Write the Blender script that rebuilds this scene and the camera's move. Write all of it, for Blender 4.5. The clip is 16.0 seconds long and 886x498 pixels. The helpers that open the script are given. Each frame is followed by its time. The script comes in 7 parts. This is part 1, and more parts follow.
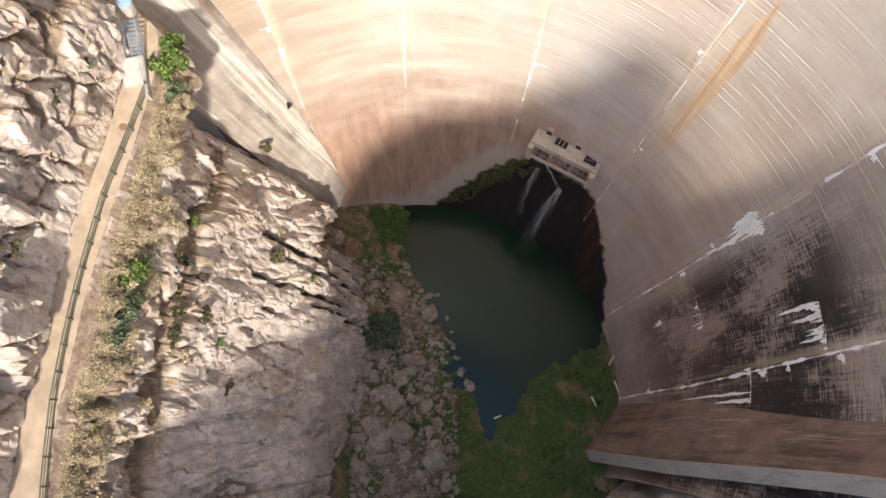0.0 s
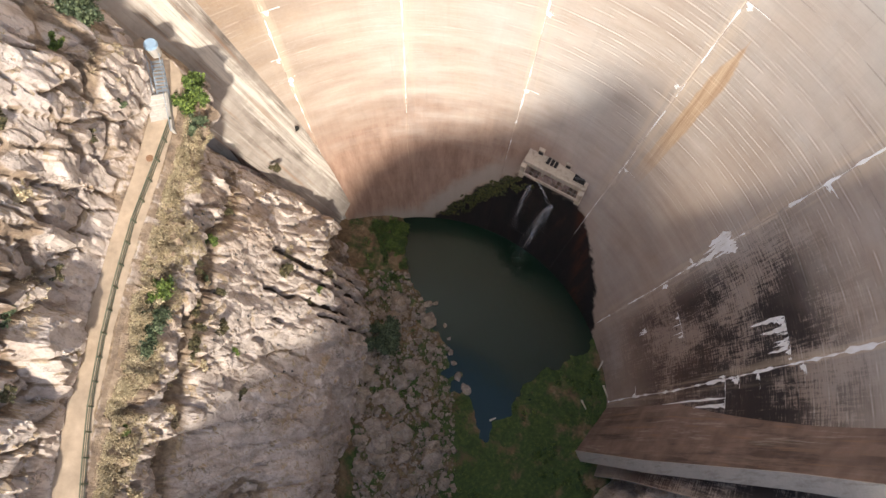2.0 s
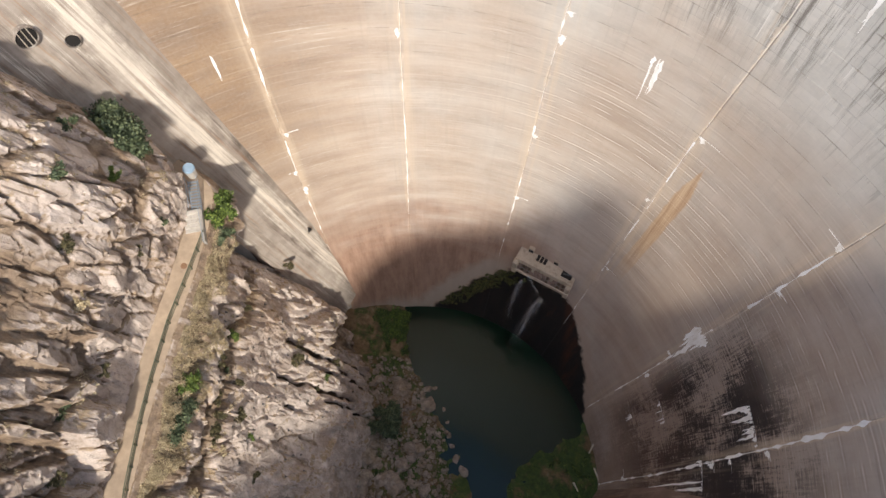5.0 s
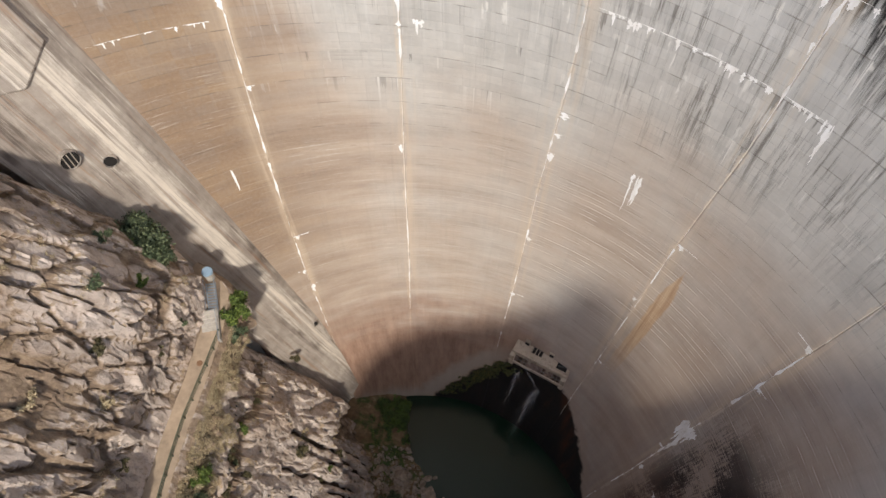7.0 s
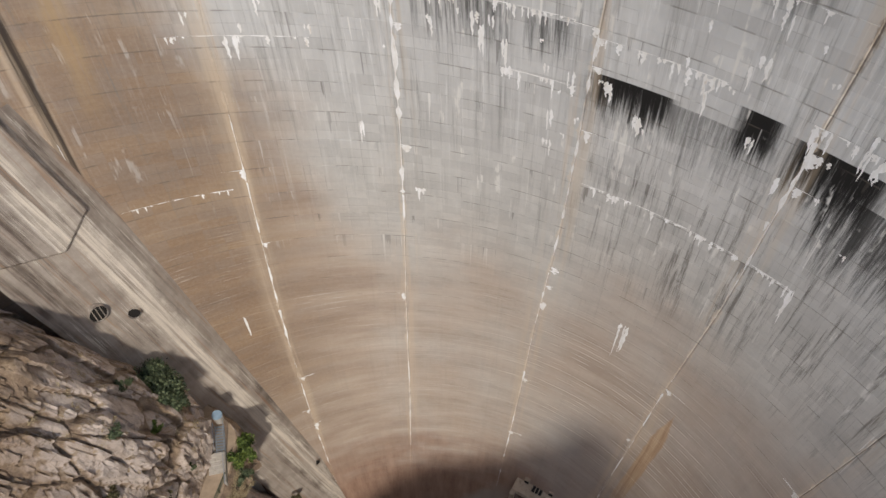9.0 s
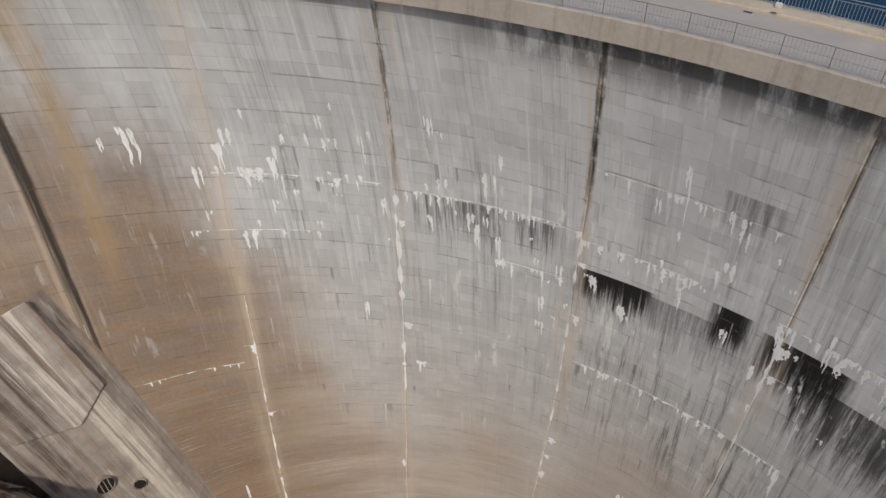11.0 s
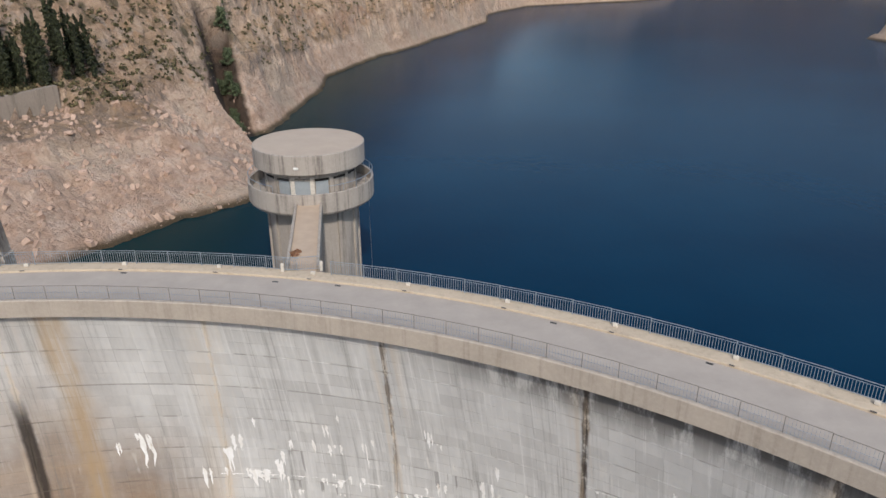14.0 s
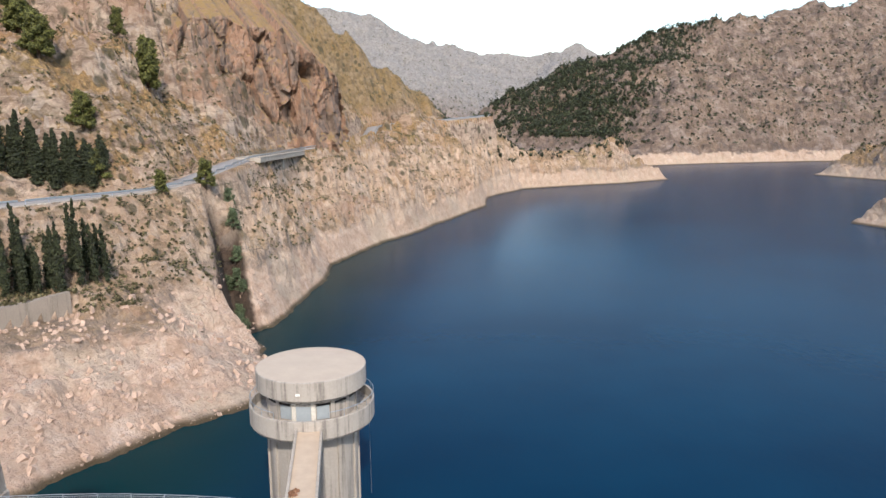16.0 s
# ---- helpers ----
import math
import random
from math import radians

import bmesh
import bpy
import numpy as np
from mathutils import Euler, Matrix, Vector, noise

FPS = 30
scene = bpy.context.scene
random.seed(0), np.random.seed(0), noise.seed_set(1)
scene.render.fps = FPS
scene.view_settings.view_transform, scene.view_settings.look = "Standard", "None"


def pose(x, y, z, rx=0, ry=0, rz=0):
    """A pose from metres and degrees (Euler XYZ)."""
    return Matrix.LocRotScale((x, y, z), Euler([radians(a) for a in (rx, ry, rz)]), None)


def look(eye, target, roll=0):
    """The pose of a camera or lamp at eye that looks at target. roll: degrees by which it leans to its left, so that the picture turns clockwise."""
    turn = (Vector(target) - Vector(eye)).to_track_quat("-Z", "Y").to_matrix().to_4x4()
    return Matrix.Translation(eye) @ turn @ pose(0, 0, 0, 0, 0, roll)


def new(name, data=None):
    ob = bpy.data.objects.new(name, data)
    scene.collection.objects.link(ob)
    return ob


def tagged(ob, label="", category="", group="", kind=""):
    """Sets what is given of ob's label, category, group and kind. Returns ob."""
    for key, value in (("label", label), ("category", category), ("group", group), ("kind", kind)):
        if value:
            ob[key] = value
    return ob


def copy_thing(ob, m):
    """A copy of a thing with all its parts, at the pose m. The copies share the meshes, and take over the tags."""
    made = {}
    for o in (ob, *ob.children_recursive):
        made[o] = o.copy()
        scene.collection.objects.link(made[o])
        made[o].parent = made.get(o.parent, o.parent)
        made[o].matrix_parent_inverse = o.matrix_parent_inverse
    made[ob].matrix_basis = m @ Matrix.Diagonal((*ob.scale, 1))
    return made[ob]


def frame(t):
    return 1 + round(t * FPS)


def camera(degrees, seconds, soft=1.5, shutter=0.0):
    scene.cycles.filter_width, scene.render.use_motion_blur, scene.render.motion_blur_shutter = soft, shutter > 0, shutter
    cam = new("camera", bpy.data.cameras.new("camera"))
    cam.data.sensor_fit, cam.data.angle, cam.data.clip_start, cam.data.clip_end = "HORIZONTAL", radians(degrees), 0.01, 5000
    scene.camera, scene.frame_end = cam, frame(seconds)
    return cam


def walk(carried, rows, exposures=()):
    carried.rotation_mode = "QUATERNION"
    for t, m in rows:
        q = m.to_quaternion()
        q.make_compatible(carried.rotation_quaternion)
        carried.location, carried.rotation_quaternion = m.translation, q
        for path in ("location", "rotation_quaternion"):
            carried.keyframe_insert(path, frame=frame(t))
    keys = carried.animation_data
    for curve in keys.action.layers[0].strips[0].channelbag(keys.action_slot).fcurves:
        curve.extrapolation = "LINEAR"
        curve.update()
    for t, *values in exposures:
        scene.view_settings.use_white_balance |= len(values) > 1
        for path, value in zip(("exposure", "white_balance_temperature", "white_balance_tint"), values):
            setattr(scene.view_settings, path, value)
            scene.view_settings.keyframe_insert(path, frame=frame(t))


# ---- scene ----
# ---- camera: it rises straight up in front of the dam while it tilts up ----
cam = camera(62.92, 16.0)
# seconds, x, y, z, yaw, pitch, roll
PATH = [
    (0.0, -0.000, -0.000, 105.772, -0.000, -73.047, 0.033),
    (0.5, 0.048, 0.031, 107.286, -0.027, -73.091, 0.075),
    (1.0, 0.106, 0.059, 108.807, -0.043, -73.108, 0.122),
    (1.5, 0.166, 0.085, 110.329, -0.044, -73.132, 0.154),
    (2.0, 0.241, 0.086, 111.859, -0.054, -73.135, 0.160),
    (2.5, 0.295, 0.058, 113.373, -0.041, -73.150, 0.138),
    (3.0, 0.353, 0.008, 114.872, -0.003, -72.759, 0.112),
    (3.5, 0.418, -0.051, 116.360, 0.060, -71.480, 0.097),
    (4.0, 0.489, -0.116, 117.844, 0.124, -70.096, 0.084),
    (6.5, 0.678, -0.443, 125.198, 0.363, -62.749, -0.102),
    (7.0, 0.704, -0.542, 126.679, 0.377, -61.044, -0.075),
    (7.5, 0.715, -0.642, 128.161, 0.384, -59.018, -0.062),
    (8.0, 0.727, -0.739, 129.652, 0.366, -56.666, -0.063),
    (10.5, 0.778, -1.317, 136.809, 0.388, -43.364, -0.098),
    (11.0, 0.821, -1.400, 138.169, 0.402, -40.602, -0.104),
    (11.5, 0.866, -1.460, 139.498, 0.432, -37.730, -0.083),
    (12.0, 0.914, -1.506, 140.811, 0.464, -34.854, -0.057),
    (12.5, 0.950, -1.560, 142.134, 0.508, -31.972, -0.053),
    (13.0, 0.978, -1.596, 143.461, 0.545, -29.084, -0.080),
    (13.5, 1.009, -1.603, 144.828, 0.580, -26.211, -0.117),
    (14.0, 1.057, -1.576, 146.263, 0.601, -23.258, -0.173),
    (14.5, 1.100, -1.534, 147.749, 0.627, -19.772, -0.237),
    (15.0, 1.144, -1.477, 149.263, 0.656, -16.154, -0.279),
    (15.5, 1.196, -1.402, 150.778, 0.674, -12.542, -0.304),
    (16.0, 1.257, -1.328, 152.272, 0.699, -10.275, -0.312),
]


def aim(x, y, z, yaw, pitch, roll):
    a, b = radians(yaw), radians(pitch)
    way = Vector((-math.sin(a) * math.cos(b), math.cos(a) * math.cos(b), math.sin(b)))
    return look(Vector((x, y, z)), Vector((x, y, z)) + way, roll)


EXPOSURES = [(0.0, 1.71), (4.0, 1.31), (7.5, 0.52), (11.0, -0.1), (13.0, 0.05), (14.0, 0.3), (15.0, 0.7), (16.0, 0.95)]
walk(cam, [(t, aim(*row)) for t, *row in PATH], EXPOSURES)

# ---- world, sun, exposure ----
SUN_FROM = Vector((0.12, -0.74, 0.66)).normalized()
world = bpy.data.worlds.new("sky")
scene.world = world
world.use_nodes = True
wn = world.node_tree.nodes
sky = wn.new("ShaderNodeTexSky")
sky.sky_type = "NISHITA"
sky.sun_disc = False
sky.sun_elevation = math.asin(SUN_FROM.z)
sky.sun_rotation = math.atan2(SUN_FROM.x, SUN_FROM.y)
sky.dust_density = 3.0
sky.air_density = 1.3
sky.altitude = 1000
wn["Background"].inputs["Strength"].default_value = 0.15
world.node_tree.links.new(sky.outputs[0], wn["Background"].inputs[0])
sun = new("sun", bpy.data.lights.new("sun", "SUN"))
sun.data.energy = 2.2
sun.data.angle = radians(2.6)
sun.data.color = (1.0, 0.93, 0.84)
sun.matrix_world = look(SUN_FROM * 400, Vector((0, 0, 0)))


# ---- numeric noise ----
def hash3(i, j, k, seed):
    n = (i * 374761393 + j * 668265263 + k * 2147483647 + seed * 974634777) & 0xFFFFFFFF
    n = ((n ^ (n >> 13)) * 1274126177) & 0xFFFFFFFF
    n = ((n ^ (n >> 16)) * 2246822519) & 0xFFFFFFFF
    return ((n ^ (n >> 15)) & 0xFFFFFF) / float(0xFFFFFF)


def vnoise(x, y, z, seed=0):
    """Smooth value noise, -1 to 1, on arrays."""
    x, y, z = np.broadcast_arrays(np.asarray(x, float), np.asarray(y, float), np.asarray(z, float))
    i, j, k = (np.floor(a).astype(np.int64) for a in (x, y, z))
    u, v, w = x - i, y - j, z - k
    u, v, w = (a * a * (3 - 2 * a) for a in (u, v, w))
    out = 0
    for a in (0, 1):
        for b in (0, 1):
            for c in (0, 1):
                out = out + hash3(i + a, j + b, k + c, seed) * (u if a else 1 - u) * (v if b else 1 - v) * (w if c else 1 - w)
    return out * 2 - 1


def fbm(x, y, z, octaves=4, seed=0, gain=0.5):
    total, amp = 0, 1.0
    for o in range(octaves):
        total = total + amp * vnoise(x * 2 ** o, y * 2 ** o, z * 2 ** o, seed + o)
        amp *= gain
    return total


def ridged(x, y, z, octaves=4, seed=0, gain=0.5):
    total, amp = 0, 1.0
    for o in range(octaves):
        total = total + amp * (1 - 2 * np.abs(vnoise(x * 2 ** o, y * 2 ** o, z * 2 ** o, seed + 7 * o)))
        amp *= gain
    return total


def cells(x, y, z, seed=0):
    """For each cell: a leaning facet, the distance to its edge and its own value (0 to 1): broken rock."""
    x, y, z = np.broadcast_arrays(np.asarray(x, float), np.asarray(y, float), np.asarray(z, float))
    i, j, k = (np.floor(a).astype(np.int64) for a in (x, y, z))
    best = np.full(x.shape, 9.0)
    second = np.full(x.shape, 9.0)
    own, own_tilt = np.zeros(x.shape), np.zeros(x.shape)
    for a in (-1, 0, 1):
        for b in (-1, 0, 1):
            for c in (-1, 0, 1):
                p, q, r = i + a, j + b, k + c
                d = np.sqrt((p + hash3(p, q, r, seed) - x) ** 2 + (q + hash3(p, q, r, seed + 1) - y) ** 2 + (r + hash3(p, q, r, seed + 2) - z) ** 2)
                near = d < best
                second = np.where(near, best, np.minimum(second, d))
                own = np.where(near, hash3(p, q, r, seed + 3), own)
                lean = (hash3(p, q, r, seed + 4) - 0.5) * (p + 0.5 - x) + (hash3(p, q, r, seed + 5) - 0.5) * (q + 0.5 - y)
                own_tilt = np.where(near, lean, own_tilt)
                best = np.where(near, d, best)
    return own_tilt, second - best, own


def ramp(x, a, b):
    t = np.clip((np.asarray(x, float) - a) / (b - a), 0, 1)
    return t * t * (3 - 2 * t)


# ---- materials ----
def rgb(h):
    return (*[c / 12.92 if c <= 0.04045 else ((c + 0.055) / 1.055) ** 2.4 for c in (int(h[i:i + 2], 16) / 255 for i in (0, 2, 4))], 1)


class Nodes:
    """A small hand for building node materials."""

    def __init__(self, name, rough=0.85, metal=0.0):
        self.mat = bpy.data.materials.new(name)
        self.mat.use_nodes = True
        self.t = self.mat.node_tree
        self.bsdf = self.t.nodes["Principled BSDF"]
        self.bsdf.inputs["Roughness"].default_value = rough
        self.bsdf.inputs["Metallic"].default_value = metal

    def put(self, socket, value):
        if isinstance(value, (int, float)):
            socket.default_value = value
        elif isinstance(value, tuple):
            socket.default_value = value if len(value) == len(socket.default_value) else value[:len(socket.default_value)]
        else:
            self.t.links.new(value, socket)

    def pos(self):
        return self.t.nodes.new("ShaderNodeNewGeometry").outputs["Position"]

    def uv(self, layer="UVMap"):
        n = self.t.nodes.new("ShaderNodeUVMap")
        n.uv_map = layer
        return n.outputs[0]

    def normal(self):
        return self.t.nodes.new("ShaderNodeNewGeometry").outputs["True Normal"]

    def axis(self, v, k):
        n = self.t.nodes.new("ShaderNodeSeparateXYZ")
        self.put(n.inputs[0], v)
        return n.outputs[k]

    def scale(self, v, s, shift=(0, 0, 0)):
        n = self.t.nodes.new("ShaderNodeMapping")
        self.put(n.inputs["Vector"], v)
        n.inputs["Scale"].default_value = s if isinstance(s, tuple) else (s, s, s)
        n.inputs["Location"].default_value = shift
        return n.outputs[0]

    def noise(self, v, scale, detail=4.0, rough=0.6, warp=0.0):
        n = self.t.nodes.new("ShaderNodeTexNoise")
        self.put(n.inputs["Vector"], v)
        n.inputs["Scale"].default_value, n.inputs["Detail"].default_value = scale, detail
        n.inputs["Roughness"].default_value, n.inputs["Distortion"].default_value = rough, warp
        return n.outputs["Fac"]

    def voronoi(self, v, scale, feature="F1", out="Distance"):
        n = self.t.nodes.new("ShaderNodeTexVoronoi")
        n.feature = feature
        self.put(n.inputs["Vector"], v)
        n.inputs["Scale"].default_value = scale
        return n.outputs[out]

    def math(self, op, a, b=0.0, c=None):
        n = self.t.nodes.new("ShaderNodeMath")
        n.operation = op
        self.put(n.inputs[0], a)
        self.put(n.inputs[1], b)
        if c is not None:
            self.put(n.inputs[2], c)
        return n.outputs[0]

    def mul(self, a, b):
        return self.math("MULTIPLY", a, b)

    def step(self, v, a, b, lo=0.0, hi=1.0):
        n = self.t.nodes.new("ShaderNodeMapRange")
        n.interpolation_type = "SMOOTHSTEP"
        self.put(n.inputs[0], v)
        for k, x in zip((1, 2, 3, 4), (a, b, lo, hi)):
            n.inputs[k].default_value = x
        return n.outputs[0]

    def band(self, v, a, b, soft):
        return self.mul(self.step(v, a - soft, a + soft), self.step(v, b - soft, b + soft, 1.0, 0.0))

    def mix(self, f, a, b, mode="MIX"):
        n = self.t.nodes.new("ShaderNodeMix")
        n.data_type, n.blend_type = "RGBA", mode
        self.put(n.inputs[0], f)
        self.put(n.inputs[6], a)
        self.put(n.inputs[7], b)
        return n.outputs[2]

    def ramp(self, f, *stops):
        n = self.t.nodes.new("ShaderNodeValToRGB")
        e = n.color_ramp.elements
        while len(e) < len(stops):
            e.new(0.5)
        for s, (p, c) in zip(e, stops):
            s.position, s.color = p, c
        self.put(n.inputs[0], f)
        return n.outputs[0]

    def random(self):
        return self.t.nodes.new("ShaderNodeObjectInfo").outputs["Random"]

    def island(self):
        return self.t.nodes.new("ShaderNodeNewGeometry").outputs["Random Per Island"]

    def bump(self, height, strength=0.4, distance=0.1):
        n = self.t.nodes.new("ShaderNodeBump")
        n.inputs["Strength"].default_value, n.inputs["Distance"].default_value = strength, distance
        self.put(n.inputs["Height"], height)
        self.t.links.new(n.outputs[0], self.bsdf.inputs["Normal"])

    def done(self, colour, rough=None):
        self.put(self.bsdf.inputs["Base Color"], colour)
        if rough is not None:
            self.put(self.bsdf.inputs["Roughness"], rough)
        return self.mat


def plain(name, colour, rough=0.7, metal=0.0, vary=0.25, size=2.0):
    n = Nodes(name, rough, metal)
    p = n.pos()
    f = n.noise(p, size, 5.0, 0.65)
    dark = tuple(c * (1 - vary) for c in colour[:3]) + (1,)
    light = tuple(min(1, c * (1 + vary)) for c in colour[:3]) + (1,)
    n.bump(n.noise(p, size * 8, 3.0), 0.15, 0.02)
    return n.done(n.ramp(f, (0.3, dark), (0.7, light)))


def concrete(name, base, stain, streak=0.5):
    n = Nodes(name, 0.9)
    p = n.pos()
    big, fine = n.noise(p, 0.35, 5.0, 0.6), n.noise(p, 4.0, 5.0, 0.7)
    drip = n.noise(n.scale(p, (1.6, 1.6, 0.09)), 1.0, 4.0, 0.65)
    c = n.ramp(big, (0.3, tuple(x * 0.82 for x in base[:3]) + (1,)), (0.7, base))
    c = n.mix(n.mul(n.step(drip, 0.48, 0.7), streak), c, stain)
    c = n.mix(n.step(fine, 0.35, 0.75, 0.0, 0.35), c, tuple(min(1, x * 1.25) for x in base[:3]) + (1,))
    n.bump(fine, 0.25, 0.04)
    return n.done(c)


def rock_material(name, light, mid, dark, warm, grass, grass_amount=0.5, soil=False):
    """Broken pale stone. soil: read from the mesh where earth lies and where the face is darkened."""
    n = Nodes(name, 0.95)
    n.bsdf.inputs["Specular IOR Level"].default_value = 0.15
    p = n.pos()
    a = n.noise(n.scale(p, (1.0, 1.0, 0.5)), 0.13, 5.0, 0.6, 0.4)
    b = n.noise(n.scale(p, (1.0, 1.0, 0.4)), 0.7, 8.0, 0.70, 0.5)
    fine = n.noise(n.scale(p, (1.0, 1.0, 0.6), (9, 4, 2)), 3.4, 8.0, 0.75)
    c = n.ramp(b, (0.22, dark), (0.40, mid), (0.60, light))
    c = n.mix(n.step(a, 0.48, 0.66, 0.0, 0.45), c, warm)
    flake = n.t.nodes.new("ShaderNodeTexVoronoi")
    n.put(flake.inputs["Vector"], n.scale(p, (0.7, 0.9, 0.35)))
    flake.inputs["Scale"].default_value = 1.3
    c = n.mix(n.step(n.axis(flake.outputs["Color"], 0), 0.45, 1.0, 0.0, 0.30), c, tuple(x * 0.72 for x in mid[:3]) + (1,))
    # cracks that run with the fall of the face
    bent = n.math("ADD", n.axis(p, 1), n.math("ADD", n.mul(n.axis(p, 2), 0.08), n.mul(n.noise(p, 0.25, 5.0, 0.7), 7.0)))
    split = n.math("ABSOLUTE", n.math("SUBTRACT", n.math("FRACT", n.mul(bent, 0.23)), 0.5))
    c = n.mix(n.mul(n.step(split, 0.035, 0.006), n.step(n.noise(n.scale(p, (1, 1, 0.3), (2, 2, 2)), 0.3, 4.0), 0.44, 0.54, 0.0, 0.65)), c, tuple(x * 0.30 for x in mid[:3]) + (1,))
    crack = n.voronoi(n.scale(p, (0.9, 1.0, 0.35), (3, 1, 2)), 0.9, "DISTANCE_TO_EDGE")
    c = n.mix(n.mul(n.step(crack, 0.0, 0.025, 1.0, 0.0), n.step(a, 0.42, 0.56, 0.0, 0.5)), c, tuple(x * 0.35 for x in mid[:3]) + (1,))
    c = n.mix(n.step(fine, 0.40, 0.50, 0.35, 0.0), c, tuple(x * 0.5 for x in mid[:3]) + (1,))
    up = n.axis(n.normal(), 2)
    tuft = n.ramp(n.noise(p, 2.4, 5.0, 0.75), (0.35, rgb("5d5238")), (0.55, grass), (0.75, rgb("bfa172")))
    turf = n.mul(n.step(up, 0.55, 0.80), n.step(n.noise(p, 0.5, 5.0, 0.7), 0.42, 0.55, 0.0, grass_amount))
    c = n.mix(turf, c, tuft)
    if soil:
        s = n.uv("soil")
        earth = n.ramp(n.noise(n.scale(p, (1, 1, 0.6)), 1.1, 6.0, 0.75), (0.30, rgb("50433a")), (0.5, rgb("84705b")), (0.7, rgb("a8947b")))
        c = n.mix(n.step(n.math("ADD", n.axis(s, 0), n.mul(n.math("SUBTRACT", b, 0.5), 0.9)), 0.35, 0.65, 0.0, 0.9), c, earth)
        # fissures in near-black brown
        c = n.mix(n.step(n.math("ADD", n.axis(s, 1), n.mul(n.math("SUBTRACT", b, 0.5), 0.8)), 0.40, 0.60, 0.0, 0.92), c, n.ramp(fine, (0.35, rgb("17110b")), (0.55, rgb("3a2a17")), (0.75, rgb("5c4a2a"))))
    n.bump(n.math("ADD", n.mul(b, 0.9), n.math("ADD", n.mul(fine, 0.35), n.mul(n.axis(flake.outputs["Color"], 1), 0.25))), 1.0, 0.35)
    return n.done(c)


M_ROCK = rock_material("limestone", rgb("d3c5b9"), rgb("baaa9c"), rgb("847466"), rgb("a1866d"), rgb("9c8258"), 0.7)
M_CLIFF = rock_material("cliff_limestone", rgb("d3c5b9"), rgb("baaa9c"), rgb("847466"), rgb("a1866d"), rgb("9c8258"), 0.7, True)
M_CONC = concrete("weathered_concrete", rgb("b5aea3"), rgb("6f675d"))
M_COPING = concrete("coping_concrete", rgb("a99e91"), rgb("776c60"), 0.45)


def slab_material(name, low, high, lean, inner, pale=0.9):
    """Concrete with stains that run along the slope of the slab. inner: where its dam side lies."""
    n = Nodes(name, 0.9)
    p = n.pos()
    across = n.math("ADD", n.axis(p, 0), n.mul(n.axis(p, 2), lean))
    vec = n.t.nodes.new("ShaderNodeCombineXYZ")
    n.put(vec.inputs[0], across)
    n.put(vec.inputs[1], n.axis(p, 1))
    n.put(vec.inputs[2], n.axis(p, 2))
    q = vec.outputs[0]
    a, b = n.noise(n.scale(q, (0.9, 0.5, 0.035)), 1.0, 6.0, 0.72), n.noise(n.scale(q, (2.6, 1.2, 0.06), (4, 1, 7)), 1.0, 5.0, 0.7)
    c = n.ramp(n.noise(p, 0.3, 5.0, 0.65), (0.3, low), (0.7, high))
    c = n.mix(n.mul(n.step(a, 0.46, 0.62, 0.0, 0.85), n.step(n.noise(p, 0.09, 4.0), 0.40, 0.58, 0.25, 1.0)), c, rgb("4d4037"))
    c = n.mix(n.mul(n.step(b, 0.53, 0.66), n.step(n.noise(p, 0.12, 3.0), 0.42, 0.6, 0.2 * pale, pale)), c, rgb("d8cfc1"))
    c = n.mix(n.mul(n.step(b, 0.44, 0.32), 0.55), c, rgb("96765a"))
    rim = n.math("ABSOLUTE", n.math("SUBTRACT", n.math("SUBTRACT", across, inner), n.mul(n.math("SUBTRACT", n.noise(n.scale(q, (0.5, 0.5, 0.3)), 1.0, 5.0, 0.75), 0.5), 3.0)))
    c = n.mix(n.mul(n.step(rim, 1.3, 0.2), n.step(b, 0.4, 0.6, 0.1, 0.7)), c, rgb("ded3c2"))
    n.bump(n.math("ADD", n.noise(p, 3.0, 5.0, 0.7), a), 0.4, 0.1)
    return n.done(c)


M_SLAB = slab_material("abutment_concrete", rgb("8b8075"), rgb("b0a598"), 0.265, -10.6)
M_SLAB_DARK = slab_material("blackened_concrete", rgb("6f5b50"), rgb("907a6e"), -0.205, 26.0, 0.25)
M_KERB = concrete("kerb_concrete", rgb("bfae97"), rgb("8a7963"), 0.35)
M_ASPHALT = plain("pale_asphalt", rgb("a69c91"), 0.9, 0, 0.08, 0.6)
M_STEEL = plain("galvanised_steel", rgb("9aa2a8"), 0.45, 0.6, 0.15, 6)
M_DARKSTEEL = plain("dark_steel", rgb("4b4a48"), 0.5, 0.5, 0.2, 6)
M_BARK = plain("bark", rgb("5b4a3a"), 0.9, 0, 0.25, 5)
M_RAIL = plain("worn_brown_steel", rgb("7d766d"), 0.6, 0.3, 0.2, 6)
M_DIRT = plain("dirt_path", rgb("a3907a"), 0.95, 0, 0.22, 0.8)
M_DARK = plain("dark_opening", rgb("1c1815"), 0.9, 0, 0.3, 1)
M_WHITE = plain("white_paint", rgb("d9d6cf"), 0.6, 0, 0.08, 3)
M_WOOD = plain("driftwood", rgb("c9bda8"), 0.8, 0, 0.2, 3)


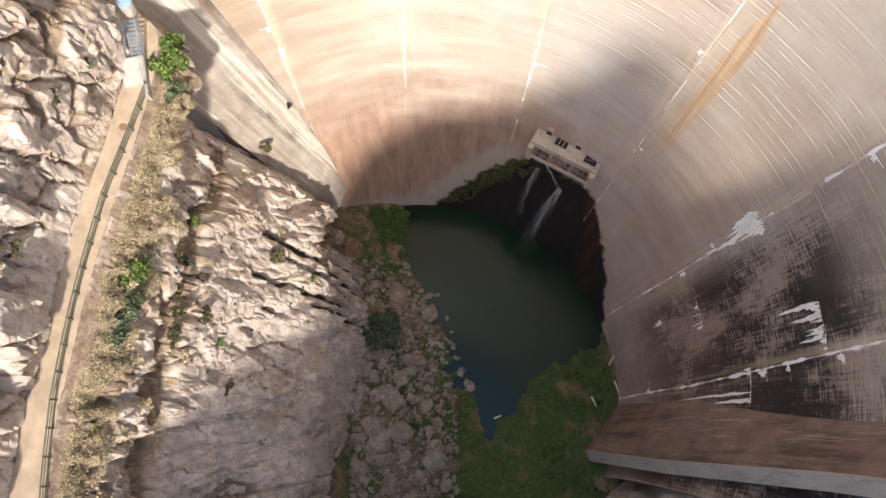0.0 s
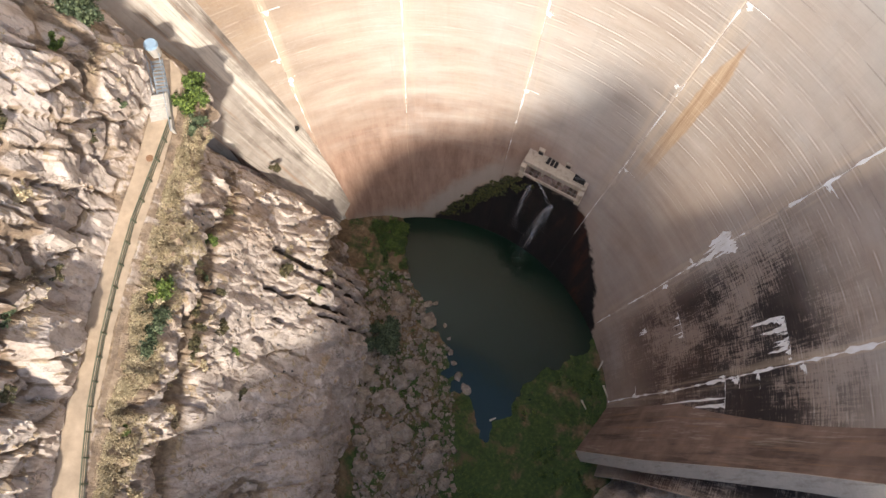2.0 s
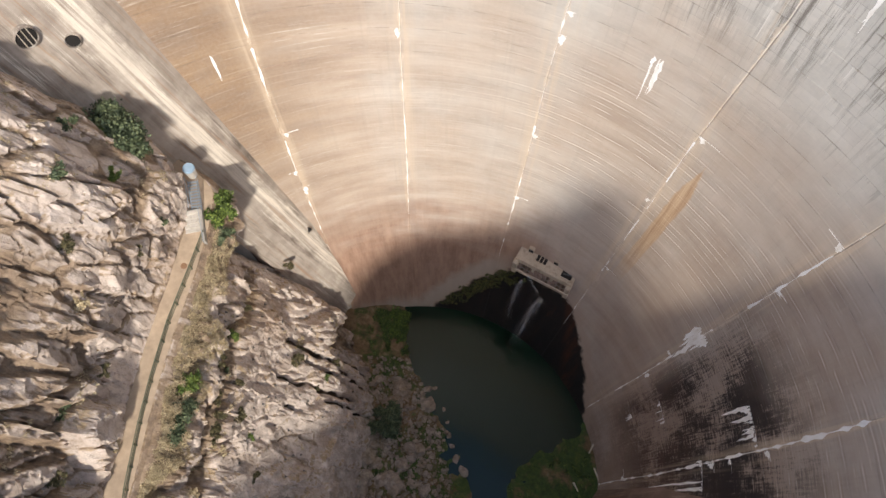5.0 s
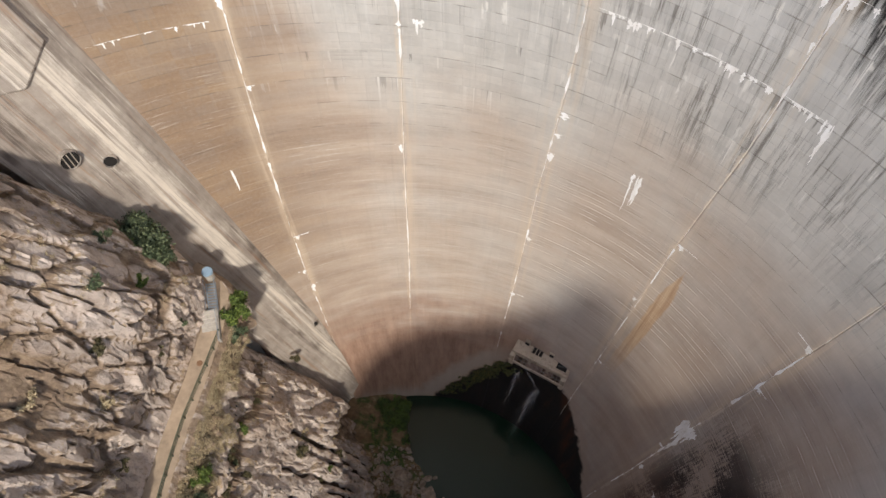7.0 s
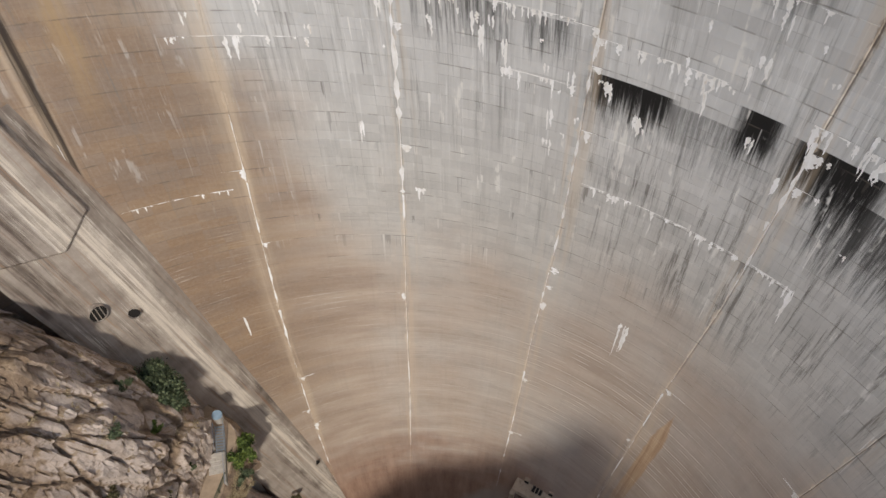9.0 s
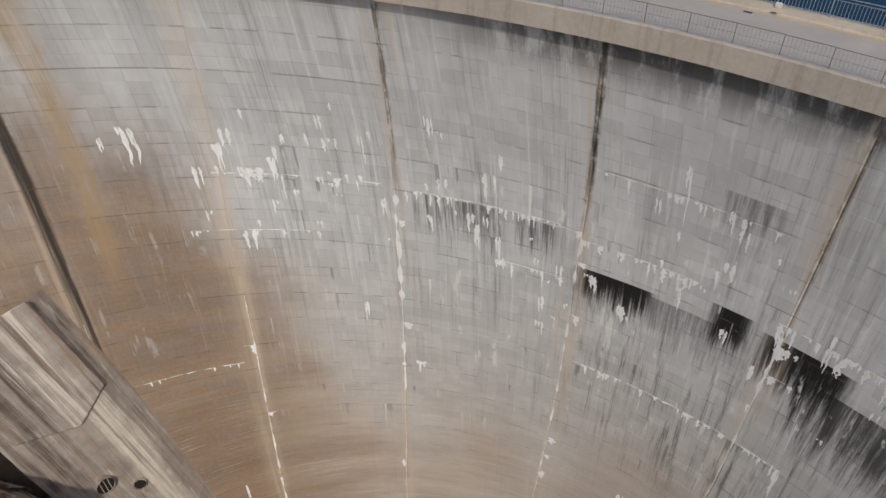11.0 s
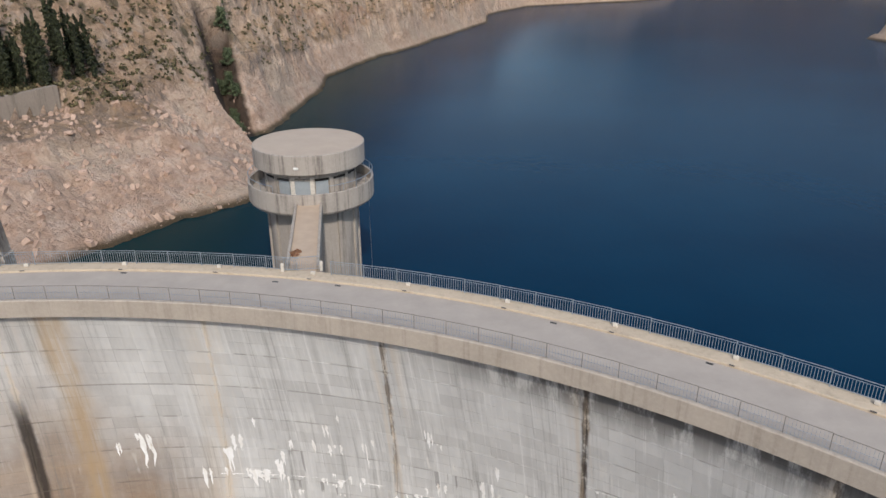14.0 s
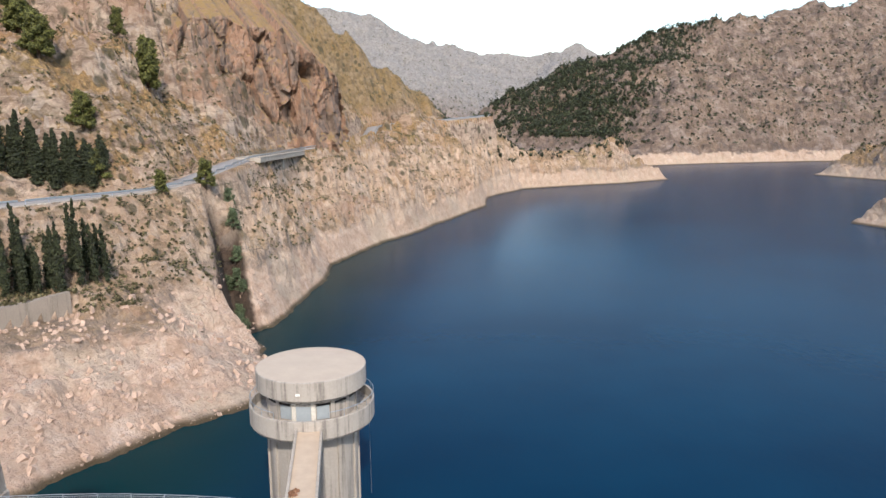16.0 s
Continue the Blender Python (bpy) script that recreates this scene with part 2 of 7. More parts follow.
def water_material(name, deep, shallow, rough, size, shallows=None):
    n = Nodes(name, rough)
    n.bsdf.inputs["IOR"].default_value = 1.33
    p = n.pos()
    n.bump(n.math("ADD", n.noise(n.scale(p, (1.0, 0.55, 1.0)), size, 4.0, 0.55), n.mul(n.noise(p, size * 0.12, 2.0), 1.5)), 0.10 if shallows is None else 0.12, 0.25)
    c = n.ramp(n.noise(p, 0.02, 3.0), (0.3, deep), (0.75, shallow))
    if shallows:
        near = n.math("ADD", n.math("ADD", n.axis(p, 0), n.mul(n.axis(p, 1), -0.04)), n.mul(n.noise(p, 0.05, 3.0), 10.0))
        c = n.mix(n.mul(n.step(near, -6.0, -36.0), 0.75), c, shallows)
    return n.done(c)


M_POOL = water_material("green_pool_water", rgb("122017"), rgb("1a2d20"), 0.06, 1.6)
M_LAKE = water_material("reservoir_water", rgb("02233a"), rgb("05324a"), 0.22, 0.9, rgb("0c2a24"))
M_LAKE.node_tree.nodes["Principled BSDF"].inputs["Specular IOR Level"].default_value = 0.06


# ---- building helpers ----
def mesh_from(name, verts, faces, material, smooth=False, uvs=None):
    me = bpy.data.meshes.new(name)
    me.from_pydata([tuple(v) for v in verts], [], faces)
    me.materials.append(material)
    if smooth:
        me.polygons.foreach_set("use_smooth", [True] * len(me.polygons))
    if uvs is not None:
        layer = me.uv_layers.new(name="UVMap")
        loops = np.zeros(len(me.loops), dtype=np.int32)
        me.loops.foreach_get("vertex_index", loops)
        layer.data.foreach_set("uv", np.asarray(uvs, dtype=np.float32)[loops].ravel())
    me.update()
    return me


def grid_mesh(name, P, material, smooth=True, uvs=None, closed=False, more=None):
    """P: rows x columns x 3. more: further named uv layers, rows x columns x 2."""
    r, c = P.shape[:2]
    i, j = np.meshgrid(np.arange(r - 1), np.arange(c if closed else c - 1), indexing="ij")
    k = (j + 1) % c
    quads = np.stack([i * c + j, i * c + k, (i + 1) * c + k, (i + 1) * c + j], -1).reshape(-1, 4).astype(np.int32)
    me = bpy.data.meshes.new(name)
    me.vertices.add(r * c)
    me.vertices.foreach_set("co", np.ascontiguousarray(P, dtype=np.float32).ravel())
    me.loops.add(quads.size)
    me.loops.foreach_set("vertex_index", quads.ravel())
    me.polygons.add(len(quads))
    me.polygons.foreach_set("loop_start", np.arange(0, quads.size, 4, dtype=np.int32))
    me.polygons.foreach_set("use_smooth", np.full(len(quads), smooth))
    me.materials.append(material)
    layers = {} if uvs is None else {"UVMap": uvs}
    layers.update(more or {})
    for key, data in layers.items():
        me.uv_layers.new(name=key).data.foreach_set("uv", np.ascontiguousarray(data.reshape(-1, 2)[quads.ravel()], dtype=np.float32).ravel())
    me.update(calc_edges=True)
    return me


def part(name, bm, material, parent=None, label=""):
    me = bpy.data.meshes.new(name)
    bm.to_mesh(me)
    bm.free()
    me.materials.append(material)
    ob = new(name, me)
    ob.parent = parent
    return tagged(ob, label)


def child(name, me, parent, label=""):
    ob = new(name, me)
    ob.parent = parent
    return tagged(ob, label)


def group_of(name, place, label, category, group="", kind=""):
    ob = new(name)
    ob.location = place
    ob.empty_display_size = 0.2
    return tagged(ob, label, category, group, kind)


def box(bm, lo, hi, m=None, bevel=0.0):
    lo, hi = Vector(lo), Vector(hi)
    made = bmesh.ops.create_cube(bm, size=1.0, matrix=(m or Matrix()) @ Matrix.LocRotScale((lo + hi) / 2, None, hi - lo))
    if bevel:
        edges = {e for v in made["verts"] for e in v.link_edges}
        bmesh.ops.bevel(bm, geom=list(edges), offset=bevel, segments=1, affect="EDGES", profile=0.5)


def new_box(lo, hi, m=None, bevel=0.0):
    bm = bmesh.new()
    box(bm, lo, hi, m, bevel)
    return bm


def tube(bm, a, b, r, sides=8, r2=None):
    a, b = Vector(a), Vector(b)
    d = b - a
    m = Matrix.Translation((a + b) / 2) @ d.to_track_quat("Z", "Y").to_matrix().to_4x4()
    bmesh.ops.create_cone(bm, cap_ends=True, segments=sides, radius1=r, radius2=r if r2 is None else r2, depth=d.length, matrix=m)


def new_tube(a, b, r, sides=8, r2=None):
    bm = bmesh.new()
    tube(bm, a, b, r, sides, r2)
    return bm


def along(points, step):
    """Points of a polyline at even steps, with headings."""
    pts = [Vector(p) for p in points]
    out, left = [], 0.0
    for a, b in zip(pts, pts[1:]):
        d = (b - a).length
        s = left
        while s < d:
            out.append((a.lerp(b, s / d), (b - a).normalized()))
            s += step
        left = s - d
    return out


# ---- the arch dam ----
CREST_Z, SOFFIT_Z, LAKE_Z = 122.9, 121.8, 110.8


def arch(z):
    """Centre and radius of the downstream face at a height."""
    h = (np.asarray(z, float) - 61) / 61
    return -5.26 - 10.84 * h - 8.98 * h * h, 6.26 - 18.97 * h - 14.14 * h * h, 41.71 + 21.62 * h + 8.24 * h * h


# plan places of the upright joints between the blocks, from the left bank to the right
JOINTS = [(-47.0, 37.5), (-32.3, 44.0), (-18.0, 46.0), (-3.5, 45.5), (10.5, 42.5), (23.0, 34.5), (33.0, 22.5), (34.3, 9.8), (31.0, -5.0)]


def theta(k, z):
    """Angle of the joint line k (may be a fraction) at a height."""
    cx, cy, r = arch(z)
    i = np.clip(np.floor(k).astype(int), 0, len(JOINTS) - 2)
    f = np.asarray(k, float) - i
    jx, jy = np.array(JOINTS)[:, 0], np.array(JOINTS)[:, 1]
    a, b = np.arctan2(jx[i] - cx, jy[i] - cy), np.arctan2(jx[i + 1] - cx, jy[i + 1] - cy)
    return a + (b - a) * f


HEAD = 0.85  # how far the head of the face stands forward below the coping


def face(k, z, back=0.0):
    """A point of the downstream face, back metres upstream of it."""
    k, z, back = np.broadcast_arrays(np.asarray(k, float), np.asarray(z, float), np.asarray(back, float))
    cx, cy, r = arch(z)
    t = theta(k, z)
    back = back - HEAD * ramp(z, 106, SOFFIT_Z)
    return np.stack([cx + (r + back) * np.sin(t), cy + (r + back) * np.cos(t), z], -1)


def crest(k, back, z):
    """A point over the crest: the plan of the soffit line, at any height. back: metres upstream of the coping's edge."""
    p = face(k, SOFFIT_Z, np.asarray(back) - 1.6 + HEAD)
    p[..., 2] = z
    return p


# how far each joint strays from its plan place, in parts of a block, at these heights
LEAN_Z = (0, 20, 40, 60, 80, 100, 121.8)
LEAN = {1: (0, 0, 0, 0, 0.01, -0.01, 0.04), 2: (-0.05, -0.07, -0.08, -0.05, -0.02, 0.0, 0.13), 3: (-0.10, -0.10, -0.05, -0.04, -0.02, 0.0, 0.10), 4: (-0.07, -0.07, -0.04, -0.02, 0.04, 0.08, 0.17), 5: (-0.08, -0.08, -0.05, 0.0, 0.09, 0.13, 0.18), 6: (-0.14, -0.09, -0.08, -0.03, 0.05, 0.10, 0.15), 7: (0.04, 0.07, 0.02, 0.0, 0.0, 0.05, 0.10)}


def strayed(k, z):
    """The place of the joint line k (may be a fraction) at a height."""
    k, z = np.broadcast_arrays(np.asarray(k, float), np.asarray(z, float))
    rows = np.array([np.interp(z, LEAN_Z, LEAN[i]) if i in LEAN else np.zeros(z.shape) for i in range(9)])
    i = np.clip(np.floor(k).astype(int), 0, 7)
    f = k - i
    return k + np.take_along_axis(rows, i[None], 0)[0] * (1 - f) + np.take_along_axis(rows, i[None] + 1, 0)[0] * f


def across(k):
    """Metres along the face from the middle."""
    return (k - 3) * 14.3 - 3.5


def on_face(u, z, back=0.0):
    return face((np.asarray(u, float) + 3.5) / 14.3 + 3, z, back)


def dam_material():
    n = Nodes("dam_concrete", 0.88)
    w = n.uv()
    u, v = n.axis(w, 0), n.axis(w, 1)
    base = n.ramp(n.noise(w, 0.22, 6.0, 0.65), (0.3, rgb("b2b0ab")), (0.7, rgb("cdcac4")))
    base = n.mix(n.step(v, 78.0, 104.0, 0.0, 0.8), base, n.ramp(n.noise(n.scale(w, (1, 0.5, 1)), 0.3, 6.0, 0.65), (0.3, rgb("bfc0c0")), (0.7, rgb("dcdcda"))))
    # ochre film on the lower and left blocks
    high = n.step(v, 104.0, 117.0, 1.0, 0.55)
    film = n.math("ADD", n.mul(n.mul(n.step(u, -6.0, -27.0), 1.0), high), n.mul(n.step(v, 96.0, 58.0), 0.9))
    film = n.math("ADD", film, n.mul(n.mul(n.step(u, -2.0, -16.0), n.step(v, 103.0, 92.0)), 0.35))
    film = n.math("ADD", film, n.math("SUBTRACT", n.mul(n.noise(n.scale(w, (1, 0.6, 1)), 0.07, 5.0, 0.6), 1.5), 0.9))
    film = n.step(film, 0.1, 1.0, 0.0, 0.85)
    rust = n.ramp(n.noise(n.scale(w, (0.06, 0.25, 1), (3, 8, 0)), 1.0, 6.0, 0.65), (0.28, rgb("654727")), (0.5, rgb("7f5e38")), (0.75, rgb("9b7c53")))
    ochre = n.ramp(n.noise(n.scale(w, (0.05, 0.3, 1)), 1.0, 6.0, 0.65), (0.28, rgb("97806c")), (0.5, rgb("b39f8c")), (0.75, rgb("c9bbab")))
    ochre = n.mix(n.mul(n.step(u, -6.0, -24.0), n.step(v, 30.0, 56.0, 0.3, 1.0)), ochre, rust)
    c = n.mix(film, base, ochre)
    fine = n.noise(w, 2.5, 6.0, 0.7)
    c = n.mix(n.mul(n.step(fine, 0.3, 0.8, 0.0, 0.3), n.step(film, 0.0, 0.6, 1.0, 0.35)), c, rgb("d5cfc2"))
    # panels of the formwork: each board its own tone
    tone = n.t.nodes.new("ShaderNodeTexWhiteNoise")
    tone.noise_dimensions = "2D"
    snap = n.t.nodes.new("ShaderNodeVectorMath")
    snap.operation = "FLOOR"
    n.put(snap.inputs[0], n.scale(w, (0.55, 1 / 1.16, 1.0)))
    n.put(tone.inputs["Vector"], snap.outputs[0])
    c = n.mix(n.mul(n.step(tone.outputs["Value"], 0.2, 1.0, 0.0, 0.20), n.step(v, 60.0, 84.0, 0.35, 1.0)), c, rgb("8f8c88"))
    # thin level scrapes left by the formwork lifts
    thin = n.noise(n.scale(w, (0.12, 3.4, 1)), 1.0, 4.0, 0.8)
    patch = n.step(n.noise(w, 0.09, 4.0), 0.46, 0.64)
    zone = n.mul(n.band(v, 34.0, 78.0, 10.0), n.step(u, 24.0, 36.0, 1.0, 0.3))
    c = n.mix(n.mul(n.mul(n.step(thin, 0.55, 0.66), patch), n.mul(zone, 0.55)), c, rgb("ddd6ca"))
    c = n.mix(n.mul(n.mul(n.step(thin, 0.44, 0.34), patch), n.mul(zone, 0.35)), c, rgb("7c6654"))
    # board lines
    gu = n.math("ABSOLUTE", n.math("SUBTRACT", n.math("FRACT", n.math("ADD", n.mul(u, 0.55), 0.5)), 0.5))
    gv = n.math("ABSOLUTE", n.math("SUBTRACT", n.math("FRACT", n.math("ADD", n.mul(v, 1 / 1.16), 0.5)), 0.5))
    grid = n.math("MAXIMUM", n.step(gu, 0.018, 0.006), n.step(gv, 0.030, 0.010))
    c = n.mix(n.mul(grid, n.mul(n.step(n.noise(w, 0.35, 4.0), 0.42, 0.58), n.step(v, 62.0, 86.0, 0.04, 0.34))), c, rgb("5f5a54"))
    # level scrapes: thin bright lines a board's height apart
    strayline = n.math("ADD", n.mul(v, 1 / 0.98), n.mul(n.noise(n.scale(w, (0.06, 0.05, 1), (2, 6, 0)), 1.0, 3.0, 0.55), 1.5))
    bright = n.math("ABSOLUTE", n.math("SUBTRACT", n.math("FRACT", strayline), 0.5))
    rowed = n.t.nodes.new("ShaderNodeCombineXYZ")
    n.put(rowed.inputs[0], n.mul(u, 0.16))
    n.put(rowed.inputs[1], n.mul(n.math("FLOOR", strayline), 7.3))
    there = n.step(n.noise(rowed.outputs[0], 1.0, 3.0, 0.7), 0.46, 0.60)
    band = n.mul(n.band(n.math("SUBTRACT", v, n.mul(n.step(u, 0.0, 30.0), -4.0)), 42.0, 66.0, 9.0), n.step(u, 2.0, 18.0, 0.12, 1.0))
    c = n.mix(n.mul(n.mul(n.step(bright, 0.10, 0.03), there), n.mul(band, 0.75)), c, rgb("e9e1d5"))
    c = n.mix(n.mul(n.mul(n.band(bright, 0.16, 0.30, 0.05), there), n.mul(band, 0.28)), c, rgb("725b49"))
    # grey rain streaks
    rain = n.noise(n.scale(w, (2.3, 0.07, 1)), 1.0, 8.0, 0.74)
    wide = n.noise(n.scale(w, (0.35, 0.03, 1)), 1.0, 3.0, 0.6)
    top = n.step(v, 70.0, 108.0)
    c = n.mix(n.mul(n.mul(n.step(rain, 0.48, 0.68), n.step(wide, 0.40, 0.60)), n.math("ADD", n.mul(top, n.step(v, 100.0, 112.0, 0.75, 0.42)), 0.12)), c, rgb("77756f"))
    c = n.mix(n.mul(n.step(rain, 0.47, 0.33), n.mul(top, n.step(u, -26.0, -8.0, 0.1, 0.75))), c, rgb("e3e2df"))
    # black blotches plus the right blocks' shade, painted in, scratched both ways
    shade_blotch = n.mul(n.mul(n.step(u, 36.5, 43.0), n.step(n.math("ADD", v, n.mul(n.noise(w, 0.08, 4.0), 16.0)), 66.0, 50.0)), n.step(v, 6.0, 20.0, 0.25, 1.0))
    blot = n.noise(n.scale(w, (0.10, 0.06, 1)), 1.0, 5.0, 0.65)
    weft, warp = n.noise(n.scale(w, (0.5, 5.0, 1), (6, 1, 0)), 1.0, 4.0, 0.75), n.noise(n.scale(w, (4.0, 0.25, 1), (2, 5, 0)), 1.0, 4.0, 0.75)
    c = n.mix(n.mul(n.mul(n.step(u, 24.0, 34.0), n.step(v, 84.0, 58.0)), 0.22), c, rgb("8d7464"))
    c = n.mix(n.mul(shade_blotch, 0.35), c, rgb("5f4a42"))
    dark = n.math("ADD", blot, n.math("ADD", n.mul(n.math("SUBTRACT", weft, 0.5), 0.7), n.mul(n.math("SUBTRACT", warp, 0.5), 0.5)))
    c = n.mix(n.mul(shade_blotch, n.step(dark, 0.40, 0.54, 0.0, 0.95)), c, rgb("1f1819"))
    # brown and black smears down the middle blocks
    smear = n.noise(n.scale(w, (1.9, 0.07, 1), (8, 4, 0)), 1.0, 8.0, 0.76)
    c = n.mix(n.mul(n.mul(n.step(smear, 0.50, 0.66), n.band(v, 76.0, 97.0, 6.0)), n.step(u, 2.0, 20.0, 0.0, 0.75)), c, rgb("4d443c"))
    # black leaks below open lift joints
    leak = n.noise(n.scale(w, (2.4, 0.08, 1)), 1.0, 8.0, 0.78)
    for u0, u1, z0, z1, amount, lo in ((-1.5, 6.0, 88.0, 104.4, 0.8, 1.00), (7.0, 10.4, 92.0, 104.2, 0.8, 0.98), (12.0, 18.0, 90.0, 100.4, 1.0, 0.86), (22.4, 25.0, 93.0, 102.2, 1.0, 0.78), (26.0, 31.5, 88.0, 101.6, 1.0, 0.84), (21.5, 25.0, 101.0, 113.2, 0.6, 0.98), (29.0, 44.0, 78.0, 99.0, 0.85, 0.92), (12.0, 25.0, 84.0, 100.0, 0.6, 0.98)):
        across = n.band(n.math("ADD", u, n.mul(n.math("SUBTRACT", leak, 0.5), 2.4)), u0, u1, 0.6)
        fall = n.mul(n.step(v, z1 + 0.02, z1 - 0.08), n.step(v, z0, z1))
        m = n.step(n.math("ADD", leak, n.mul(fall, 0.6)), lo - 0.04, lo + 0.22)
        if lo < 0.9:
            solid = n.step(n.math("ADD", n.math("SUBTRACT", v, z1 - 1.1), n.mul(n.math("SUBTRACT", leak, 0.5), 9.0)), -0.25, 0.25)
            m = n.math("MAXIMUM", m, solid)
        c = n.mix(n.mul(n.mul(m, n.mul(across, amount)), n.step(v, z1 + 0.02, z1 - 0.08)), c, rgb("120f0d"))
    # lime runs from the lifts
    lime = n.noise(n.scale(w, (1.3, 0.09, 1), (7, 3, 0)), 1.0, 4.0, 0.6)
    spots = n.noise(n.scale(w, (0.5, 0.26, 1), (1, 9, 0)), 1.0, 3.0, 0.6)
    lz = n.band(v, 80.0, 113.0, 6.0)
    c = n.mix(n.mul(n.mul(n.step(lime, 0.57, 0.63), n.step(spots, 0.52, 0.60)), n.mul(lz, n.step(u, -10.0, 4.0, 0.25, 0.8))), c, rgb("e2dfd8"))
    # drips that start at some of the lift joints, in clusters
    for shift, period, tone, gate, amount in ((0.0, 3.48, rgb("57504a"), 0.56, 0.55), (77.0, 6.96, rgb("eeebe5"), 0.60, 0.7), (12.0, 1.74, rgb("d8d4cc"), 0.60, 0.5)):
        deep = n.math("DIVIDE", n.math("SUBTRACT", 121.8, v), period)
        fall_part, row = n.math("FRACT", deep), n.math("FLOOR", deep)
        vec = n.t.nodes.new("ShaderNodeCombineXYZ")
        n.put(vec.inputs[0], n.math("ADD", u, shift))
        n.put(vec.inputs[1], n.mul(row, 5.37))
        at = vec.outputs[0]
        cluster = n.step(n.noise(n.scale(at, (0.16, 1.0, 1.0)), 1.0, 2.0), 0.50, 0.60)
        on = n.step(n.noise(n.scale(at, (1.5, 1.0, 1.0), (4, 2, 0)), 1.0, 3.0, 0.7), gate, gate + 0.05)
        reach = n.math("SUBTRACT", n.mul(n.noise(n.scale(at, (1.9, 1.0, 1.0), (9, 7, 3)), 1.0, 2.0, 0.7), 3.0), 1.12)
        drip = n.mul(n.mul(on, cluster), n.step(n.math("SUBTRACT", reach, fall_part), -0.02, 0.10))
        c = n.mix(n.mul(drip, n.mul(n.band(v, 72.0, 112.0, 5.0), n.step(u, -24.0, -8.0, 0.08, amount))), c, tone)
    # upright joints: lime below, black damp above
    off = n.math("ABSOLUTE", n.math("SUBTRACT", n.math("FRACT", n.math("ADD", n.math("DIVIDE", n.math("ADD", n.axis(n.uv("block"), 0), 3.5), 14.3), 0.5)), 0.5))
    off = n.mul(off, 14.3)
    wob = n.noise(n.scale(w, (0.3, 0.35, 1)), 1.0, 4.0, 0.7)
    line = n.step(n.math("SUBTRACT", off, n.mul(n.step(wob, 0.45, 0.8), 0.4)), 0.16, 0.02)
    c = n.mix(n.mul(line, n.step(wob, 0.36, 0.55, 0.0, 0.5)), c, rgb("d5c6b2"))
    damp = n.step(n.math("SUBTRACT", off, n.mul(wob, 0.28)), 0.12, 0.0)
    c = n.mix(n.mul(n.mul(damp, n.step(n.noise(n.scale(w, (1.5, 0.4, 1), (3, 0, 0)), 1.0, 6.0, 0.75), 0.42, 0.56, 0.05, 0.9)), n.mul(n.step(v, 100.0, 113.0, 0.0, 0.8), n.step(u, -16.5, -14.0))), c, rgb("4b3d30"))
    broad = n.step(n.math("SUBTRACT", n.math("ABSOLUTE", n.math("SUBTRACT", n.axis(n.uv("block"), 0), 10.8)), n.mul(wob, 0.5)), 0.12, -0.2)
    c = n.mix(n.mul(n.mul(broad, n.step(n.noise(n.scale(w, (1.0, 0.5, 1)), 1.0, 5.0, 0.7), 0.40, 0.55, 0.05, 0.9)), n.step(v, 103.0, 110.0, 0.0, 0.9)), c, rgb("30271f"))
    groove = n.step(n.math("SUBTRACT", n.math("ABSOLUTE", n.math("ADD", u, 31.9)), n.mul(wob, 0.4)), 0.45, 0.1)
    c = n.mix(n.mul(groove, n.step(v, 115.0, 111.0, 0.0, 0.9)), c, rgb("2a221c"))
    peach = n.step(n.math("SUBTRACT", n.math("ABSOLUTE", n.math("ADD", n.axis(n.uv("block"), 0), 18.4)), n.mul(wob, 1.8)), 1.1, -0.8)
    c = n.mix(n.mul(peach, n.mul(n.step(v, 40.0, 70.0, 0.0, 0.28), n.step(rain, 0.35, 0.6, 0.3, 1.0))), c, rgb("cdbba2"))
    tan = n.step(n.math("ABSOLUTE", n.math("ADD", n.math("ADD", n.math("ADD", u, n.mul(wob, 1.6)), 26.8), n.mul(n.math("SUBTRACT", 120.0, v), 0.02))), 1.6, 0.2)
    c = n.mix(n.mul(tan, n.mul(n.step(v, 88.0, 100.0), n.step(rain, 0.3, 0.6, 0.15, 0.6))), c, rgb("b3966c"))
    runs = n.mul(n.step(off, 1.8, 0.2), n.step(n.noise(n.scale(w, (1.0, 0.03, 1), (2, 2, 0)), 1.0, 4.0), 0.45, 0.62, 0.0, 0.42))
    c = n.mix(runs, c, rgb("d0bca2"))
    # darker below the coping: ragged stains and the coping's shade painted together
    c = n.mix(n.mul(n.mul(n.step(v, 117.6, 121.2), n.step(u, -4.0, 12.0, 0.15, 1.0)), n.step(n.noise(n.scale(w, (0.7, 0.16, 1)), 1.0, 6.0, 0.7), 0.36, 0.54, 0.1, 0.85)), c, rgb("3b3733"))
    # warm brown of the shade at the foot, put into the concrete's colour
    foot_shade = n.step(n.math("ADD", v, n.mul(n.math("SUBTRACT", n.noise(n.scale(w, (0.12, 0.3, 1)), 1.0, 5.0, 0.65), 0.5), 22.0)), 38.0, 16.0, 0.0, 0.85)
    foot_shade = n.mul(foot_shade, n.step(u, 26.0, 8.0, 0.3, 1.0))
    c = n.mix(foot_shade, c, n.ramp(n.noise(n.scale(w, (0.5, 0.1, 1)), 1.0, 5.0, 0.7), (0.35, rgb("7a5846")), (0.65, rgb("a4826c"))))
    # a tan run beside the fifth joint, pointed at its top
    run_at = n.math("ABSOLUTE", n.math("SUBTRACT", u, n.math("ADD", 24.9, n.mul(v, 0.038))))
    run_half = n.math("ADD", n.step(v, 60.5, 52.0, -0.05, 0.75), n.mul(n.math("SUBTRACT", wob, 0.5), 0.5))
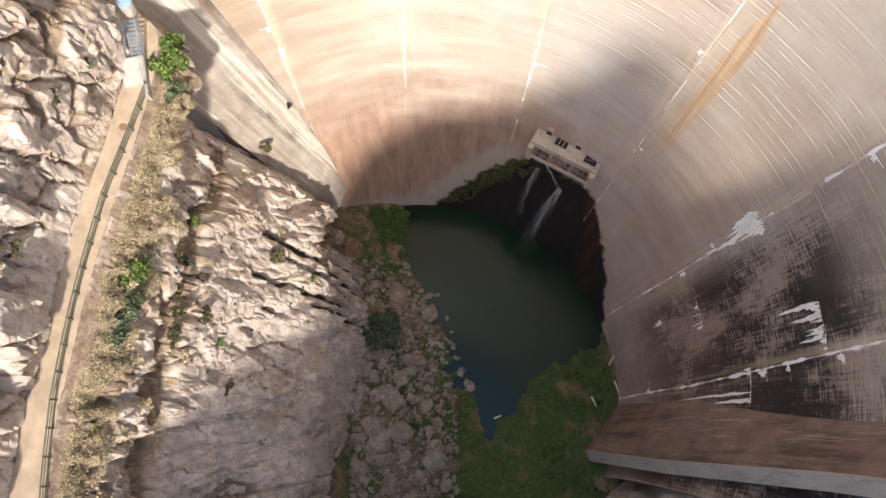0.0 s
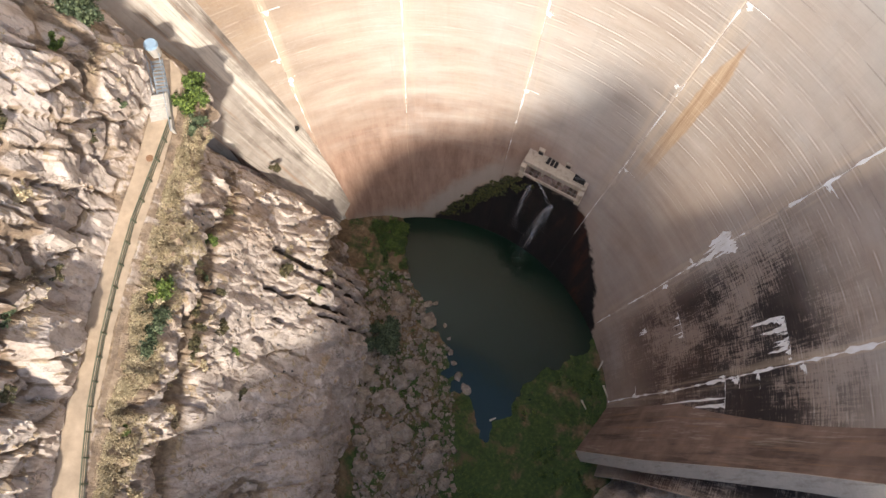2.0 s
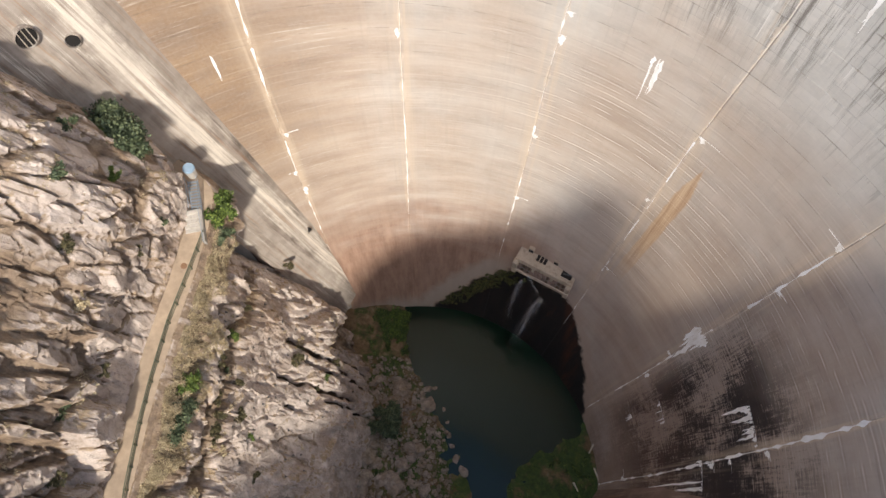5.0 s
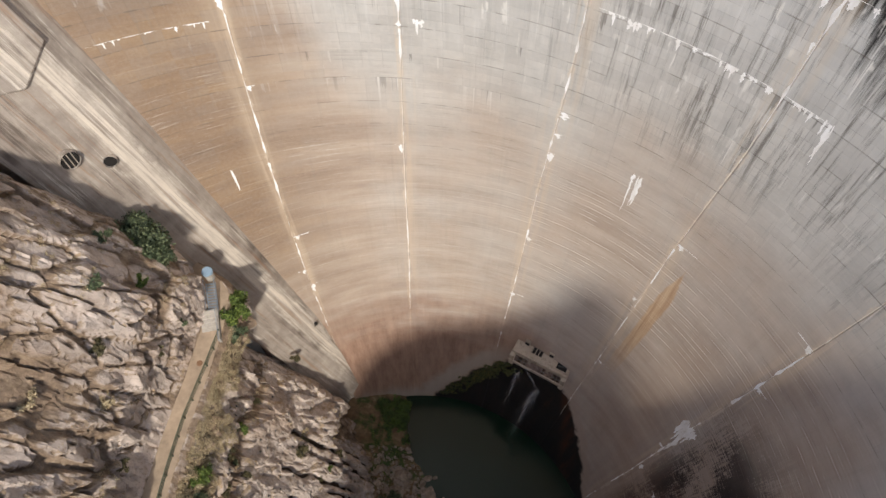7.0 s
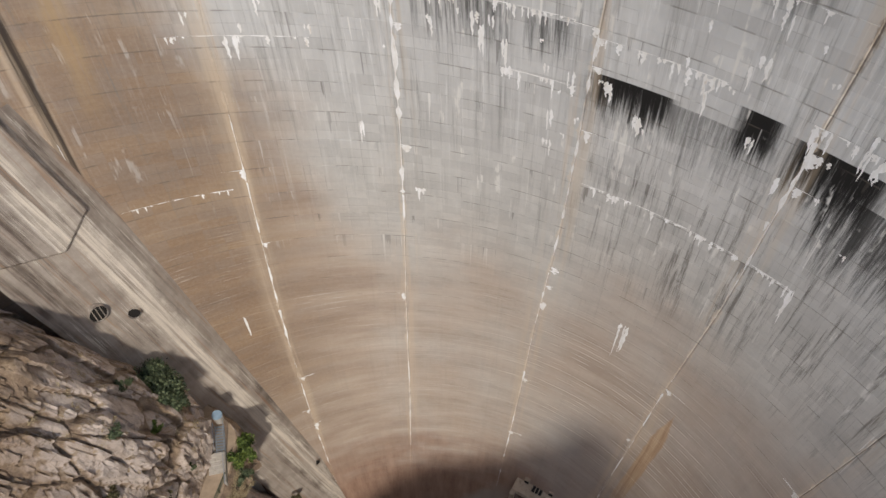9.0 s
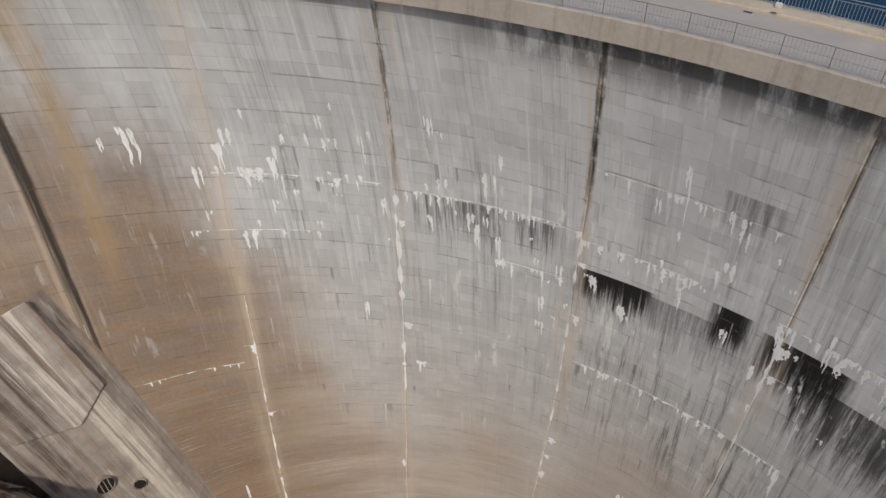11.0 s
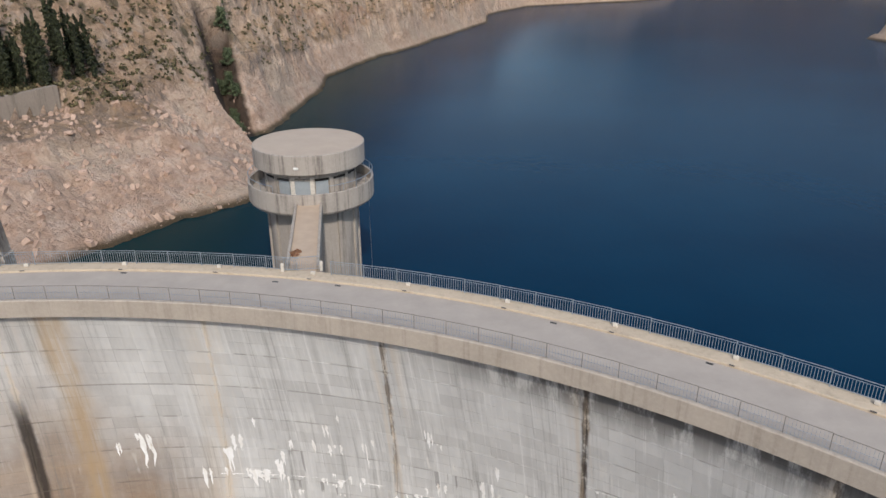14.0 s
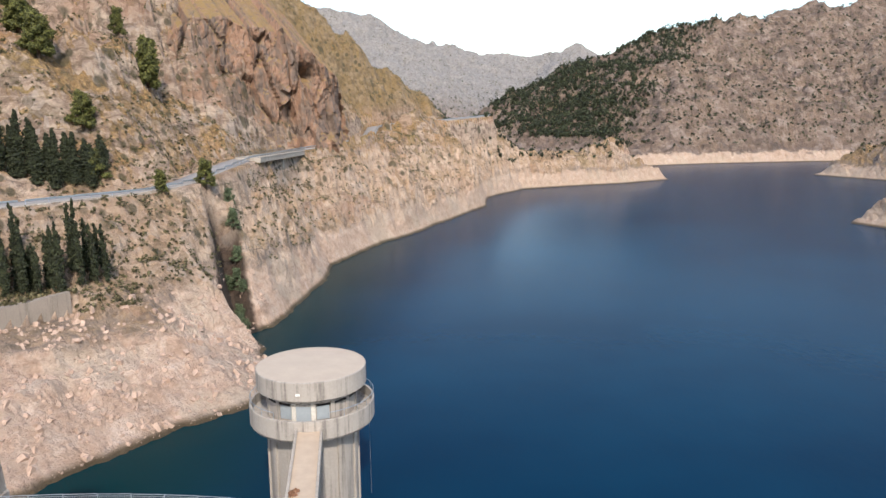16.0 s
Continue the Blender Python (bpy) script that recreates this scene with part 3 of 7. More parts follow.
    c = n.mix(n.mul(n.step(n.math("SUBTRACT", run_at, run_half), 0.15, -0.15), n.mul(n.step(v, 26.0, 44.0, 0.0, 0.8), n.step(v, 60.5, 60.0))), c, n.ramp(rain, (0.35, rgb("9b7550")), (0.6, rgb("c9ad8a"))))
    # wet black fan below the outlet, dried mud on both its sides
    lip_l = n.math("SUBTRACT", n.math("SUBTRACT", n.mul(v, 0.77), 0.8), u)
    lip_r = n.math("SUBTRACT", u, n.math("SUBTRACT", 39.0, n.mul(v, 0.92)))
    ragged = n.mul(n.math("SUBTRACT", n.noise(w, 0.35, 5.0, 0.65), 0.5), 5.0)
    fan = n.math("ADD", n.math("MAXIMUM", lip_l, lip_r), ragged)
    wet = n.mul(n.step(fan, 0.6, -0.6), n.step(n.math("ADD", v, n.mul(n.noise(w, 0.4, 4.0), 4.0)), 21.0, 19.0))
    mud = n.math("MAXIMUM", n.mul(n.band(n.math("ADD", lip_l, ragged), 0.0, 4.6, 1.4), n.step(v, 22.0, 15.0)), n.mul(n.step(n.math("ADD", v, n.mul(n.noise(n.scale(w, (1.2, 0.1, 1)), 1.0, 4.0), 5.0)), 7.5, 3.0), n.step(u, 2.0, -4.0)))
    c = n.mix(n.mul(mud, 0.75), c, rgb("a89d90"))
    c = n.mix(n.mul(n.mul(n.band(n.math("ADD", lip_r, ragged), 0.0, 3.0, 1.0), n.step(v, 24.0, 16.0)), 0.55), c, rgb("ab9684"))
    black = n.ramp(n.noise(n.scale(w, (0.6, 0.12, 1)), 1.0, 5.0, 0.7), (0.35, rgb("0c0907")), (0.6, rgb("1a120d")), (0.78, rgb("3a2012")))
    black = n.mix(n.mul(n.step(n.math("ABSOLUTE", n.math("SUBTRACT", n.math("ADD", u, n.mul(v, 0.45)), 31.5)), 3.0, 0.5), n.step(n.noise(n.scale(w, (0.5, 0.10, 1), (5, 0, 0)), 1.0, 4.0, 0.6), 0.36, 0.66, 0.0, 0.8)), black, rgb("4c250f"))
    c = n.mix(wet, c, black)
    # lift joints
    seam = n.math("ABSOLUTE", n.math("SUBTRACT", n.math("FRACT", n.math("ADD", n.math("DIVIDE", n.math("SUBTRACT", 121.8, v), 3.48), 0.5)), 0.5))
    c = n.mix(n.mul(n.step(n.mul(seam, 3.48), 0.10, 0.03), n.mul(n.step(n.noise(w, 0.5, 3.0), 0.45, 0.6, 0.05, 0.5), n.step(v, 40.0, 80.0, 0.0, 1.0))), c, rgb("5f574e"))
    n.bump(n.math("ADD", fine, n.mul(thin, 0.5)), 0.25, 0.05)
    return n.done(c)


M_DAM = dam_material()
dam = group_of("dam", (0, 44, 0), "tall curved concrete arch dam, stained ochre, grey and black by leaks", "dam", kind="structure")
dam.location = (0, 0, 0)
LIFT = 3.48


def lift_piece(k, z0, z1):
    """One pour of one block: a curved slab whose edges fall back into the joints."""
    s = np.array([0, 0.006, 0.09, 0.18, 0.27, 0.36, 0.45, 0.54, 0.63, 0.72, 0.81, 0.9, 0.994, 1.0])
    q = np.array([0, 0.006, 0.5, 0.994, 1.0])
    S, Q = np.meshgrid(s, q)
    back = np.where((S == 0) | (S == 1), 0.07, 0) + np.where((Q == 0) | (Q == 1), 0.02, 0)
    Z = z0 + (z1 - z0) * Q
    K = strayed(k + S, Z)
    uv = np.stack([across(K), Z], -1)
    block = np.stack([across(k + S), Z], -1)
    return grid_mesh("lift", face(K, Z, back)[:, ::-1], M_DAM, False, uv[:, ::-1], more={"block": block[:, ::-1]})


DAM_FOOT = {0: 66, 1: 20, 2: -2, 3: -2, 4: -2, 5: -2, 6: -2, 7: -2}
for k in range(8):
    z = SOFFIT_Z
    while z > DAM_FOOT[k]:
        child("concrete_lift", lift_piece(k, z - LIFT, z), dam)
        z -= LIFT
# ---- lime that has seeped from the joints and hardened on the face ----
def lime_material():
    n = Nodes("lime_crust", 0.9)
    p = n.pos()
    c = n.ramp(n.noise(n.scale(p, (1.5, 1.5, 0.4)), 1.0, 5.0, 0.7), (0.22, rgb("bdaa92")), (0.38, rgb("e9e6e0")), (0.6, rgb("f8f7f5")))
    n.bump(n.noise(p, 6.0, 5.0, 0.7), 0.5, 0.05)
    return n.done(c)


M_LIME = lime_material()
lime_rng = np.random.default_rng(21)


class Crust:
    """Gathers thin raised strips on the face into one mesh."""

    def __init__(self):
        self.u, self.z, self.faces = [], [], []

    def strip(self, us, zs, halves):
        b = len(self.u)
        for u, z, h in zip(us, zs, halves):
            self.u += [u - h, u + h]
            self.z += [z, z]
        self.faces += [(b + 2 * i, b + 2 * i + 2, b + 2 * i + 3, b + 2 * i + 1) for i in range(len(us) - 1)]

    def drip(self, u, z, w, h):
        """One run: blunt or pointed at its head, ragged, thin at its tip."""
        q = np.linspace(0, 1, 9)
        shape = np.minimum(1, 0.15 + 3.5 * q) * (1 - q) ** 0.65 * (0.7 + 0.6 * lime_rng.random(9))
        self.strip(u + 0.12 * w * lime_rng.normal(size=9), z - h * q, 0.5 * w * shape + 0.01)

    def run(self, u, z, w, h):
        """A cluster of drips from one seam."""
        for i in range(max(2, int(w * 4))):
            f = (lime_rng.random() - 0.5) * w
            self.drip(u + f, z + 0.25 * lime_rng.random() - 0.1, 0.13 + 0.36 * w * lime_rng.random(), h * (0.2 + 0.8 * lime_rng.random()) * (1 - 0.5 * abs(f) / w))

    def seam(self, u0, u1, z, h=0.10):
        """A thin ragged line along a lift."""
        n = max(4, int((u1 - u0) / 0.25))
        us = np.linspace(u0, u1, n)
        half = h * np.clip(0.5 + 0.9 * vnoise(us * 1.7, z, 0.0, 141), 0.02, 1.3)
        b = len(self.u)
        for u, q in zip(us, half):
            self.u += [u, u]
            self.z += [z + 0.3 * q, z - 1.7 * q]
        self.faces += [(b + 2 * i, b + 2 * i + 1, b + 2 * i + 3, b + 2 * i + 2) for i in range(n - 1)]

    def done(self, name, label=""):
        V = on_face(np.array(self.u), np.array(self.z), -0.02)
        return child(name, mesh_from(name, V, self.faces, M_LIME), dam, label)


# along the upright joints: from, to, half width, share of the height that is crusted
for k, z0, z1, half, share in ((1, 62, 90, 0.16, 0.6), (2, 10, 82, 0.17, 0.75), (2, 82, 104, 0.10, 0.5), (3, 22, 80, 0.11, 0.7), (3, 80, 104, 0.26, 0.9), (4, 19, 104, 0.14, 0.7), (5, 12, 66, 0.12, 0.6), (5, 78, 102, 0.20, 0.85), (6, 3, 78, 0.15, 0.6), (7, 1, 60, 0.26, 0.97), (7, 60, 95, 0.12, 0.5)):
    crust = Crust()
    zs = np.arange(z0, z1, 0.22)
    u = across(strayed(np.full(len(zs), float(k)), zs))
    on = vnoise(zs * 0.35, k * 9.1, 0.0, 151) * 0.5 + 0.5 < share
    wide = half * np.clip(0.25 + 0.9 * vnoise(zs * 0.9, k * 3.3, 0.0, 153) + 0.5 * vnoise(zs * 0.22, k * 5.1, 0.0, 155), 0.12, 1.6)
    i = 0
    while i < len(zs):
        j = i
        while j < len(zs) and on[j]:
            j += 1
        if j - i > 3:
            w = wide[i:j].copy()
            w[0] = w[-1] = 0.01
            crust.strip((u[i:j] + 0.35 * w * vnoise(zs[i:j] * 1.3, k, 0.0, 157))[::-1], zs[i:j][::-1], w[::-1])
        i = j + 1
    for q in range(int((SOFFIT_Z - z1) / LIFT), int((SOFFIT_Z - z0) / LIFT)):
        if lime_rng.random() < 0.22:
            z, side = SOFFIT_Z - q * LIFT, 1 if lime_rng.random() < 0.75 else -1
            at = float(across(strayed(float(k), z)))
            crust.drip(at + side * (0.15 + 0.4 * lime_rng.random()), z, 0.5 + 0.5 * lime_rng.random(), 0.5 + 1.2 * lime_rng.random())
            crust.seam(*sorted((at, at + side * (0.6 + 1.5 * lime_rng.random()))), z, 0.07)
    crust.done("joint_crust")
# single runs: metres along the face, height, width, length
for u, z, w, h in ((-23.6, 109.5, 1.1, 5.0), (-25.4, 108.6, 0.6, 2.0), (-14.8, 105.4, 1.5, 2.4), (-12.2, 104.8, 0.6, 4.2), (-9.7, 109.3, 0.5, 2.2), (-16.2, 109.4, 0.9, 3.0), (-5.3, 109.8, 0.7, 3.2), (-5.8, 105.5, 0.5, 2.0), (0.9, 106.4, 1.0, 2.6), (-6.8, 89.6, 0.5, 5.2), (-2.0, 81.0, 1.1, 2.2), (9.2, 91.6, 0.9, 3.4), (19.2, 114.0, 0.6, 9.0), (22.0, 105.4, 0.5, 4.0), (5.4, 101.2, 0.5, 4.2), (29.9, 87.5, 0.8, 6.0), (19.2, 68.6, 1.1, 8.0), (-22.6, 62.5, 0.8, 4.5), (49.3, 43.3, 1.6, 7.5), (51.6, 43.2, 1.4, 4.5), (56.8, 32.2, 1.2, 18.0), (43.6, 15.7, 1.5, 2.6), (38.4, 40.0, 2.2, 9.5)):
    crust = Crust()
    crust.run(u, z, w, h)
    crust.done("lime_run")
# more of them, strewn over the upper blocks below the lifts
for i in range(74):
    u = -20 + 54 * lime_rng.random()
    z = SOFFIT_Z - 1.16 * round((9 + 15 * lime_rng.random() + 7 * (u > 8) * lime_rng.random()) / 1.16)
    crust = Crust()
    big = lime_rng.random() ** 2
    crust.run(u, z, 0.3 + 0.7 * big, 0.9 + 3.2 * big)
    crust.done("lime_run")
# drips in a row along open lifts: from, to, height, count, length
for u0, u1, z, count, h in ((11.5, 21.0, 103.6, 22, 1.6), (26.5, 34.5, 103.2, 26, 2.4), (-1.5, 10.5, 104.6, 30, 1.3), (12.5, 30.0, 87.4, 44, 1.2), (13.0, 25.5, 111.2, 16, 1.4), (5.0, 11.0, 98.4, 12, 2.0), (48.6, 53.6, 43.4, 14, 2.2), (53.8, 57.6, 32.2, 9, 1.2), (-21.0, -10.0, 98.6, 10, 1.0), (-30.0, -19.5, 81.2, 8, 0.6), (-18.0, -4.0, 104.9, 14, 1.0), (43.0, 47.0, 24.4, 5, 2.6)):
    crust = Crust()
    crust.seam(u0, u1, z, 0.06)
    for i in range(count):
        crust.drip(u0 + (u1 - u0) * lime_rng.random(), z, 0.15 + 0.35 * lime_rng.random() ** 2, h * (0.2 + 1.0 * lime_rng.random() ** 2))
    crust.done("drip_row")
# body behind the pours: core, upstream face
ks = np.linspace(0, 8, 65)
zs = np.linspace(-3, CREST_Z - 0.4, 30)
K, Z = np.meshgrid(ks, zs)
core = face(K, Z, 0.30)
child("core", grid_mesh("core", core[:, ::-1], M_CONC), dam)
thick = 6.4 + (CREST_Z - Z) * 0.10
child("upstream_face", grid_mesh("upstream_face", face(K, Z, thick - 1.6), M_CONC), dam)


def crest_strip(name, profile, material, parent, k0=0.0, k1=8.0, n=160):
    """A prism swept along the crest. profile: (back, z) corners, closed."""
    ks = np.linspace(k0, k1, n)
    P = np.stack([crest(ks, b, z) for b, z in profile], 1)
    return child(name, grid_mesh(name, P, material, False, None, True), parent)


coping = tagged(new("crest_slab"), "overhanging concrete coping slab along the dam crest", "coping", kind="structure")
crest_strip("coping_beam", [(0, SOFFIT_Z), (0.0, 123.05), (0.06, 123.12), (0.42, 123.12), (0.46, 122.95), (0.46, 122.6), (1.9, 121.8)], M_COPING, coping)
crest_strip("deck", [(0.46, 122.3), (0.46, 122.9), (5.25, 122.9), (5.25, 122.3)], M_ASPHALT, tagged(new("road"), "pale worn asphalt road along the dam crest", "road", kind="structure"))
crest_strip("kerb", [(5.25, 122.2), (5.25, 123.02), (5.30, 123.06), (6.55, 123.06), (6.6, 123.0), (6.6, 121.6), (6.2, 121.2)], M_KERB, tagged(new("pavement"), "pale concrete kerb and footway on the reservoir side", "kerb", kind="structure"))


# ---- left bank: rock wall with a path, right bank, valley floor ----
PATH_LINE = [(-24.3, 30.0), (-25.1, 24.0), (-26.4, 17.5), (-27.3, 10.7), (-27.9, 4.2), (-28.0, -1.2), (-27.2, -12.0), (-25.0, -30.0), (-24.0, -70.0)]


def path_x(y):
    p = np.array(PATH_LINE)[::-1]
    return np.interp(y, p[:, 1], p[:, 0])


# x against height on the section at y = 16, the path left out
WALL_Z = np.array([-3, 2, 10, 20, 29, 37, 44, 50, 53.6, 54.4])
WALL_X = np.array([-9.5, -11.2, -12.5, -14.2, -18.4, -21.3, -23.2, -24.6, -25.2, -25.7])
HIGH_Z = np.array([54.6, 57, 62, 68, 74, 82, 95, 112, 130, 150, 175])
HIGH_X = np.array([-28.3, -29.0, -29.4, -29.8, -31.0, -35.5, -45.0, -56.0, -70.0, -90.0, -120.0])


WALL_YS = np.concatenate([np.linspace(-95, -14, 70), np.linspace(-13.6, 52, 330)])
WALL_ZS = np.linspace(-3, 54.4, 250)
HIGH_ZS = np.concatenate([np.linspace(54.6, 84, 140), np.linspace(84.6, 175, 90)])
NLOW, NBENCH = len(WALL_ZS), 10
# the sloping ledge half way down the face: height against y
LEDGE_Y, LEDGE_Z = (-12, 0, 5, 12, 17, 22, 28, 33), (41, 43, 44.3, 44.8, 43.8, 41.7, 38, 34)


def stepped(Y, Z, X, fy, fz, slope, seed, sharp=0.05):
    """Broken slabs that stand long down the fall of the face: each its own depth and lean."""
    lean, edge, own = cells(Y * fy + Z * slope, Z * fz, X * fz, seed)
    return ((own - 0.5) + lean * 0.9) * ramp(edge, 0.0, sharp), ramp(edge, 0.10, 0.0)


def left_wall():
    bench = np.linspace(0.02, 0.98, NBENCH)
    z = np.concatenate([WALL_ZS, np.full(NBENCH, 54.4), HIGH_ZS])
    Y, Z = np.meshgrid(WALL_YS, z)
    dx = path_x(Y) + 27.0
    low_dx = np.interp(Y, [-90, -10, 2, 16, 24, 29, 33, 37, 41, 52], [3, -2.2, -2.0, 0, -0.8, -1.8, -3.0, -5.0, -9, -16])
    f = ramp(Z, 44, 52)
    shift = dx * f + low_dx * (1 - f)
    # by the dam the rock steps back behind the abutment slab
    shift = shift - ramp(Y, 33, 46) * (12 + 0.05 * Z) - ramp(Y, 24, 40) * ramp(Z, 58, 76) * 11
    X = np.where(Z < 54.5, np.interp(Z, WALL_Z, WALL_X), np.interp(Z, HIGH_Z, HIGH_X)) + shift
    nb = NBENCH
    X[NLOW:NLOW + nb] = (-25.8 - 2.4 * bench)[:, None] + shift[NLOW:NLOW + nb]
    big = ridged(Y * 0.05, Z * 0.035, X * 0.04, 3, 3) * 0.9 + fbm(Y * 0.12 + Z * 0.03, Z * 0.06, X * 0.06, 3, 5) * 0.8
    s1, g1 = stepped(Y, Z, X, 0.16, 0.055, 0.035, 13, 0.04)
    s2, g2 = stepped(Y, Z, X, 0.42, 0.13, 0.06, 11, 0.06)
    s3, g3 = stepped(Y, Z, X, 1.10, 0.38, 0.10, 17, 0.10)
    upper = ramp(Z, 53, 57)
    # the smooth dressed face between the ledge and the foot
    calm = 1 - 0.6 * ramp(Y, -6, 2) * ramp(Y, 30, 24) * ramp(Z, 2, 8) * ramp(Z, 44, 39)
    rel = big * (0.6 + 0.5 * upper) + s1 * (1.5 + 0.4 * upper) * (0.4 + 0.6 * calm) + (s2 * (0.95 + 0.25 * upper) - g2 * 0.5) * calm + (s3 * 0.62 - g3 * 0.22) * (0.4 + 0.6 * calm) + fbm(Y * 1.1, Z * 0.6, X * 0.9, 3, 23) * 0.14
    still = 0.35 + 0.65 * ramp(np.abs(Z - 54.4), 0.5, 4.0)
    still[NLOW - 3:NLOW + nb + 1] = 0.05
    # the ledge, and fissures that run down the face near the dam
    at = np.interp(Y, LEDGE_Y, LEDGE_Z) + 0.8 * vnoise(Y * 0.4, 0.0, 0.0, 19)
    ledge = np.exp(-((Z - at) / 1.5) ** 2) * ramp(Y, -14, -8) * ramp(Y, 34, 30)
    # wet: mask of the fissures, which are cut in and coloured near-black
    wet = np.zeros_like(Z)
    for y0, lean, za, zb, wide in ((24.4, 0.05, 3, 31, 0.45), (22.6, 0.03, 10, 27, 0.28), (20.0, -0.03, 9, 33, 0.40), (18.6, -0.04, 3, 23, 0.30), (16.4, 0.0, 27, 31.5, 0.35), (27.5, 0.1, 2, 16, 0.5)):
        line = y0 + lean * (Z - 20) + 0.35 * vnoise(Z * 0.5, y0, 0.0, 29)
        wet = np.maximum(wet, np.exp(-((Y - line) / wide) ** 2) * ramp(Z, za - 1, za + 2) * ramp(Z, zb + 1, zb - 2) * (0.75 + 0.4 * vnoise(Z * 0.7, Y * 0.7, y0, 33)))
    X = X + rel * still - ledge * 1.5 - np.clip(wet, 0, 1) * 1.5
    free = np.ones(Z.shape)
    free[NLOW - 3:NLOW + nb] = 0
    Zd = Z + free * fbm(Y * 0.5, Z * 0.4, X * 0.4, 3, 31) * 0.35 * still
    Zd[NLOW:NLOW + nb] = 54.4 + fbm(Y[NLOW:NLOW + nb] * 0.5, X[NLOW:NLOW + nb] * 0.8, 0, 2, 37) * 0.06
    # earth: in hollows, on the ledge, on the shoulder below the path; crevices (g2, g3) take earth and painted shade
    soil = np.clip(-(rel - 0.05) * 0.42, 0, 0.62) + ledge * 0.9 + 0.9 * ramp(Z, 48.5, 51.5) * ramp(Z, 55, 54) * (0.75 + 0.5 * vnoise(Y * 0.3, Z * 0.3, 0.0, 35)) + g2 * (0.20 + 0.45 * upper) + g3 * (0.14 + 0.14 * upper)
    # last term: brown stain plus shade of the lower face, put into the colour
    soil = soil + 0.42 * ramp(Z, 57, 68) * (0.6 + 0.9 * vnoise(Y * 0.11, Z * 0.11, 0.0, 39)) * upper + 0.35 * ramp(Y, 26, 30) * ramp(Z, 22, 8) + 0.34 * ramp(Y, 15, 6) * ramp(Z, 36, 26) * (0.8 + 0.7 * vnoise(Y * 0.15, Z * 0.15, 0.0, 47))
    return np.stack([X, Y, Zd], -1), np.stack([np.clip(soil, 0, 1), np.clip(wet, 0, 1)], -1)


LEFT, EARTH_AND_SHADE = left_wall()
cliff_left = tagged(new("cliff_left", grid_mesh("cliff_left", LEFT, M_CLIFF, False, more={"soil": EARTH_AND_SHADE})), "pale broken limestone cliff with dry grass on its ledges", "cliff", kind="structure")
trod = LEFT[NLOW:NLOW + NBENCH].copy()
trod[..., 2] += 0.05
tagged(new("path", grid_mesh("path", trod[:, 70:], M_DIRT)), "narrow beige dirt path on a ledge of the cliff", "path", kind="structure")


def right_wall():
    z = np.concatenate([np.linspace(-3, 60, 110), np.linspace(61, 170, 70)])
    y = np.concatenate([np.linspace(-140, -25, 50), np.linspace(-24.5, 8, 80)])
    Y, Z = np.meshgrid(y, z)
    base = np.interp(Z, [-3, 0, 20, 47, 70, 100, 130, 170], [19.5, 21.0, 25.0, 31.0, 40.0, 58.0, 80.0, 120.0])
    X = base + ramp(Y, -6, 6) * 9
    d, edge, own = cells(Y * 0.2, Z * 0.12, X * 0.12, 41)
    d2, edge2, own2 = cells(Y * 0.7, Z * 0.4, X * 0.4, 43)
    X = X + ridged(Y * 0.06, Z * 0.05, 0, 4, 45) * 1.2 + (own - 0.5) * 1.6 + (own2 - 0.5) * 0.7
    return np.stack([X, Y, Z], -1)


RIGHT = right_wall()
tagged(new("cliff_right", grid_mesh("cliff_right", RIGHT[:, ::-1], M_ROCK, False)), "shaded limestone cliff of the far bank", "cliff", kind="structure")


def slab_mesh(name, top, depth, material, n=60):
    """A thick concrete plinth along a rising line. top: pairs of (inner, outer) points from foot to head; depth: its thickness as a vector."""
    t = np.linspace(0, len(top) - 1, n)
    inner, outer = (np.stack([np.interp(t, range(len(top)), [p[i][k] for p in top]) for k in range(3)], -1) for i in (0, 1))
    d = np.array(depth)
    rows = [inner, inner * 0.55 + outer * 0.45, outer, outer + d * 0.06 + (outer - inner) * 0.01, outer + d, inner + d]
    P = np.stack(rows, 1)
    return grid_mesh(name, P, material, False, None, True)


slab_left = [((-13.5, 39.6, 8), (-16.6, 34.2, 6)), ((-17.6, 40.6, 29.5), (-22.1, 35.4, 27)), ((-26.0, 41.2, 62), (-30.6, 35.0, 58)), ((-31.6, 41.6, 84), (-37.6, 35.2, 79)), ((-35.0, 41.8, 95), (-41.5, 35.6, 94))]
tagged(new("abutment_slab_left", slab_mesh("abutment_slab_left", slab_left, (2.0, 5.5, -1.0), M_SLAB)), "sloping stained concrete abutment slab between dam and rock", "abutment", kind="structure")
block = Vector((0.45, -0.62, 0.55)).normalized()
outline = [Vector(p) for p in ((-34.6, 41.8, 95.2), (-31.4, 42.0, 84.1), (-33.8, 39.7, 81.0), (-38.4, 37.0, 82.1), (-40.0, 36.8, 88.0), (-40.5, 37.0, 94.0))]
bm = bmesh.new()
front = [bm.verts.new(p + block * f) for p, f in zip(outline, (0.5, 0.6, 1.2, 2.2, 2.2, 1.2))]
back = [bm.verts.new(p - block * 1.2) for p in outline]
bm.faces.new(front[::-1])
bm.faces.new(back)
for i in range(len(outline)):
    j = (i + 1) % len(outline)
    bm.faces.new((front[i], front[j], back[j], back[i]))
bmesh.ops.recalc_face_normals(bm, faces=bm.faces[:])
bmesh.ops.bevel(bm, geom=bm.edges[:], offset=0.12, segments=1, affect="EDGES", profile=0.5)
tagged(part("abutment_block", bm, M_SLAB), "overhanging dirty concrete block at the head of the abutment slab", "abutment", kind="structure")
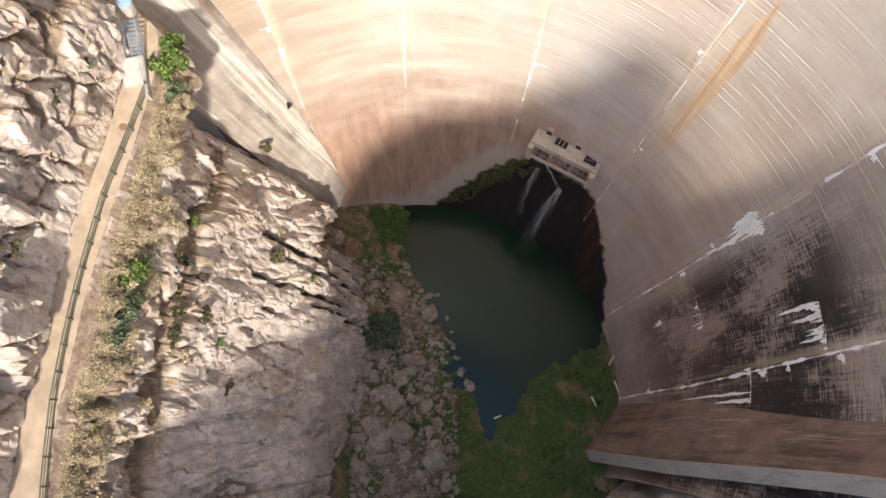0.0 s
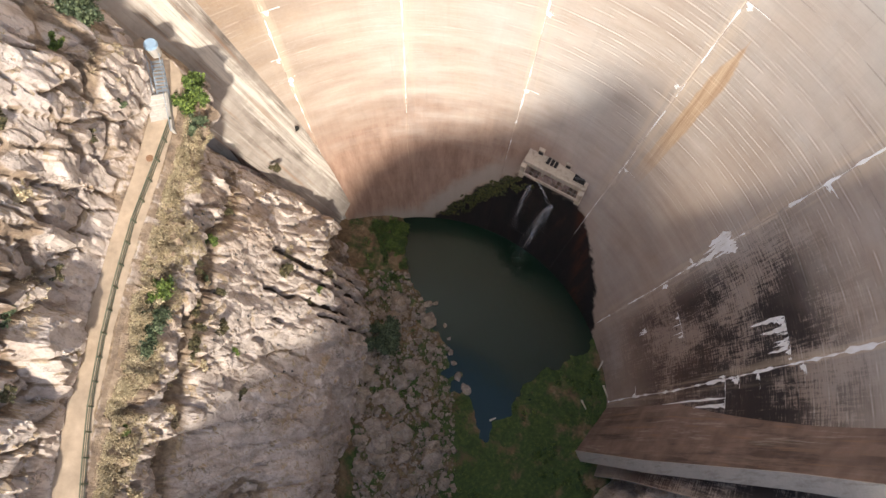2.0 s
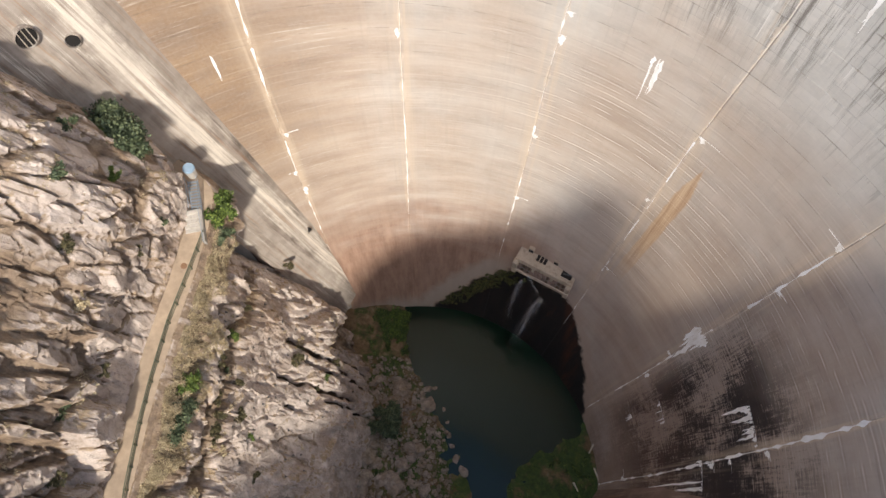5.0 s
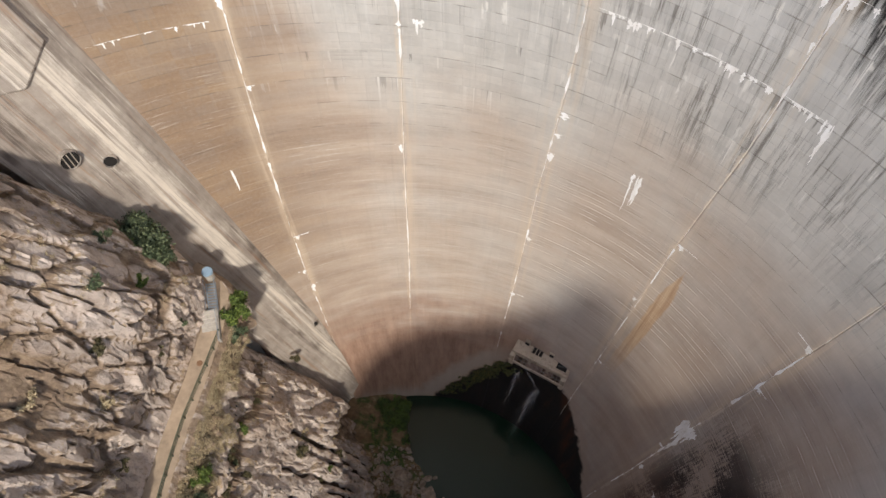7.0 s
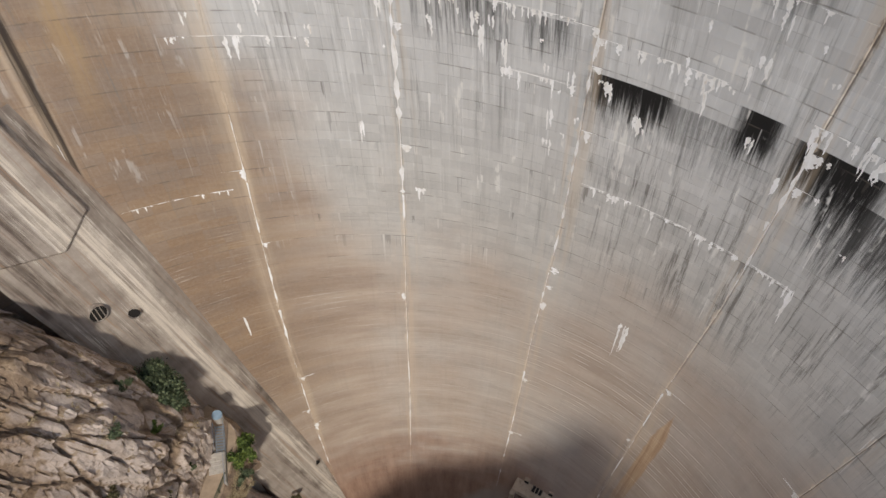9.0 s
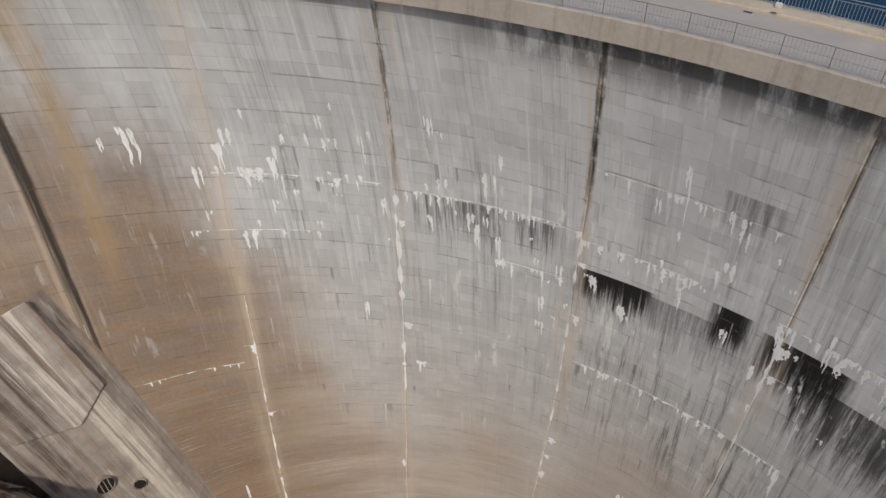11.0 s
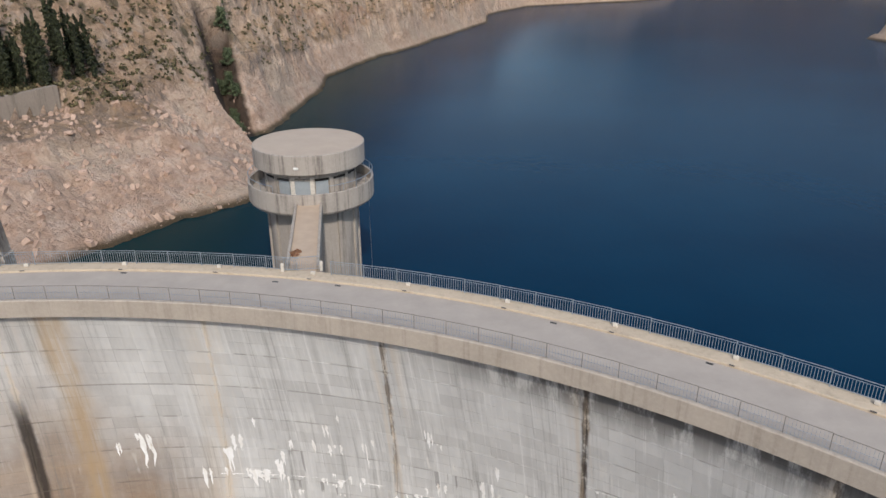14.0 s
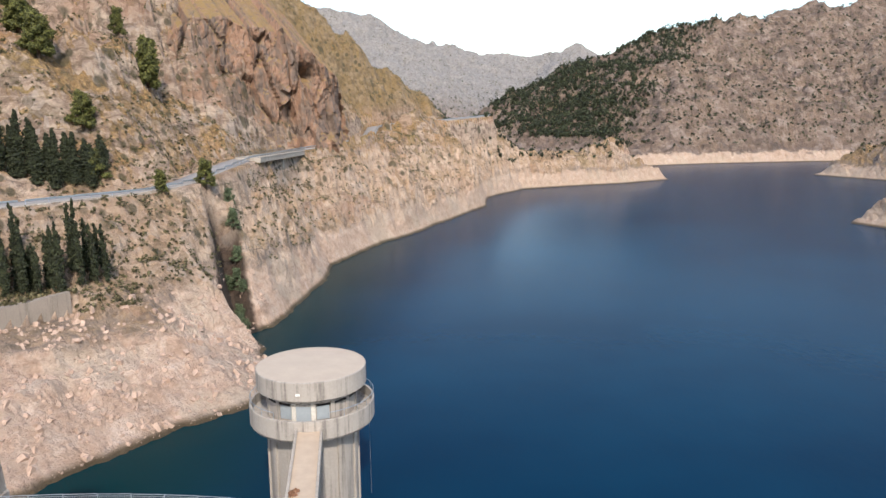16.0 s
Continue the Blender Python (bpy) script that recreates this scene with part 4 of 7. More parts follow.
slab_right = [((26.5, 11.5, -2), (19.6, 2.8, -1)), ((30.0, 9.5, 22), (24.4, 1.1, 21)), ((36.5, 7.0, 48), (30.2, -0.2, 47)), ((47.0, 3.0, 98), (40.0, -4.0, 97)), ((52.0, 1.0, 122), (46.0, -6.0, 122))]
tagged(new("abutment_slab_right", slab_mesh("abutment_slab_right", slab_right, (1.6, -0.2, -3.6), M_SLAB_DARK)), "sloping stained concrete abutment slab on the shaded bank", "abutment", kind="structure")


# lit front face of the slab, its brightness put in as paler concrete
edge_line = [(p[1], (p[1][0] + 0.5, p[1][1] - 1.5, p[1][2] - 0.5)) for p in slab_right]
edge_line = [((a[0] - 0.1, a[1] - 0.02, a[2] + 0.1), b) for a, b in edge_line]
tagged(new("slab_edge", slab_mesh("slab_edge", edge_line, (1.5, 0.6, -1.6), M_CONC)), "pale concrete edge beam of the shaded abutment slab", "abutment", kind="structure")


def shade_hill():
    """An unseen hillside added downstream: its rim is shaped to cast the shadow edge on the foot of the dam."""
    x, y = np.meshgrid(np.concatenate([np.linspace(-320, -14, 40), np.linspace(-12, 64, 140), np.linspace(66, 360, 40)]), np.concatenate([np.linspace(-420, -80, 60), np.linspace(-78, -52, 30)]))
    rim = np.interp(x, [-12, -7, -2, 0.5, 3.2, 6.4, 11.4, 16.2, 23, 27, 30, 32.9, 34.5, 36.1, 38.0, 39.5, 41, 43, 46, 50, 60, 70], [104, 99.5, 95, 98, 106.5, 111.8, 116.8, 120.4, 122.2, 125.5, 129, 132.2, 138.0, 140.5, 139.5, 136, 127, 114, 104, 98, 90, 92])
    rim = rim + np.maximum(x - 70, 0) * 0.3 + np.maximum(-10 - x, 0) * 0.25
    rim = np.minimum(rim, 230 + 0.1 * np.abs(x)) + 0.5 * vnoise(x * 0.5, 0.0, 0.0, 73)
    z = rim * ramp(y, -52, -66) + (np.abs(y) - 70).clip(0) * 0.15 + fbm(x * 0.03, y * 0.03, 0, 4, 71) * 3 * ramp(y, -80, -110)
    return np.stack([x, y, z], -1)


tagged(new("gorge_hillside", grid_mesh("gorge_hillside", shade_hill(), M_ROCK, False)), "rocky hillside across the bend of the gorge", "hillside", kind="structure")

# ---- pool and valley floor ----
POOL = [(-5.6, 41), (-5.6, 38.3), (-6.0, 33.2), (-4.6, 27.9), (-1.2, 24.4), (0.5, 19.3), (1.7, 15.1), (4.6, 10.2), (6.8, 5.5), (9.4, 8.2), (12.7, 11.8), (17.8, 15.1), (23.4, 18.4), (28, 20), (28, 41)]


def inside_distance(X, Y, poly):
    """Signed distance to a closed outline: positive inside."""
    best = np.full(X.shape, 1e9)
    odd = np.zeros(X.shape, bool)
    for (ax, ay), (bx, by) in zip(poly, poly[1:] + poly[:1]):
        dx, dy = bx - ax, by - ay
        t = np.clip(((X - ax) * dx + (Y - ay) * dy) / (dx * dx + dy * dy), 0, 1)
        best = np.minimum(best, np.hypot(X - ax - t * dx, Y - ay - t * dy))
        if dy:
            odd ^= ((ay > Y) != (by > Y)) & (X < dx * (Y - ay) / dy + ax)
    return np.where(odd, best, -best)


def ground_z(X, Y):
    d = -inside_distance(X, Y, POOL) + fbm(X * 0.35, Y * 0.35, 0, 3, 51) * 0.7
    left = ramp(X, 2, -12)
    z = np.where(d > 0, 0.10 * np.minimum(d, 3) + 0.05 * np.maximum(d - 3, 0), 0.35 * d)
    z = z + left * np.clip(d, 0, 12) * 0.32 + fbm(X * 0.5, Y * 0.5, 2, 3, 53) * 0.22
    return z


def floor_material():
    n = Nodes("valley_floor", 0.95)
    p = n.pos()
    x = n.axis(p, 0)
    soil = n.ramp(n.noise(p, 0.9, 6.0, 0.7), (0.3, rgb("4a3c2c")), (0.55, rgb("7a6347")), (0.75, rgb("9c8a70")))
    turf = n.ramp(n.noise(p, 1.7, 6.0, 0.75), (0.3, rgb("24301a")), (0.55, rgb("3f4f22")), (0.8, rgb("6b6a34")))
    f = n.step(n.math("ADD", n.noise(p, 0.22, 5.0, 0.65), n.mul(n.step(x, -8.0, 8.0), 0.12)), 0.45, 0.60)
    n.bump(n.noise(p, 3.0, 6.0, 0.7), 0.7, 0.2)
    return n.done(n.mix(f, soil, turf))


gx, gy = np.linspace(-22, 34, 190), np.concatenate([np.linspace(-160, -21, 60), np.linspace(-20, 43, 210)])
GX, GY = np.meshgrid(gx, gy)
tagged(new("ground", grid_mesh("ground", np.stack([GX, GY, ground_z(GX, GY)], -1), floor_material())), "valley floor of soil, rubble and green turf", "ground", kind="structure")
wx, wy = np.meshgrid(np.linspace(-9, 29, 20), np.linspace(3, 44, 20))
tagged(new("pool_water", grid_mesh("pool_water", np.stack([wx, wy, wx * 0], -1), M_POOL)), "still dark green plunge pool below the dam", "water", kind="structure")

# ---- the reservoir and its banks ----
SHORE = [(-54, 50), (-50, 68), (-48, 73), (-41.5, 83), (-36.5, 91.5), (-27.5, 100), (-29.5, 113), (-34, 125), (-40, 134), (-36, 140), (-35, 148), (-33, 187), (-34, 202), (-26, 229), (-7, 278), (16, 342), (19, 379), (43, 424), (70, 440), (109, 458), (146, 485), (95, 560), (144, 610), (228, 649), (335, 674), (430, 672), (330, 585), (259, 518), (282, 470), (340, 420), (230, 330), (159, 282), (163, 267), (230, 200), (200, 110), (110, 55), (60, 46)]
ROAD_LINE = [(-110, 98, 137.5), (-74, 118, 138), (-68, 128, 138), (-60, 140, 138), (-55, 150, 139), (-52, 165, 141), (-54, 190, 141.5), (-50, 235, 142), (-40, 270, 143), (-33, 300, 144.5), (-34, 330, 148), (-27, 342, 149), (0, 390, 151), (22, 430, 153)]
RIDGES = [
    (0.80, [(18, 430, 157), (-4, 400, 174), (-26, 370, 191), (-52, 340, 205), (-93, 320, 232), (-151, 300, 252), (-260, 270, 300), (-420, 200, 340)]),
    (0.60, [(-151, 300, 252), (-150, 200, 205), (-140, 130, 170), (-150, 60, 160)]),
    (0.80, [(-22, 300, 149), (21, 420, 153), (45, 430, 152), (71, 450, 144), (105, 460, 139), (128, 474, 122), (144, 484, 112)]),
    (0.50, [(-400, 1500, 400), (-154, 1500, 342), (-65, 1500, 302), (26, 1500, 290), (139, 1500, 264), (215, 1500, 272), (252, 1500, 290), (298, 1500, 268), (500, 1500, 290)]),
    (0.55, [(51, 900, 156), (112, 900, 191), (179, 900, 224), (272, 900, 259), (338, 900, 278), (404, 900, 291), (487, 1000, 288), (573, 1000, 302), (900, 1000, 340)]),
    (0.70, [(268, 508, 124), (300, 485, 142), (420, 470, 190), (560, 470, 240)]),
    (0.70, [(172, 297, 119), (200, 295, 136), (300, 290, 190), (420, 280, 250)]),
]


def tent(X, Y, slope, line):
    out = np.full(X.shape, -1e9)
    for (ax, ay, az), (bx, by, bz) in zip(line, line[1:]):
        dx, dy = bx - ax, by - ay
        t = np.clip(((X - ax) * dx + (Y - ay) * dy) / (dx * dx + dy * dy), 0, 1)
        out = np.maximum(out, az + t * (bz - az) - slope * np.hypot(X - ax - t * dx, Y - ay - t * dy))
    return out


def near_line(X, Y, line):
    best, high = np.full(X.shape, 1e9), np.zeros(X.shape)
    for (ax, ay, az), (bx, by, bz) in zip(line, line[1:]):
        dx, dy = bx - ax, by - ay
        t = np.clip(((X - ax) * dx + (Y - ay) * dy) / (dx * dx + dy * dy), 0, 1)
        d = np.hypot(X - ax - t * dx, Y - ay - t * dy)
        high = np.where(d < best, az + t * (bz - az), high)
        best = np.minimum(best, d)
    return best, high


def bank_z(X, Y):
    d = -inside_distance(X, Y, SHORE)
    d = d + 1.2 + fbm(X * 0.05, Y * 0.05, 0, 3, 61) * np.clip(d * 0.2 + 0.8, 0.5, 6)
    hill = np.full(X.shape, 118.0)
    for slope, line in RIDGES:
        hill = np.maximum(hill, tent(X, Y, slope, line))
    far = np.hypot(X, Y)
    steep = 0.60 + 0.5 * ramp(Y, 138, 170) * ramp(Y, 520, 420)
    rise = np.where(d > 0, LAKE_Z + steep * d, LAKE_Z + 0.5 * d)
    z = np.minimum(hill, rise)
    r, high = near_line(X, Y, ROAD_LINE)
    z = np.where(d > 1, np.maximum(z, np.minimum(high - 0.95 * np.maximum(r - 3.4, 0), LAKE_Z + 1.6 * d)), z)
    z = np.minimum(z, high + 1.3 * np.maximum(r - 3.4, 0))
    rough = np.clip((z - LAKE_Z - 2) * 0.12, 0, 1)
    flatish = 0.35 + 0.65 * ramp(d, 30, 75)
    z = z + ridged(X * 0.018, Y * 0.018, 0, 5, 63) * 6.5 * rough * ramp(far, 90, 500) + ridged(X * 0.05, Y * 0.05, 1, 4, 65) * 2.2 * rough * flatish
    lean, edge, own = cells(X * 0.06 + 0.02 * Y, Y * 0.06, z * 0.07, 67)
    lean2, edge2, own2 = cells(X * 0.2, Y * 0.2, z * 0.22, 68)
    block, block2 = ramp(edge, 0.0, 0.25), ramp(edge2, 0.0, 0.3)
    z = z + ((own - 0.45) * 4.6 + lean * 4.0) * block * rough * flatish + ((own2 - 0.5) * 1.5 + lean2 * 1.2) * block2 * np.clip(rough + 0.2, 0, 1) * (0.35 + 0.65 * flatish) + fbm(X * 0.45, Y * 0.45, z * 0.45, 4, 69) * (0.35 + 0.6 * rough)
    # beds of rock that step the slopes
    bed = z * 0.24 + 0.9 * fbm(X * 0.03, Y * 0.03, 0, 3, 79)
    tread = ramp(bed - np.floor(bed), 0.25, 0.75) - (bed - np.floor(bed))
    z = z + tread * 3.2 * np.clip(rough, 0, 1) * ramp(fbm(X * 0.02, Y * 0.02, 2, 3, 81), -0.25, 0.25)
    # rock ribs along the bare shore beyond the ravine
    rib = ramp(Y, 138, 160) * ramp(d, 1, 5) * ramp(d, 26, 14)
    z = z + rib * (ridged(X * 0.11, Y * 0.11, z * 0.14, 4, 75) - 0.3) * 2.6
    # crags over the road
    for cx, cy, sx, sy, h in ((-66, 216, 10, 14, 9.0), (-97, 225, 24, 30, 12.0), (-86, 182, 12, 12, 6.0)):
        q = ((X - cx) / sx) ** 2 + ((Y - cy) / sy) ** 2
        wall = ramp(np.exp(-q) + 0.30 * fbm(X * 0.07, Y * 0.07, 5, 4, 77) * ramp(q, 3.0, 1.2), 0.30, 0.62) * ramp(q, 4.0, 2.5) * ramp(r, 3, 11)
        z = z + wall * h * (0.7 + 0.5 * (own2 - 0.3) + 0.5 * fbm(X * 0.12, Y * 0.12, z * 0.12, 3, 83))
    # the level terrace of the cypresses
    s = (X + 61) * 0.756 - (Y - 101) * 0.655
    run = (X + 61) * 0.655 + (Y - 101) * 0.756
    on = ramp(run, 9, 5) * ramp(run, -34, -28)
    z = z + (125.6 - z) * on * ramp(s, 0.2, -0.3) * ramp(s, -13, -8)
    z = np.where(s > -0.3, z + (np.minimum(z, 122.5 - 0.05 * s) - z) * on * ramp(s, 9, 5), z)
    # the narrow ravine below the road
    g, _ = near_line(X, Y, [(-38, 131, 0), (-42, 139, 0), (-46, 147, 0)])
    z = np.maximum(z - 13.0 * np.exp(-(g / 2.3) ** 2), np.minimum(z, LAKE_Z + 0.5))
    # the road's bench
    f = ramp(r, 6.5, 3.4)
    return z * (1 - f) + high * f


def bank_material():
    n = Nodes("hillside", 0.95)
    p = n.pos()
    z = n.axis(p, 2)
    up = n.axis(n.normal(), 2)
    b = n.noise(n.scale(p, (1, 1, 1.6)), 0.22, 8.0, 0.72, 0.8)
    rock = n.ramp(b, (0.30, rgb("43362f")), (0.44, rgb("8a7464")), (0.60, rgb("bca691")))
    low = n.mul(n.step(n.math("ADD", z, n.mul(n.noise(p, 0.05, 4.0), 14.0)), 152.0, 142.0), n.step(n.axis(p, 1), 500.0, 430.0))
    rock = n.mix(n.mul(low, 0.6), rock, n.ramp(n.noise(n.scale(p, (1, 1, 0.6)), 0.4, 9.0, 0.78), (0.32, rgb("7d6452")), (0.48, rgb("bb9f87")), (0.66, rgb("d2bba6"))))
    bed = n.noise(n.scale(p, (0.25, 0.25, 1.6)), 0.35, 5.0, 0.7, 1.0)
    rock = n.mix(n.step(bed, 0.44, 0.34, 0.0, 0.6), rock, rgb("5a4d45"))
    red = n.noise(n.scale(p, (1, 1, 1.5)), 0.028, 5.0, 0.65)
    rock = n.mix(n.step(red, 0.54, 0.64, 0.0, 0.45), rock, rgb("94705a"))
    grass = n.ramp(n.noise(p, 0.9, 6.0, 0.8), (0.34, rgb("4b3a26")), (0.50, rgb("8a6c45")), (0.66, rgb("b09061")))
    grass = n.mix(n.step(n.noise(p, 0.02, 4.0, 0.6), 0.52, 0.66, 0.0, 0.4), grass, rgb("716a3e"))
    grass = n.mix(n.step(n.noise(p, 0.035, 4.0, 0.6), 0.48, 0.66, 0.0, 0.5), grass, rgb("97765c"))
    c = n.mix(n.mul(n.mul(n.step(up, 0.34, 0.58), n.math("SUBTRACT", 1.0, n.mul(low, 0.55))), n.step(n.noise(p, 0.07, 6.0, 0.72), 0.38, 0.50)), rock, grass)
    outcrop = n.step(n.noise(n.scale(p, (1, 1, 1.4), (2, 5, 3)), 0.11, 6.0, 0.75, 0.5), 0.575, 0.62)
    meadow = n.mul(n.band(n.axis(p, 1), 268.0, 440.0, 16.0), n.step(n.math("ADD", z, n.mul(n.noise(p, 0.03, 4.0), 20.0)), 158.0, 172.0))
    c = n.mix(n.mul(outcrop, n.math("SUBTRACT", 0.9, n.mul(meadow, 0.75))), c, rock)
    c = n.mix(n.mul(meadow, 0.72), c, n.ramp(n.noise(p, 0.5, 8.0, 0.8), (0.34, rgb("4b3f2a")), (0.50, rgb("75613f")), (0.66, rgb("917a52"))))
    # red and grey crag over the road
    q = n.t.nodes.new("ShaderNodeVectorMath")
    q.operation = "LENGTH"
    n.put(q.inputs[0], n.scale(p, (1 / 22, 1 / 52, 1 / 26), (68 / 22, -250 / 52, -166 / 26)))
    crag = n.step(n.math("ADD", q.outputs["Value"], n.mul(n.math("SUBTRACT", b, 0.5), 1.2)), 1.05, 0.75)
    streak = n.noise(n.scale(p, (0.16, 0.16, 0.09)), 1.0, 7.0, 0.75, 1.5)
    face = n.ramp(streak, (0.32, rgb("574b46")), (0.46, rgb("85705f")), (0.60, rgb("967159")), (0.75, rgb("a8947f")))
    c = n.mix(n.mul(crag, n.step(up, 0.9, 0.6)), c, face)
    away = n.step(n.axis(p, 1), 430.0, 660.0, 0.0, 0.92)
    c = n.mix(n.mul(away, n.step(n.noise(p, 0.03, 5.0, 0.7), 0.35, 0.6, 0.85, 1.0)), c, n.ramp(n.noise(p, 0.07, 9.0, 0.75), (0.36, rgb("3a302b")), (0.5, rgb("69584e")), (0.66, rgb("8d7f76"))))
    # farthest ridge greyed: the haze of distance put into the rock colour
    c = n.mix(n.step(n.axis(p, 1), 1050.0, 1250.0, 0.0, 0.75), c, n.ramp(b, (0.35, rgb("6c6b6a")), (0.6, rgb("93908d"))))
    chip = n.t.nodes.new("ShaderNodeTexVoronoi")
    n.put(chip.inputs["Vector"], n.scale(p, (1, 1, 0.8)))
    chip.inputs["Scale"].default_value = 0.55
    c = n.mix(n.mul(n.step(n.axis(chip.outputs["Color"], 0), 0.62, 0.70), n.mul(n.step(n.noise(p, 0.06, 5.0, 0.7), 0.48, 0.58, 0.0, 0.45), n.step(n.axis(p, 1), 300.0, 210.0, 0.12, 1.0))), c, rgb("aa9d92"))
    c = n.mix(n.mul(n.step(n.axis(chip.outputs["Color"], 1), 0.66, 0.74), n.mul(n.step(n.noise(p, 0.05, 5.0, 0.7), 0.44, 0.56, 0.0, 0.45), n.step(n.axis(p, 1), 520.0, 420.0, 0.5, 1.0))), c, rgb("51442c"))
    dots = n.voronoi(n.scale(p, (1, 1, 0.7)), 0.32)
    dots2 = n.voronoi(n.scale(p, (1, 1, 0.7), (3, 7, 1)), 0.11)
    where = n.noise(p, 0.045, 4.0, 0.6)
    spot = n.math("MAXIMUM", n.mul(n.step(dots, 0.34, 0.20), n.step(where, 0.42, 0.52)), n.mul(n.step(dots2, 0.22, 0.14), n.step(where, 0.40, 0.5)))
    c = n.mix(n.mul(spot, n.step(z, 124.0, 130.0, 0.0, 0.75)), c, rgb("3d3b26"))
    bare = n.ramp(n.noise(p, 0.30, 9.0, 0.72, 0.5), (0.28, rgb("9a7c67")), (0.48, rgb("bca08b")), (0.72, rgb("cfbaa9")))
    bare = n.mix(n.step(n.noise(p, 0.06, 4.0, 0.6), 0.48, 0.62, 0.0, 0.6), bare, rgb("bcaa96"))
    bare = n.mix(n.step(n.noise(n.scale(p, (0.3, 0.3, 1.2), (4, 4, 1)), 0.5, 6.0, 0.75), 0.42, 0.34, 0.0, 0.55), bare, rgb("84695a"))
    grit = n.voronoi(n.scale(p, (1, 1, 0.8)), 1.3)
    bare = n.mix(n.step(grit, 0.62, 0.8, 0.0, 0.35), bare, rgb("8d7462"))
    bare = n.mix(n.mul(n.step(n.axis(p, 1), 170.0, 300.0, 0.0, 0.55), n.step(b, 0.35, 0.6, 0.5, 1.0)), bare, rgb("9c8874"))
    far = n.step(n.axis(p, 1), 140.0, 230.0, 0.0, 1.8)
    edge = n.math("ADD", n.math("ADD", z, far), n.mul(n.noise(p, 0.045, 7.0, 0.75), 15.0))
    edge = n.math("SUBTRACT", edge, 3.2)
    c = n.mix(n.step(edge, 127.0, 124.6), c, bare)
    tide = n.mul(n.band(edge, 125.6, 128.2, 0.8), n.mul(n.step(b, 0.40, 0.6, 0.1, 0.7), n.step(n.noise(p, 0.02, 3.0), 0.42, 0.58)))
    c = n.mix(tide, c, rgb("6d625b"))
    c = n.mix(n.step(z, 111.9, 111.0), c, rgb("54452f"))
    # bed of the ravine: brown waterfall stain, with the gap's shade in its colour
    x0, y0 = n.math("ADD", n.axis(p, 0), 38.0), n.math("SUBTRACT", n.axis(p, 1), 131.0)
    aside = n.math("ABSOLUTE", n.math("ADD", n.mul(x0, 0.894), n.mul(y0, 0.447)))
    up_bed = n.math("SUBTRACT", n.mul(y0, 0.894), n.mul(x0, 0.447))
    bed_mask = n.mul(n.step(n.math("ADD", aside, n.mul(n.math("SUBTRACT", b, 0.5), 2.0)), 4.0, 2.8), n.band(up_bed, 1.0, 20.0, 1.5))
    c = n.mix(n.mul(bed_mask, 0.9), c, n.ramp(streak, (0.35, rgb("15100c")), (0.6, rgb("38271a"))))
    n.bump(n.math("ADD", n.mul(b, 1.6), n.mul(n.noise(p, 1.4, 6.0, 0.75), 0.5)), 1.0, 1.0)
    return n.done(c)


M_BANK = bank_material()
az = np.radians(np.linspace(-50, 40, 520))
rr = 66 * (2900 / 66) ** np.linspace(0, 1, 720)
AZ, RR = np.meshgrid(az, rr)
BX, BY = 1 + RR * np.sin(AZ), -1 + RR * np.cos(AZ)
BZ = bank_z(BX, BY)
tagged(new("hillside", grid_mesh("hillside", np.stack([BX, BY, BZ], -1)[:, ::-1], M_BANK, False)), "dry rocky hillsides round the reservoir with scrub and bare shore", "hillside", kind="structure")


def crag_material():
    n = Nodes("crag_limestone", 0.95)
    p = n.pos()
    a = n.noise(n.scale(p, (0.16, 0.16, 0.07)), 1.0, 7.0, 0.72, 1.2)
    b = n.noise(n.scale(p, (1, 1, 0.5)), 0.5, 8.0, 0.75)
    c = n.ramp(a, (0.32, rgb("4d423d")), (0.44, rgb("7c6a5d")), (0.56, rgb("96735c")), (0.68, rgb("9f8d7e")))
    c = n.mix(n.step(b, 0.46, 0.36, 0.0, 0.7), c, rgb("3f3530"))
    c = n.mix(n.step(n.noise(n.scale(p, (0.3, 0.3, 0.03), (2, 2, 0)), 1.0, 5.0, 0.7), 0.56, 0.66, 0.0, 0.6), c, rgb("4f4843"))
    c = n.mix(n.mul(n.step(n.axis(n.normal(), 2), 0.55, 0.8), n.step(b, 0.4, 0.55, 0.2, 1.0)), c, rgb("8a7046"))
    n.bump(n.math("ADD", b, a), 1.0, 0.9)
    return n.done(c)


